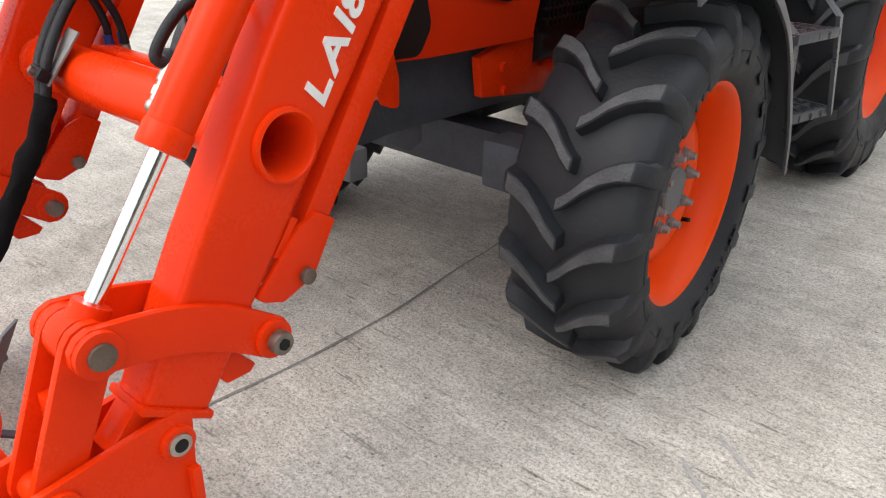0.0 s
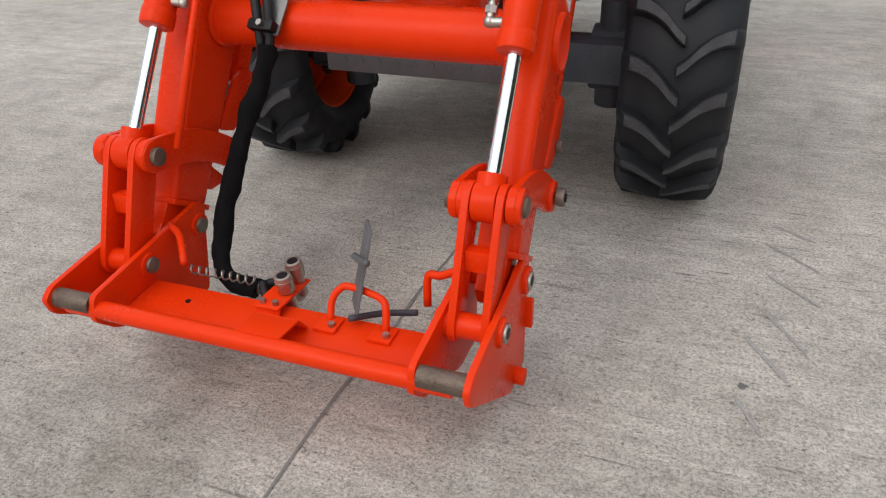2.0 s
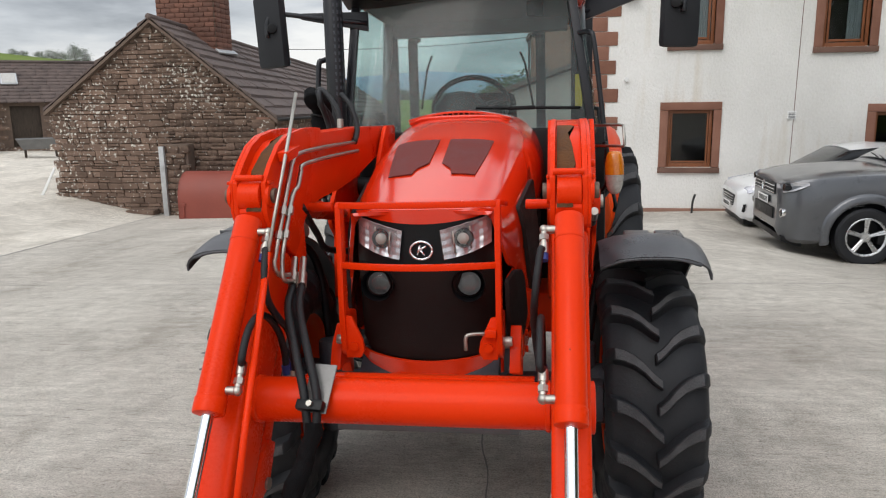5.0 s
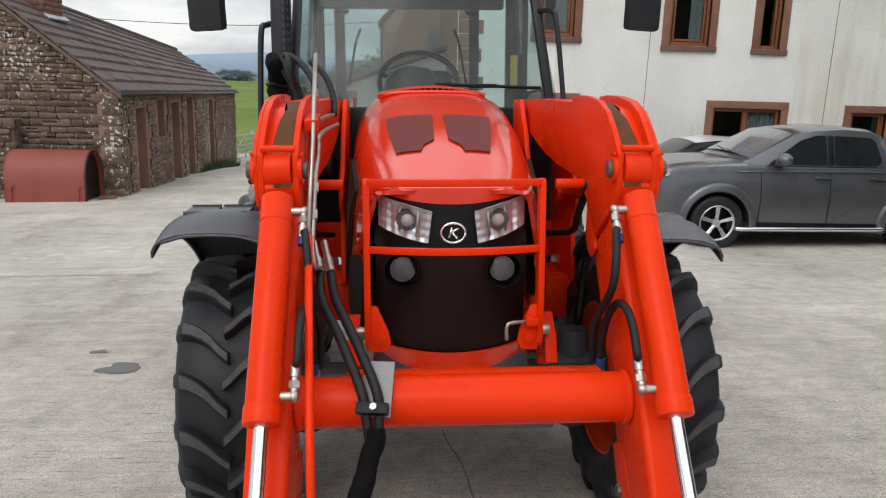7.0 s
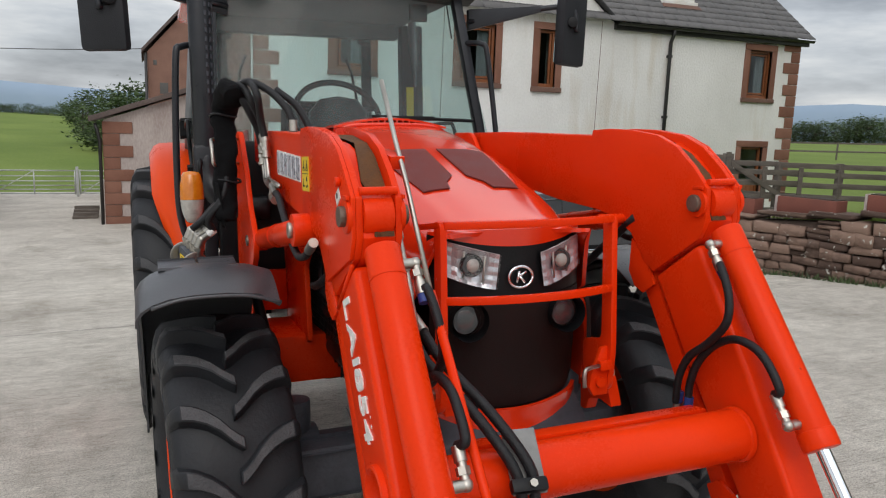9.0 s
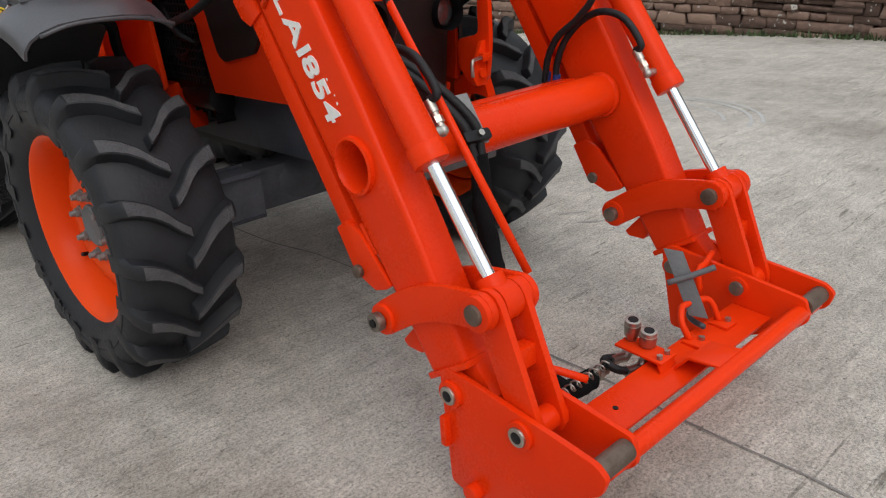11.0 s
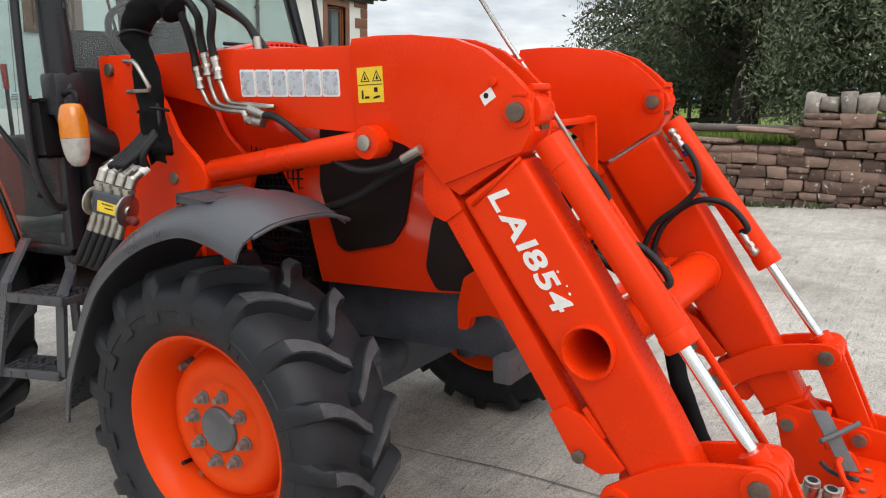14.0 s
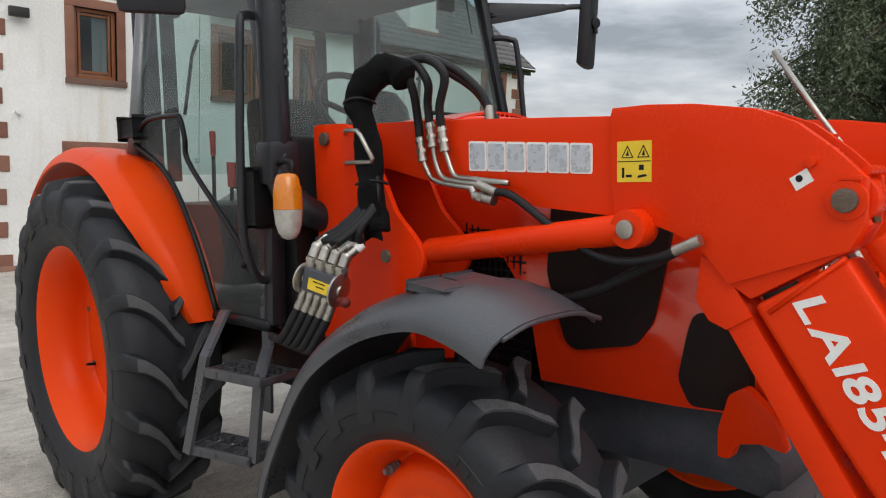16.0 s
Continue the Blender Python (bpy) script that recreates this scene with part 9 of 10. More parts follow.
def pickup():
    c = thing("pickup_truck", "dark grey double-cab pickup with chrome side step and alloy wheels", "pickup truck", at=Matrix.Translation((3.46, 8.86, -0.715)))
    HW = 0.95
    body = loft_body([(0.0, 0.64, 0.46, 0.98, 1.06), (0.05, 0.76, 0.36, 1.06, 1.13), (0.18, 0.86, 0.30, 1.12, 1.175), (0.40, 0.925, 0.28, 1.15, 1.215), (0.7, 0.95, 0.28, 1.17, 1.255), (1.0, HW, 0.30, 1.185, 1.285), (1.45, HW, 0.34, 1.20, 1.32), (1.74, HW, 0.34, 1.215, 1.335), (1.9, HW, 0.34, 1.225, 1.31), (3.95, HW, 0.36, 1.25, 1.29), (4.05, HW, 0.38, 1.25, 1.30), (4.1, HW, 0.40, 1.25, 1.29), (5.1, HW, 0.44, 1.25, 1.28), (5.22, 0.93, 0.46, 1.24, 1.27), (5.25, 0.90, 0.50, 1.20, 1.25)])
    body = cut(body, [cyl(B(), (ax, -1.2, 0.40), (ax, 1.2, 0.40), 0.495, 40) for ax in (1.40, 4.48)])
    part("body", body, CAR_GREY, c, "dark grey metallic bodywork", 40)
    cab = greenhouse([(1.72, 0.88, 0.82, 1.20, 1.27, 1.31), (1.84, 0.89, 0.82, 1.20, 1.31, 1.36), (2.56, 0.91, 0.735, 1.20, 1.68, 1.755), (2.85, 0.91, 0.725, 1.20, 1.735, 1.805), (3.3, 0.91, 0.725, 1.20, 1.76, 1.84), (3.74, 0.91, 0.725, 1.20, 1.74, 1.82), (3.90, 0.91, 0.735, 1.20, 1.66, 1.76), (4.06, 0.91, 0.85, 1.20, 1.28, 1.31)])
    part("cab_shell", cab, CAR_GREY, c, "", 30)
    bm = B()
    grid(bm, [[(1.87 + 0.66 * k / 4, y * (0.80 - 0.10 * k / 4), 1.385 + 0.362 * k / 4 + 0.010 - 0.045 * y * y) for y in (-1, -0.75, -0.4, 0, 0.4, 0.75, 1)] for k in range(5)])
    part("windscreen", thicken(bm, -0.012), CAR_SCREEN, c, "windscreen with a pale reflection put into its colour")
    for k in (-1, 1):
        bm = B()
        pipe(bm, [(1.86, k * 0.10, 1.405), (1.93, k * 0.10 + 0.35, 1.425), (1.97, k * 0.10 + 0.55, 1.43)], 0.010, 6)
        part("wiper", bm, BLACK, c)
    for s in (-1, 1):
        for pts, nm in (([(2.12, 1.285), (3.02, 1.285), (3.02, 1.71), (2.86, 1.705), (2.62, 1.63)], "front_window"), ([(3.14, 1.285), (3.80, 1.29), (3.87, 1.36), (3.78, 1.64), (3.70, 1.69), (3.14, 1.71)], "rear_window")):
            bm = B()
            f = [(x, s * (0.91 - 0.182 * (z - 1.20) / 0.54 + 0.006), z) for x, z in rounded(pts, 0.035, 3)]
            prism(bm, f, (0, s * 0.006, 0), 0)
            part(nm, bm, CAR_GLASS, c, "dark side window")
        bm = B()
        prism(bm, [(3.035, s * 0.888, 1.285), (3.125, s * 0.888, 1.285), (3.125, s * 0.748, 1.71), (3.035, s * 0.748, 1.71)], (0, s * 0.012, 0), 0.003)
        part("door_pillar", bm, BLACK, c)
        bm = B()
        pipe(bm, [(1.66, s * (HW - 0.004), 1.17), (2.6, s * (HW - 0.004), 1.185), (3.9, s * (HW - 0.004), 1.20)], 0.011, 8)
        part("shoulder_line", bm, CAR_GREY, c)
        bm = B()
        pipe(bm, [(2.10, s * 0.905, 1.262), (3.0, s * 0.905, 1.262), (3.88, s * 0.905, 1.268)], 0.009, 6)
        part("window_strip", bm, BLACK, c)
        # mirror
        bm = B()
        ball(bm, (2.26, s * 1.06, 1.365), 0.14, (0.85, 0.95, 0.72), 16)
        box(bm, 2.20, 2.32, *sorted((s * 0.90, s * 1.02)), 1.265, 1.32, 0.01)
        part("wing_mirror", bm, CAR_GREY, c, "grey door mirror")
        for x in (2.94, 3.80):
            bm = B()
            box(bm, x - 0.12, x + 0.12, *sorted((s * (HW - 0.01), s * (HW + 0.035))), 1.085, 1.12, 0.012)
            part("door_handle", bm, CAR_GREY, c)
        for x in (2.02, 3.08, 3.98):
            bm = B()
            pipe(bm, [(x, s * (HW + 0.002), 0.42), (x + 0.01, s * (HW - 0.001), 0.8), (x - 0.02, s * (HW - 0.012), 1.19)], 0.005, 6)
            part("door_seam", bm, BLACK, c)
        bm = B()
        pipe(bm, [(1.72, s * 0.98, 0.33), (1.85, s * 1.03, 0.33), (3.75, s * 1.03, 0.35), (3.9, s * 0.98, 0.36)], 0.035, 10)
        part("side_step", bm, CHROME, c, "bright chrome side step tube")
        bm = B()
        box(bm, 1.55, 4.05, *sorted((s * 0.80, s * 0.955)), 0.30, 0.42, 0.02)
        part("sill", bm, BLACK, c)
        for ax in (1.40, 4.48):
            flare(c, ax, 0.485, HW - 0.004, CAR_GREY, s)
            car_wheel(c, ax, s * (HW - 0.095), 0.40, 0.265, 1 if s > 0 else -1)
        # headlamp and fog lamp
        bm = B()
        prism(bm, [(0.02, s * 0.55, 0.97), (0.09, s * 0.80, 0.98), (0.24, s * 0.905, 1.02), (0.52, s * 0.945, 1.10), (0.50, s * 0.935, 1.135), (0.20, s * 0.875, 1.14), (0.06, s * 0.76, 1.115), (0.01, s * 0.55, 1.085)], Vector((-0.02, s * 0.022, 0.012)), 0.006)
        lamp = part("headlight", bm, REFLECTOR, c, "clear angular headlight")
        bm = B()
        cyl(bm, (0.20, s * 0.80, 1.06), (0.04, s * 0.83, 1.07), 0.05, 16)
        part("lamp_bulb", bm, CAR_GLASS, lamp)
        bm = B()
        cyl(bm, (0.14, s * 0.76, 0.70), (0.035, s * 0.775, 0.70), 0.065, 18, bev=0.006)
        fog = part("fog_lamp", bm, CHROME, c, "round fog lamp with chrome ring")
        bm = B()
        cyl(bm, (0.05, s * 0.775, 0.70), (0.026, s * 0.777, 0.70), 0.045, 18)
        part("fog_lens", bm, CAR_GLASS, fog)
    bm = B()
    box(bm, -0.03, 0.06, -0.54, 0.54, 0.93, 1.09, 0.012)
    grille = part("grille", bm, BLACK, c, "black grille with bright bars")
    for k in range(3):
        bm = B()
        box(bm, -0.045, -0.02, -0.53, 0.53, 0.95 + 0.05 * k, 0.962 + 0.05 * k, 0.004)
        part("grille_bar", bm, CHROME, grille)
    bm = B()
    lathe(bm, [(0, 0.075), (-0.012, 0.08), (-0.016, 0.066), (-0.004, 0.06)], 24, (-0.045, 0, 1.01))
    pipe(bm, [(-0.055, -0.04, 1.05), (-0.055, 0.0, 0.97), (-0.055, 0.04, 1.05)], 0.008, 6, smooth=False)
    part("badge", bm, CHROME, grille, "round chrome badge")
    bm = B()
    box(bm, -0.03, 0.05, -0.50, 0.50, 0.58, 0.74, 0.012)
    part("lower_grille", bm, BLACK, c)
    bm = B()
    box(bm, -0.055, -0.035, -0.26, 0.26, 0.77, 0.88, 0.004)
    plate_ob = part("number_plate", bm, PLATE_WHITE, c, "white number plate with plain dark bars")
    for k in range(7):
        bm = B()
        box(bm, -0.058, -0.054, -0.225 + 0.065 * k, -0.185 + 0.065 * k, 0.79, 0.86, 0)
        part("plate_bar", bm, BLACK, plate_ob)
    bm = B()
    prism(bm, [(0.06, -0.80, 0.30), (0.06, 0.80, 0.30), (0.5, 0.80, 0.22), (0.5, -0.80, 0.22)], (0, 0, 0.08), 0.01)
    box(bm, 0.4, 5.1, -0.6, 0.6, 0.26, 0.40, 0.03)
    part("underbody", bm, BLACK, c)
    bm = B()
    box(bm, 4.12, 5.18, -0.80, 0.80, 1.262, 1.30, 0.02)
    for s in (-1, 1):
        box(bm, 4.08, 5.22, *sorted((s * 0.83, s * 0.955)), 1.262, 1.305, 0.015)
    part("bed_cover", bm, BLACK, c, "dark load bed cover")
    # short front overhang
    done = set()
    for ob in c.children:
        if ob.location.length > 0.01:
            ob.location.x -= 0.30
        elif ob.data not in done:
            done.add(ob.data)
            for v in ob.data.vertices:
                v.co.x = v.co.x * (0.55 / 0.85) if v.co.x < 0.85 else v.co.x - 0.30
        for kid in ob.children:
            if ob.location.length <= 0.01 and kid.data not in done:
                done.add(kid.data)
                for v in kid.data.vertices:
                    v.co.x = v.co.x * (0.55 / 0.85) if v.co.x < 0.85 else v.co.x - 0.30


def hatchback():
    c = thing("white_car", "small white hatchback parked behind the grey pickup", "car", at=Matrix.Translation((3.43, 11.12, -0.72)))
    body = loft_body([(0.0, 0.62, 0.30, 0.62, 0.70), (0.06, 0.74, 0.24, 0.68, 0.77), (0.22, 0.83, 0.20, 0.74, 0.83), (0.7, 0.875, 0.18, 0.82, 0.93), (1.1, 0.88, 0.18, 0.86, 1.0), (1.3, 0.88, 0.18, 0.88, 0.98), (3.3, 0.88, 0.20, 0.92, 0.98), (3.9, 0.85, 0.25, 0.92, 1.0), (4.0, 0.80, 0.32, 0.88, 0.95)])
    body = cut(body, [cyl(B(), (ax, -1.2, 0.31), (ax, 1.2, 0.31), 0.35, 36) for ax in (0.82, 3.3)])
    part("body", body, CAR_WHITE, c, "white painted bodywork", 40)
    cab = loft_body([(1.0, 0.70, 0.88, 0.94, 0.99), (1.75, 0.68, 0.88, 1.32, 1.42), (2.3, 0.66, 0.88, 1.38, 1.48), (3.2, 0.64, 0.88, 1.34, 1.44), (3.8, 0.66, 0.88, 1.02, 1.08)])
    part("cab_shell", cab, CAR_GLASS, c, "dark glass upper body", 40)
    bm = B()
    grid(bm, [[(x, y, z + 0.012 - 0.03 * (abs(y) / 0.6) ** 2) for y in (-0.6, -0.3, 0, 0.3, 0.6)] for x, z in ((1.75, 1.42), (2.3, 1.48), (3.2, 1.44), (3.5, 1.30))])
    part("roof", thicken(bm, 0.01), CAR_WHITE, c)
    for s in (-1, 1):
        bm = B()
        prism(bm, [(0.06, s * 0.52, 0.68), (0.16, s * 0.80, 0.68), (0.62, s * 0.885, 0.80), (0.60, s * 0.86, 0.86), (0.14, s * 0.72, 0.79)], Vector((-0.02, s * 0.01, 0.008)), 0.005)
        part("headlight", bm, REFLECTOR, c, "swept clear headlight")
        bm = B()
        prism(bm, [(0.02, s * 0.55, 0.36), (0.10, s * 0.78, 0.36), (0.12, s * 0.80, 0.50), (0.03, s * 0.58, 0.46)], Vector((-0.02, s * 0.01, 0)), 0.004)
        part("fog_surround", bm, BLACK, c)
        for ax in (0.82, 3.3):
            car_wheel(c, ax, s * 0.79, 0.30, 0.20, 1 if s > 0 else -1)
        bm = B()
        ball(bm, (1.42, s * 0.95, 0.98), 0.10, (0.6, 0.9, 0.65), 14)
        part("wing_mirror", bm, CAR_WHITE, c)
    bm = B()
    prism(bm, [(-0.015, -0.46, 0.62), (-0.015, 0.46, 0.62), (-0.015, 0.36, 0.42), (-0.015, -0.36, 0.42)], (0.05, 0, 0), 0.01)
    grille = part("grille", bm, BLACK, c, "dark trapezoid grille")
    for k in range(4):
        bm = B()
        box(bm, -0.03, -0.012, -0.42 + 0.015 * k, 0.42 - 0.015 * k, 0.585 - 0.045 * k, 0.595 - 0.045 * k, 0.002)
        part("grille_bar", bm, CHROME, grille)
    bm = B()
    box(bm, -0.045, -0.025, -0.26, 0.26, 0.38, 0.48, 0.004)
    plate_ob = part("number_plate", bm, PLATE_WHITE, c, "white number plate with plain dark bars")
    for k in range(7):
        bm = B()
        box(bm, -0.048, -0.044, -0.225 + 0.065 * k, -0.185 + 0.065 * k, 0.40, 0.46, 0)
        part("plate_bar", bm, BLACK, plate_ob)
    bm = B()
    box(bm, 0.10, 3.9, -0.72, 0.72, 0.14, 0.24, 0.02)
    part("underbody", bm, BLACK, c)


pickup()
hatchback()


# ---- green tractor, trough and barn far off ----
def far_tractor():
    g = thing("green_tractor", "green farm tractor with yellow wheels standing before the barn", "tractor", at=Matrix.Translation((-24.9, 24.6, land(-24.9, 24.6))) @ pose(0, 0, 0, 0, 0, 238))
    for s in (-1, 1):
        for y, r, w in ((0.0, 0.95, 0.5), (-2.5, 0.65, 0.36)):
            tyre = part("tyre", lathe(B(), [(-w / 2 + 0.04, r * 0.6), (-w / 2, r * 0.75), (-w / 2 + 0.02, r * 0.94), (-w / 2 + 0.08, r), (w / 2 - 0.08, r), (w / 2 - 0.02, r * 0.94), (w / 2, r * 0.75), (w / 2 - 0.04, r * 0.6)], 40), RUBBER, g)
            tyre.location = (s * 0.95, y, r)
            lug_me = lug_mesh("lug", r + 0.04, w / 2, radians(24), 0.08, 0.05, s)
            for k in range(16):
                ob = part("lug", lug_me, None, tyre)
                ob.rotation_euler = (2 * math.pi * k / 16, 0, 0)
            rim = part("rim", lathe(B(), [(-s * 0.1, r * 0.6), (s * (w / 2 - 0.05), r * 0.61), (s * (w / 2 - 0.03), r * 0.56), (s * 0.08, r * 0.5), (s * 0.02, r * 0.35), (s * 0.06, r * 0.2), (s * 0.1, r * 0.16), (s * 0.1, 0)], 36), YELLOW_PAINT, g, "yellow wheel rim")
            rim.location = (s * 0.95, y, r)
        rows = [[(s * x, -1.05 * math.cos(t), 0.98 + 1.05 * math.sin(t)) for x in (0.62, 0.95, 1.2, 1.22)] for t in [radians(5 + 140 * k / 12) for k in range(13)]]
        part("fender", thicken(grid(B(), rows), 0.02), GREEN_PAINT, g, "green mudguard")
    bm = B()
    prism(bm, [(-0.36, -3.1, 0.95), (-0.36, -3.2, 1.3), (-0.36, -2.9, 1.55), (-0.36, -0.9, 1.78), (-0.36, -0.9, 0.95)], (0.72, 0, 0), 0.08, 3)
    part("hood", bm, GREEN_PAINT, g, "green engine hood")
    bm = B()
    box(bm, -0.3, 0.3, -3.0, 0.6, 0.55, 1.0, 0.05)
    part("chassis", bm, BLACK, g)
    bm = B()
    prism(bm, [(-0.7, -0.9, 1.5), (-0.7, -0.8, 2.65), (-0.7, 0.6, 2.65), (-0.7, 0.75, 1.5)], (1.4, 0, 0), 0.05)
    part("cab_glass", bm, CAR_GLASS, g, "dark cab glass")
    bm = B()
    box(bm, -0.75, 0.75, -0.95, 0.75, 2.6, 2.82, 0.06)
    part("roof", bm, GREEN_PAINT, g)
    for x in (-0.7, 0.7):
        for y in (-0.85, 0.65):
            bm = B()
            pipe(bm, [(x, y, 1.45), (x, y * 0.95, 2.62)], 0.04, 8)
            part("pillar", bm, BLACK, g)


far_tractor()


CAST_SHEET = surface("dull_grey_sheet", (0.12, 0.12, 0.118), (0.20, 0.20, 0.195), 0.6, 4, 40, 0.2)


def trough():
    p = Vector((-20.2, 24.3, 0))
    t = thing("feed_trough", "grey galvanised tipping trough on short legs", "trough", at=Matrix.Translation((p.x, p.y, land(p.x, p.y))) @ pose(0, 0, 0, 0, 0, 40))
    rows = [[(-0.85 + 0.2 * k, -0.4 + 0.12 * k, 0.75 - 0.4 * k), (-0.85 + 0.2 * k, 0.4 - 0.12 * k, 0.75 - 0.4 * k), (0.85 - 0.2 * k, 0.4 - 0.12 * k, 0.75 - 0.4 * k), (0.85 - 0.2 * k, -0.4 + 0.12 * k, 0.75 - 0.4 * k), (-0.85 + 0.2 * k, -0.4 + 0.12 * k, 0.75 - 0.4 * k)] for k in (0, 1)]
    bm = grid(B(), rows)
    bm.faces.new([bm.verts.new(q) for q in rows[1][:4]])
    bmesh.ops.remove_doubles(bm, verts=bm.verts, dist=1e-4)
    part("bowl", thicken(bm, 0.03), CAST_SHEET, t, "grey sheet trough")
    for x in (-0.55, 0.55):
        for y in (-0.22, 0.22):
            bm = B()
            box(bm, x - 0.04, x + 0.04, y - 0.04, y + 0.04, 0, 0.42, 0.01)
            part("leg", bm, BARK, t)


trough()


def barn():
    yaw = 40
    at = Matrix.Translation((-24.4, 27.2, -0.6)) @ pose(0, 0, 0, 0, 0, yaw)
    b = thing("far_barn", "long low brown stone barn with slate roof and rooflight", "barn", at=at)
    bm = B()
    holed_wall(bm, -14, 9, -0.6, 2.28, [(0.55, 1.75, 0.25, 2.05), (-9, -7.6, -0.6, 2.0), (5.5, 6.6, 0.3, 1.9)], 0.0, 0.4)
    box(bm, -14, 9, 6.5, 6.9, -0.6, 2.28, 0)
    prism(bm, [(-14, 0.4, -0.6), (-14, 6.5, -0.6), (-14, 6.5, 2.28), (-14, 3.4, 4.1), (-14, 0.4, 2.28)], (0.4, 0, 0), 0)
    prism(bm, [(8.6, 0.4, -0.6), (8.6, 6.5, -0.6), (8.6, 6.5, 2.28), (8.6, 3.4, 4.1), (8.6, 0.4, 2.28)], (0.4, 0, 0), 0)
    wall = part("wall", bm, MORTAR, b, "brown stone barn wall")
    items = []
    for u, v, w, h in courses(23, lambda u: -0.3, lambda u: 2.25, (0.14, 0.22), (0.25, 0.5), 44):
        x = u - 14
        if (0.5 < x + w / 2 and x - w / 2 < 1.8 and v > 0.2) or (-9.05 < x + w / 2 and x - w / 2 < -7.55) or (5.45 < x + w / 2 and x - w / 2 < 6.65 and 0.25 < v):
            continue
        items.append((Vector((x, -0.01, v)), Vector((1, 0, 0)), w, h, 0.06))
    joined_stones("stonework", items, SHED_STONE_JOINED, wall, 61)
    for x0, x1, z0, z1 in ((0.55, 1.75, 0.25, 2.05), (-9, -7.6, -0.6, 2.0), (5.5, 6.6, 0.3, 1.9)):
        bm = B()
        box(bm, x0, x1, 0.12, 0.18, z0, z1, 0.01)
        part("door", bm, BARK, b, "grey-brown boarded opening")
    bm = B()
    slates(bm, (-14.2, -0.25, 2.2), (1, 0, 0), (0, 0.89, 0.46), 23.4, 4.1, 0.34, 0.5, 0.03, 17)
    part("roof", bm, STONE_SLATE, b, "brown slate barn roof")
    bm = B()
    prism(bm, [(-14.1, -0.1, 2.2), (-14.1, 7.0, 2.2), (-14.1, 3.4, 4.05)], (23.2, 0, 0), 0)
    part("roof_core", bm, STONE_SLATE, b)
    bm = B()
    pipe(bm, [(-14.2, 3.4, 4.12), (9.2, 3.4, 4.12)], 0.09, 8)
    part("ridge_tiles", bm, STONE_SLATE, b)
    for x in (0.7, -3.6):
        bm = B()
        box(bm, -0.35, 0.35, -0.55, 0.55, 0, 0.06, 0.01)
        bm.transform(Matrix.Translation((x, 1.7, 3.26)) @ pose(0, 0, 0, 27.3, 0, 0))
        lightbox = part("rooflight", bm, GALV, b, "pale rooflight")
        bm = B()
        box(bm, -0.28, 0.28, -0.48, 0.48, 0.06, 0.075, 0)
        bm.transform(Matrix.Translation((x, 1.7, 3.26)) @ pose(0, 0, 0, 27.3, 0, 0))
        part("pane", bm, CLEAR_LENS, lightbox)


barn()
# dark red gatepost at the yard's west side
bm = B()
zb = land(-7.75, 5.95)
box(bm, -7.98, -7.82, 5.88, 6.04, zb - 0.05, zb + 3.0, 0.012)
box(bm, -8.01, -7.79, 5.85, 6.07, zb - 0.05, zb + 0.06, 0.01)
solid("red_steel_post", bm, DARK_RED_PAINT, "dark red steel post of an open shed", "post")

# ---- white outbuilding with quoins, and the tall building behind it ----
out = thing("outbuilding", "low white rendered outbuilding with sandstone quoins and lean-to roof", "outbuilding")
bm = B()
prism(bm, [(-1.85, 16.6, -1.6), (6.0, 16.6, -1.6), (6.0, 16.6, 4.1), (-1.85, 16.6, 1.38)], (0, 6.5, 0), 0)
part("wall", bm, OLD_RENDER, out, "stained white rendered wall")
bm = B()
prism(bm, [(-2.15, 16.42, 1.33), (-2.15, 16.42, 1.45), (6.1, 16.42, 4.31), (6.1, 16.42, 4.19)], (0, 6.9, 0), 0.01)
part("roof", bm, STONE_SLATE, out, "dark sloping lean-to roof")
for k in range(9):
    bm = B()
    wide = 0.62 if k % 2 == 0 else 0.34
    box(bm, -1.875, -1.85 + wide, 16.572, 16.72, -1.12 + 0.275 * k, -0.855 + 0.275 * k, 0.015)
    part("quoin", bm, SANDSTONE, out)
bm = B()
pipe(bm, [(-2.02, 16.55, 1.30), (-1.98, 16.53, 1.15), (-1.93, 16.53, 0.9), (-1.93, 16.53, -1.05)], 0.04, 8, smooth=False)
part("drainpipe", bm, BLACK_PIPE, out, "black downpipe at the corner")
bm = B()
box(bm, -2.05, -1.85, 18.2, 19.0, -1.3, -0.2, 0.03)
part("wall_box", bm, OLD_RENDER, out)
bm = B()
for k in range(4):
    box(bm, -2.75, -2.15, 18.6 + 0.25 * k, 18.72 + 0.25 * k, -1.22 + 0.06 * k, -1.1 + 0.06 * k, 0.01)
solid("timber_pile", bm, WEATHERED_WOOD, "small pile of weathered timber by the outbuilding", "timber")
tall = thing("tall_brick_building", "tall narrow reddish sandstone building with sloping roof", "building")
bm = B()
prism(bm, [(-0.80, 27.0, -2.2), (3.6, 27.0, -2.2), (3.6, 27.0, 5.3), (0.6, 27.0, 5.3), (-0.80, 27.0, 3.72)], (0, 6, 0), 0)
part("wall", bm, RED_RENDER, tall, "reddish sandstone wall")
bm = B()
prism(bm, [(-1.0, 26.85, 3.66), (-1.0, 26.85, 3.80), (0.62, 26.85, 5.62), (0.62, 26.85, 5.48)], (0, 6.3, 0), 0.01)
prism(bm, [(0.62, 26.85, 5.48), (0.62, 26.85, 5.62), (3.8, 26.85, 5.2), (3.8, 26.85, 5.06)], (0, 6.3, 0), 0.01)
part("roof", bm, STONE_SLATE, tall)
bm = B()
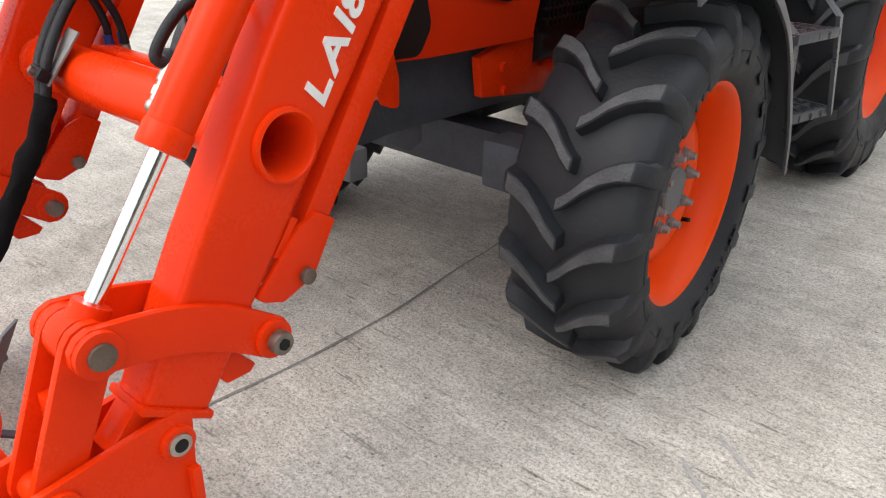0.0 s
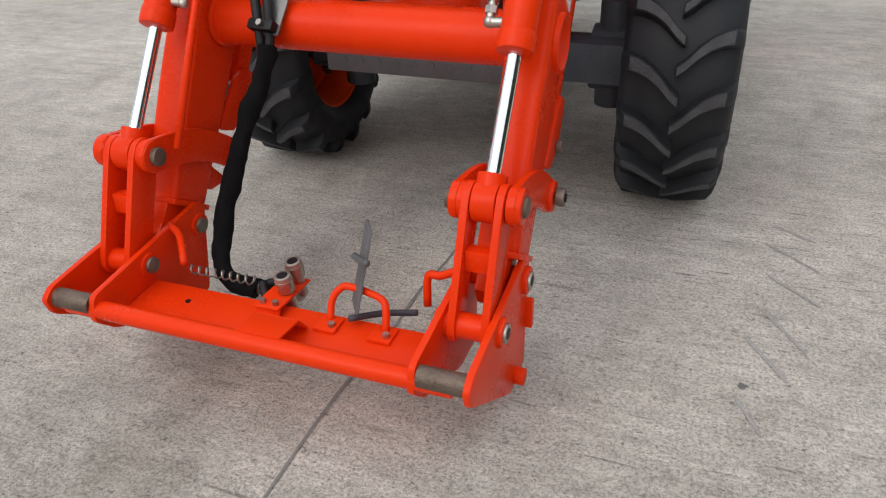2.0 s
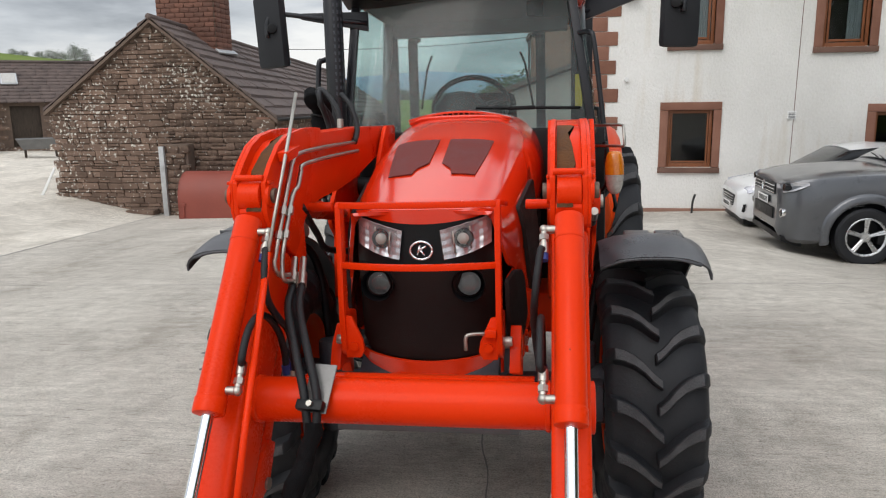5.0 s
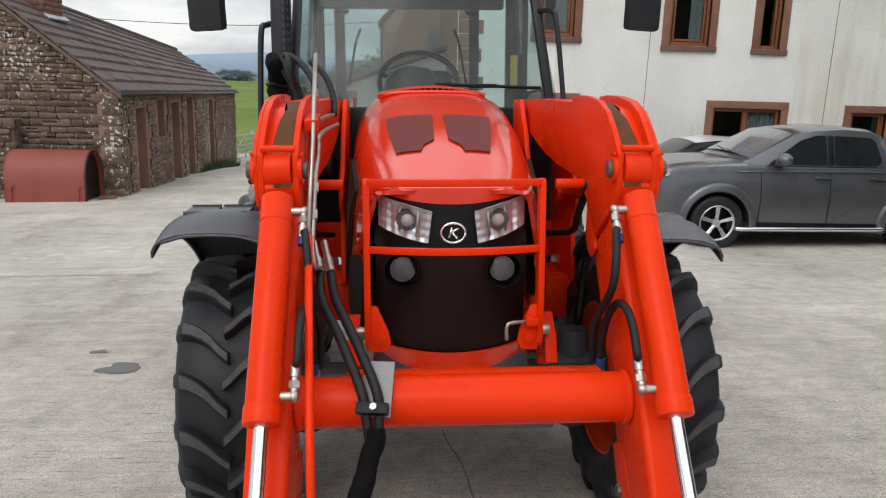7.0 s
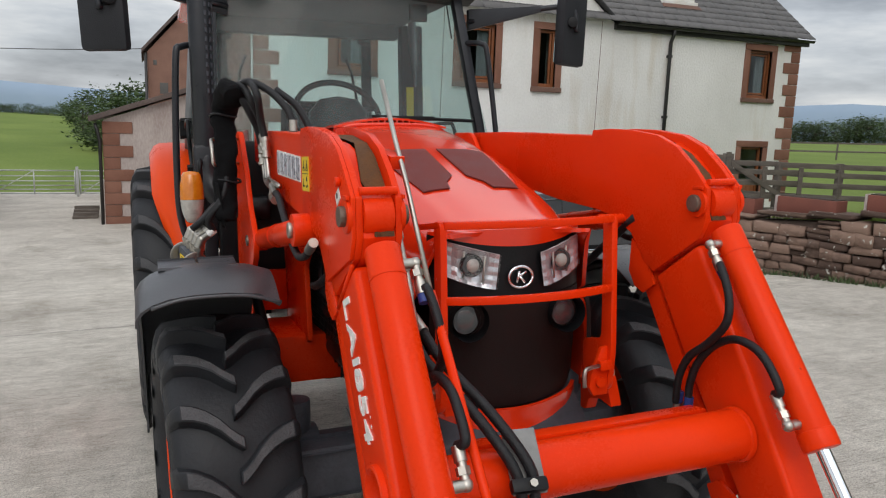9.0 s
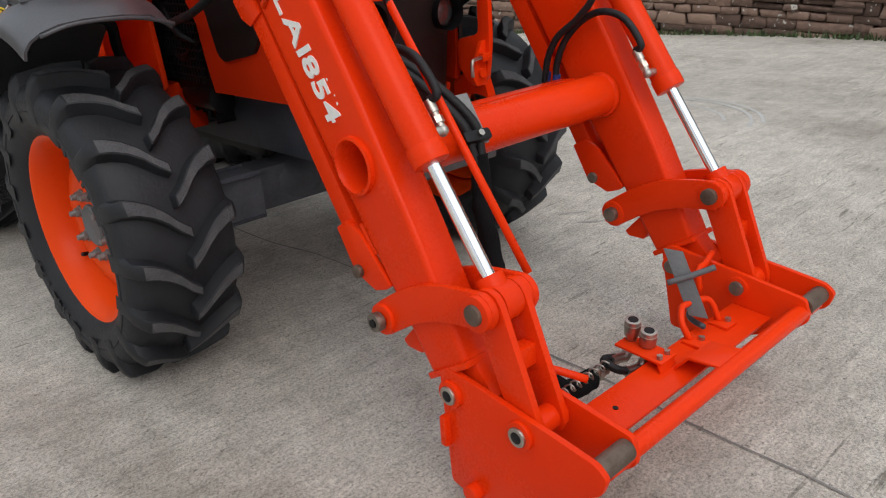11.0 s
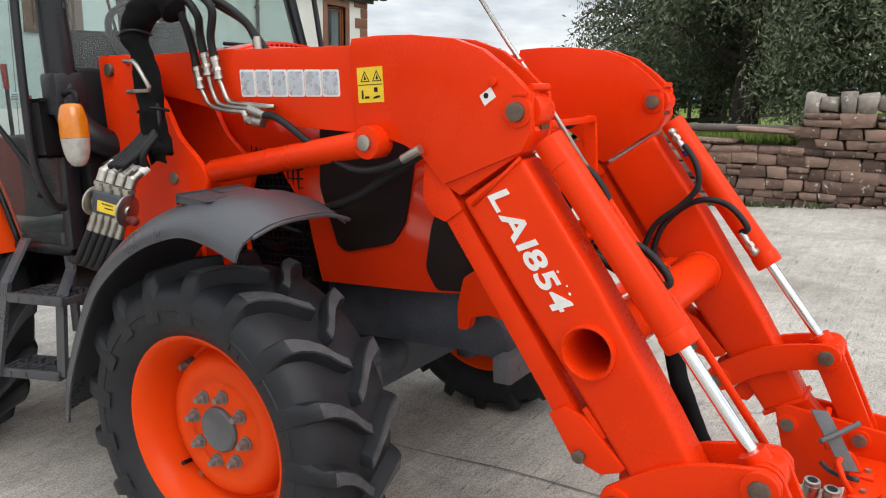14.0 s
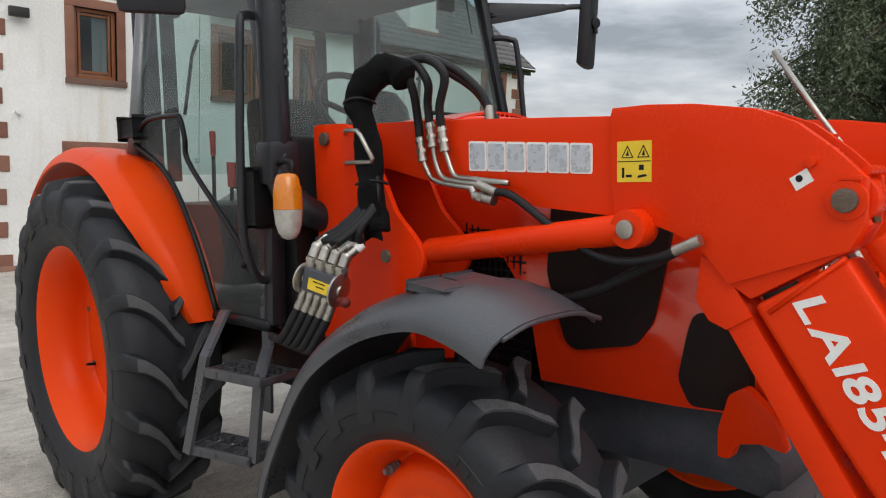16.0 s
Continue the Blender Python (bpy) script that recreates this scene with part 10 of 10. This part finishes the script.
pipe(bm, [(-0.86, 26.9, 3.66), (-0.86, 26.9, -1.5)], 0.05, 8)
part("drainpipe", bm, BLACK_PIPE, tall)
# Flat panels on the wall; the openings' shade is their dark colour.
for x, z, w in ((-0.27, 2.45, 0.28), (-0.55, 3.35, 0.12), (1.2, 3.2, 0.5)):
    bm = B()
    box(bm, x - w / 2, x + w / 2, 26.97, 27.02, z - w * 0.7, z + w * 0.7, 0.01)
    part("window", bm, UNLIT_ROOM, tall, "small panel coloured dark like an unlit opening")


# ---- field gates ----
def field_gate(at, width, height):
    g = thing("field_gate", "galvanised steel bar gate at the end of the lane", "gate", "field gates", at)
    for k, z in enumerate((0.14, 0.30, 0.46, 0.64, 0.84, 1.06)):
        bm = B()
        pipe(bm, [(0, 0, z * height / 1.1), (width, 0, z * height / 1.1)], 0.022 if k not in (0, 5) else 0.028, 8)
        part("bar", bm, GALV, g)
    for x in (0.0, width * 0.5, width):
        bm = B()
        pipe(bm, [(x, 0, 0.10), (x, 0, height)], 0.028, 8)
        part("upright", bm, GALV, g)
    bm = B()
    pipe(bm, [(0.02, 0, 0.14), (width * 0.5, 0, 1.06 * height / 1.1)], 0.018, 8)
    part("brace", bm, GALV, g)
    bm = B()
    box(bm, -0.16, -0.05, -0.06, 0.06, -0.1, height + 0.12, 0.01)
    part("gatepost", bm, GALV, g)


for gx, gy, ang, w in ((-6.9, 33.0, 0, 3.1), (-3.6, 33.0, 0, 3.0), (-7.3, 29.6, 78, 3.2), (-0.4, 33.1, 2, 3.0)):
    field_gate(Matrix.Translation((gx, gy, land(gx, gy))) @ pose(0, 0, 0, 0, 0, ang), w, 1.15)


# ---- dry-stone wall ----
def wall_point(line, s):
    for a, b in zip(line, line[1:]):
        d = (b - a).length
        if s <= d:
            return a + (b - a) * (s / d), (b - a).normalized()
        s -= d
    return line[-1], (line[-1] - line[-2]).normalized()


w_line = spline([(7.62, -9.0, 0), (7.5, -5.0, 0), (7.38, -0.15, 0), (7.22, 1.7, 0), (6.66, 3.6, 0), (6.42, 4.5, 0), (6.08, 5.42, 0), (6.04, 5.62, 0)], 6)
w_line += [Vector(p) for p in ((6.12, 5.84, 0), (6.36, 5.95, 0), (8.9, 6.0, 0))]
w_len = sum((b - a).length for a, b in zip(w_line, w_line[1:]))
WALL_TOP = [(-9.0, 1.46), (-0.16, 1.27), (-0.10, 0.90), (1.9, 0.83), (3.6, 0.66), (4.6, 0.55), (5.66, 0.46), (7.0, 0.46)]
dry_wall = tagged(new("dry_stone_wall"), "dry-stone retaining wall of uneven reddish sandstone along the yard", "stone wall", kind="structure")
bm = B()
rows = []
for k in range(121):
    p, d = wall_point(w_line, w_len * k / 120)
    inn = Vector((-d.y, d.x, 0)) * -1
    top = lerp(WALL_TOP, p.y) - 0.02
    low = min(land(p.x - 0.1, p.y), top) - 0.3
    rows.append([p + inn * 0.07 + Vector((0, 0, low)), p + inn * 0.09 + Vector((0, 0, top)), p + inn * 0.46 + Vector((0, 0, top)), p + inn * 0.50 + Vector((0, 0, low))])
grid(bm, rows)
part("wall_core", bm, MORTAR, dry_wall)
wall_variants = stone_meshes(WALL_STONE, range(40, 56), 0.2)
coping_variants = stone_meshes(COPING_STONE, range(70, 78), 0.26)
rw = random.Random(77)


def base_at(u):
    p, d = wall_point(w_line, u)
    return land(p.x - 0.15, p.y)


all_stones = courses(w_len, lambda u: base_at(u) - 0.04, lambda u: lerp(WALL_TOP, wall_point(w_line, u)[0].y), (0.085, 0.16), (0.14, 0.36), 14, 0.006)
near_stones, far_items = [], []
for u, v, w, h in all_stones:
    p, d = wall_point(w_line, u)
    (near_stones if -1.2 < p.y < 5.7 and p.x < 7.6 and len(near_stones) < 300 else far_items).append((p, d, v, w, h))
for p, d, v, w, h in near_stones:
    inn = Vector((d.y, -d.x, 0))
    place_stone(wall_variants[rw.randrange(16)], dry_wall, p + inn * (0.07 + rw.uniform(-0.022, 0.022)) + Vector((0, 0, v)), -d, w, h, 0.19, rw)
joined_stones("stonework", [(p + Vector((d.y, -d.x, 0)) * (0.07 + rw.uniform(-0.02, 0.02)) + Vector((0, 0, v)), -d, w, h, 0.19) for p, d, v, w, h in far_items], WALL_STONE_JOINED, dry_wall, 15)
# coping: flat slabs on the low wall, upright blocks on the tall one
s = 0.0
while s < w_len - 3:
    p, d = wall_point(w_line, s)
    inn = Vector((d.y, -d.x, 0))
    tall_part = p.y < -0.36
    w = rw.uniform(0.13, 0.22) if tall_part else rw.uniform(0.35, 0.7)
    if not tall_part and p.y < -0.12:
        w = -0.12 - p.y
        tall_part = True
    h = rw.uniform(0.18, 0.24) if tall_part else rw.uniform(0.05, 0.075)
    ob = place_stone((coping_variants if tall_part else wall_variants)[rw.randrange(8)], dry_wall, p + d * w / 2 + inn * 0.22 + Vector((0, 0, lerp(WALL_TOP, p.y) + h / 2 - 0.005)), -d, w - 0.012, h, 0.40 if tall_part else 0.48, rw)
    ob.name = "coping_stone"
    s += w


def planter(y0, length, z):
    u = 0.0
    while wall_point(w_line, u)[0].y < y0:
        u += 0.05
    p, d = wall_point(w_line, u)
    inn = Vector((d.y, -d.x, 0))
    t = thing("planter_trough", "brick-red planter trough standing on the wall top", "planter", "planters on the wall", Matrix.Translation(p + inn * 0.24 + Vector((0, 0, z))) @ Matrix((d, -inn, Vector((0, 0, 1)))).transposed().to_4x4())
    bm = B()
    box(bm, 0, length, -0.13, 0.13, 0, 0.20, 0.012)
    body = part("body", bm, PLANTER, t, "brick-red planter side")
    bm = B()
    box(bm, length, length + 0.03, -0.135, 0.135, 0, 0.205, 0.006)
    part("end_panel", bm, OLD_RENDER, t, "pale mortar end panel")
    bm = B()
    box(bm, 0.02, length - 0.02, -0.11, 0.11, 0.20, 0.212, 0.004)
    part("soil", bm, BARK, t)


planter(4.05, 0.75, lerp(WALL_TOP, 4.4) + 0.06)
planter(3.0, 0.75, lerp(WALL_TOP, 3.3) + 0.06)
planter(5.0, 0.55, lerp(WALL_TOP, 5.2) + 0.06)


# ---- fences behind the wall ----
def fence_run(name, pts, label, rails=(0.40, 0.72, 1.02), post_w=0.10, h=1.15, top=None):
    f = thing(name, label, "fence")
    line = [Vector(p) for p in pts]
    for k, p in enumerate(line):
        z = land(p.x, p.y)
        if top is not None:
            h = top - z
        bm = B()
        w = post_w * (1.4 if k == 0 else 1.0)
        box(bm, p.x - w / 2, p.x + w / 2, p.y - w / 2, p.y + w / 2, z - 0.15, z + h + (0.12 if k == 0 else 0) + rng.uniform(-0.02, 0.03), 0.012)
        part("post", bm, WEATHERED_WOOD, f)
        if k:
            q = line[k - 1]
            for rz in rails:
                bm = B()
                at_q, at_p = (land(q.x, q.y), z) if top is None else (top, top)
                a, b = Vector((q.x, q.y - 0.04, at_q + rz)), Vector((p.x, p.y - 0.04, at_p + rz + rng.uniform(-0.015, 0.015)))
                prism(bm, [a + Vector((0, -0.02, -0.05)), a + Vector((0, 0.02, -0.05)), a + Vector((0, 0.02, 0.05)), a + Vector((0, -0.02, 0.05))], b - a, 0.006)
                part("rail", bm, WEATHERED_WOOD, f)
    return f


fence_run("post_and_rail_fence", [(10.6, 5.4, 0), (12.2, 4.9, 0), (14.0, 4.3, 0), (16.0, 3.7, 0), (18.5, 3.0, 0), (21, 2.3, 0)], "weathered grey-brown post and rail fence in the grass", (0.36, 0.78), 0.08, 0.95)
fence_run("post_and_rail_fence", [(9.6, 9.2, 0), (10.3, 8.6, 0), (11.2, 8.0, 0), (12.2, 7.4, 0), (13.2, 6.8, 0), (14.0, 6.2, 0), (14.7, 5.2, 0)], "weathered post and rail fence running to the house garden", (-0.62, -0.40, -0.20, -0.04), 0.11, top=1.06)
fence_run("field_fence", [(x, 52 - 0.55 * x, 0) for x in range(22, 78, 4)], "thin post and wire fence across the far pasture", (0.5, 1.0), 0.08, 1.1)
g = thing("garden_gate", "weathered wooden bar gate with diagonal brace beside the house", "gate", at=Matrix.Translation((8.75, 8.35, min(land(9.3, 8.4), -0.30))) @ pose(0, 0, 0, 0, 0, -6))
for z in (0.25, 0.5, 0.75, 1.0, 1.2):
    bm = B()
    box(bm, 0, 1.7, -0.02, 0.02, z - 0.045, z + 0.045, 0.006)
    part("bar", bm, WEATHERED_WOOD, g)
for x in (0.05, 0.85, 1.65):
    bm = B()
    box(bm, x - 0.05, x + 0.05, -0.045, -0.022, 0.12, 1.3 if x != 0.05 else 1.55, 0.006)
    part("upright", bm, WEATHERED_WOOD, g)
bm = B()
prism(bm, [(0.1, -0.05, 1.30), (0.1, -0.05, 1.40), (1.6, -0.05, 0.62), (1.6, -0.05, 0.52)], (0, -0.02, 0), 0.005)
part("brace", bm, WEATHERED_WOOD, g)
bm = B()
box(bm, -0.32, -0.04, -0.07, 0.07, -0.15, 1.5, 0.02)
part("gatepost", bm, WEATHERED_WOOD, g, "broad weathered wooden gatepost")
bm = B()
pipe(bm, [(7.85, -0.5, 1.06), (7.82, 1.2, 1.04), (7.78, 2.4, 1.0)], 0.05, 8)
for y in (-0.4, 2.2):
    box(bm, 7.77, 7.87, y - 0.05, y + 0.05, land(8.2, y) - 0.2, 1.08, 0.01)
solid("wooden_rail", bm, WEATHERED_WOOD, "single weathered wooden rail behind the wall", "rail")


# ---- trees ----
def leaf_cloud(name, centres, per, spread, size, seed, droop=0.0, slim=0.45):
    """Many small folded leaves or sprays, scattered round the given clump centres."""
    r = np.random.default_rng(seed)
    c = np.repeat(np.array(centres), per, axis=0)
    n = len(c)
    off = r.normal(size=(n, 3)) * np.array(spread) * 0.5
    p = c + off
    d = r.normal(size=(n, 3))
    d[:, 2] = d[:, 2] * 0.5 - droop
    d /= np.linalg.norm(d, axis=1)[:, None]
    s = np.cross(d, r.normal(size=(n, 3)))
    s /= np.linalg.norm(s, axis=1)[:, None]
    up = np.cross(d, s)
    ln = (size * r.uniform(0.6, 1.35, n))[:, None]
    wd = ln * slim * 0.5
    v = np.stack([p, p + d * ln * 0.45 + s * wd + up * wd * 0.4, p + d * ln, p + d * ln * 0.45 - s * wd + up * wd * 0.4], axis=1).reshape(-1, 3)
    f = np.arange(n * 4).reshape(-1, 4)
    me = bpy.data.meshes.new(name)
    me.from_pydata(v.tolist(), [], f.tolist())
    return me


def broad_tree(variant, height):
    """A rounded field tree with an uneven crown."""
    r = random.Random(variant * 13 + 5)
    t = thing("field_tree", "dark green broadleaf tree at the edge of the pasture", "tree", "field trees")
    bm = B()
    pipe(bm, [(0, 0, -0.3), (0.05, 0, height * 0.25), (-0.05, 0.05, height * 0.6)], height * 0.035, 8, r_end=height * 0.012)
    for k in range(6):
        a = k * 1.1 + r.random()
        pipe(bm, [(0, 0, height * (0.2 + 0.05 * k)), (math.cos(a) * height * 0.14, math.sin(a) * height * 0.14, height * (0.36 + 0.05 * k)), (math.cos(a) * height * 0.26, math.sin(a) * height * 0.26, height * (0.45 + 0.06 * k))], height * 0.014, 6, r_end=height * 0.004)
    part("trunk", bm, BARK, t)
    centres = []
    for k in range(46):
        a, q = r.uniform(0, 6.28), r.random() ** 0.5
        z = r.uniform(0.08, 1.0)
        rad = 0.36 * max(0.12, math.sin(math.pi * min(1, (z - 0.05) / 1.0))) ** 0.6 * height
        centres.append((math.cos(a) * rad * q, math.sin(a) * rad * q, z * height - height * 0.05))
    me = leaf_cloud("crown", centres, 46, (height * 0.16,) * 3, height * 0.055, variant)
    me.materials.append(TREE_LEAF)
    part("crown", me, None, t)
    return t


models = [broad_tree(k, 6.0) for k in range(3)]
used = [False] * 3


def plant(k, az, dist, top_el, wide=1.1):
    """A field tree at a bearing and distance, as tall as its top's elevation asks."""
    x, y = dist * math.sin(radians(az)), dist * math.cos(radians(az)) - 2.3
    z = land(x, y)
    s = max(0.3, (1.6 + dist * math.tan(radians(top_el)) - z) / 6.0)
    m = Matrix.Translation((x, y, z)) @ pose(0, 0, 0, 0, 0, (k * 77) % 360) @ Matrix.Diagonal((s * wide, s * wide, s, 1))
    if not used[k % 3]:
        used[k % 3] = True
        models[k % 3].matrix_world = m
    else:
        copy_thing(models[k % 3], m @ Matrix.Diagonal((*[1 / q for q in models[k % 3].scale], 1)))


for k, (az, dist, el, *wide) in enumerate(((-38.2, 165, 3.2, 1.6), (-37.6, 165, 3.25, 1.6), (-36.6, 165, 3.2, 1.5), (-35.9, 163, 3.3, 1.6), (-35.3, 166, 3.2, 1.5), (-34.5, 160, 3.6, 1.1), (-33.9, 161, 3.4, 1.1),
                                    (-12.6, 118, 0.25, 2.4), (-11.8, 120, 0.35, 2.4), (-11.2, 122, 0.2, 2.4), (-9.2, 130, 0.05, 2.4), (-8.5, 130, 0.15, 2.4), (-7.4, 125, 0.2, 2.4), (-6.5, 132, 0.1, 2.4), (-5.5, 128, 0.25, 2.4), (-5.2, 100, 0.5, 1.5), (-4.6, 80, 0.9, 1.3), (-3.9, 66, 1.2, 1.4), (-3.0, 60, 1.5, 1.4), (-1.9, 58, 1.8, 1.3), (-0.6, 60, 1.8, 1.3), (0.8, 62, 1.5, 1.3),
                                    (46.5, 250, 0.75, 2.0), (47.1, 252, 0.85, 2.0), (47.8, 250, 0.8, 2.0), (48.4, 255, 0.95, 2.0), (49.1, 250, 0.85, 2.0), (49.8, 240, 1.2, 2.0), (50.5, 238, 1.35, 2.0), (51.3, 245, 1.2, 2.0), (52.2, 250, 1.0, 2.0), (53.4, 250, 1.1, 2.0), (54.6, 250, 0.9, 2.0), (55.8, 240, 1.2, 2.0), (57.2, 235, 1.6, 2.0), (58.1, 120, 3.0), (59.4, 240, 1.6), (60.6, 240, 1.8), (62.0, 235, 1.9), (63.4, 240, 2.0), (65.0, 235, 1.8), (67.0, 235, 1.6), (64.5, 60, 3.0, 1.7), (68.0, 52, 4.0, 1.7), (72.0, 55, 4.5, 1.7), (76.0, 50, 5.0, 1.7), (80.0, 54, 5.0, 1.7), (84.0, 50, 5.2, 1.7), (88.0, 52, 5.0, 1.7), (92.0, 50, 5.0, 1.7), (97.0, 52, 5.0, 1.7))):
    plant(k, az, dist, el, *wide)


def big_tree(x, y, height, radius, seed, label):
    """A large drooping evergreen: leaning limbs with hanging sprays, open between them."""
    r = random.Random(seed)
    z0 = land(x, y)
    t = thing("evergreen_tree", label, "tree", "large trees behind the wall", Matrix.Translation((x, y, z0)))
    bm = B()
    pipe(bm, [(0, 0, -0.3), (0.05, -0.05, height * 0.2), (-0.08, 0.08, height * 0.55), (0.05, 0, height * 0.95)], 0.30, 12, r_end=0.05, per=8)
    for v in bm.verts:
        v.co += Vector((noise.noise(v.co * 3), noise.noise(v.co * 3 + Vector((9, 0, 0))), 0)) * 0.03
    part("trunk", bm, BARK, t, "rough brown trunk")
    centres = []
    n_l = 64
    for k in range(n_l):
        u = k / n_l
        zb = height * (0.10 + 0.86 * u)
        a = k * 2.399 + r.uniform(-0.3, 0.3)
        reach = radius * (1 - 0.72 * u ** 1.6) * r.uniform(0.72, 1.12)
        rise = reach * r.uniform(0.05, 0.38)
        tip = Vector((math.cos(a) * reach, math.sin(a) * reach, zb + rise - reach * 0.22))
        mid = Vector((math.cos(a + 0.08) * reach * 0.55, math.sin(a + 0.08) * reach * 0.55, zb + rise))
        line = spline([Vector((0, 0, zb)), mid, tip], 8)
        part("limb", pipe(B(), line, 0.07 * (1 - 0.6 * u), 6, smooth=False, r_end=0.012), BARK, t)
        for j, q in enumerate(line):
            w = j / (len(line) - 1)
            if w < 0.25:
                continue
            for i in range(3):
                side = r.uniform(-1, 1) * reach * 0.20 * (0.4 + w)
                drop = r.random() ** 1.5
                centres.append((q.x - math.sin(a) * side, q.y + math.cos(a) * side, q.z - drop * r.uniform(0.1, 0.75) + 0.05))
                if drop > 0.3:
                    for g_k in range(2):
                        centres.append((q.x - math.sin(a) * side * 1.05, q.y + math.cos(a) * side * 1.05, q.z - drop * 0.75 - 0.16 * g_k))
    me = leaf_cloud("crown", centres, 34, (0.30, 0.30, 0.46), 0.105, seed, droop=0.85, slim=0.32)
    me.materials.append(CONIFER_LEAF)
    part("crown", me, None, t, "grey-green drooping sprays")


big_tree(13.4, 1.9, 10.5, 3.3, 1, "large drooping grey-green evergreen behind the stone wall")
big_tree(14.2, -1.2, 11.5, 3.6, 2, "tall drooping evergreen with several brown limbs")
big_tree(13.9, -4.6, 11.0, 3.5, 3, "broad drooping evergreen beside its neighbours")
big_tree(17.4, 3.6, 9.0, 3.0, 4, "drooping evergreen standing farther behind the wall")


def tufts(name, region, count, height, label, seed):
    """Loose grass blades over a patch of ground."""
    r = random.Random(seed)
    vs, fs = [], []
    for k in range(count):
        x, y = region(r)
        z = land(x, y)
        a, h = r.uniform(0, 6.28), height * r.uniform(0.4, 1.2)
        w, lean = 0.012, Vector((math.cos(a * 3.1), math.sin(a * 3.1), 0)) * h * 0.5
        d = Vector((math.cos(a), math.sin(a), 0)) * w
        p = Vector((x, y, z - 0.01))
        o = len(vs)
        vs += [p - d, p + d, p + lean + Vector((0, 0, h))]
        fs.append((o, o + 1, o + 2))
    me = bpy.data.meshes.new(name)
    me.from_pydata(vs, [], fs)
    me.materials.append(TREE_LEAF if "weed" in name else GRASS)
    tagged(new(name, me), label, "grass", kind="stuff")


def behind_wall(r):
    y = r.uniform(-4, 5.7)
    return lerp(WALL_LINE, y) + 0.55 + r.random() ** 2 * 6, y


tufts("long_grass", behind_wall, 26000, 0.22, "long green grass behind the stone wall", 3)
tufts("weeds", lambda r: (-7.0 + r.uniform(-0.15, 0.55), 24.0 + r.uniform(-2.5, 3.5)), 1600, 0.35, "dry weeds at the foot of the shed wall", 5)
tufts("weeds", lambda r: ((lambda p, d: (p.x - d.y * -0.0 - 0.06 - r.random() * 0.10, p.y))(*wall_point(w_line, r.uniform(8.5, 15.2)))), 900, 0.09, "small weeds at the foot of the stone wall", 6)

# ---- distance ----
# Ridge of far hills; the haze over them is only in their colour.
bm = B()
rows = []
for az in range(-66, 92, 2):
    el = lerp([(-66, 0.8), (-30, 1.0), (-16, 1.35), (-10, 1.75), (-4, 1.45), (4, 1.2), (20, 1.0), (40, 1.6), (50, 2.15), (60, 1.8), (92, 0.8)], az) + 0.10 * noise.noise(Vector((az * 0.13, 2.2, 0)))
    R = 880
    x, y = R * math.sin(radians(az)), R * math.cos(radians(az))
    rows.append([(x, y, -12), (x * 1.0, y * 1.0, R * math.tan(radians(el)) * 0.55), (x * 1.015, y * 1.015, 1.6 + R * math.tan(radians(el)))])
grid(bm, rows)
solid("backdrop", bm, FAR_HAZE_BLUE, "distant hills along the horizon, coloured blue for haze", "hills", kind="structure")
bm = B()
for k, (x0, y0, z0, x1, y1, z1) in enumerate(((-20, 40, 4.6, 6.0, 36, 5.2),)):
    pipe(bm, [Vector((x0, y0, z0)).lerp(Vector((x1, y1, z1)), u / 16) - Vector((0, 0, 1.1 * math.sin(math.pi * u / 16) * 0.6)) for u in range(17)], 0.018, 6, smooth=False)
solid("power_cable", bm, BLACK_PIPE, "thin dark overhead cable crossing the sky", "cable")
bm = B()
cyl(bm, (-20, 40, land(-20, 40) - 0.3), (-20, 40, 5.0), 0.12, 10, 0.09)
box(bm, -20.5, -19.5, 39.95, 40.05, 4.55, 4.67, 0.01)
solid("power_pole", bm, WEATHERED_WOOD, "brown wooden pole that carries the cable", "pole")
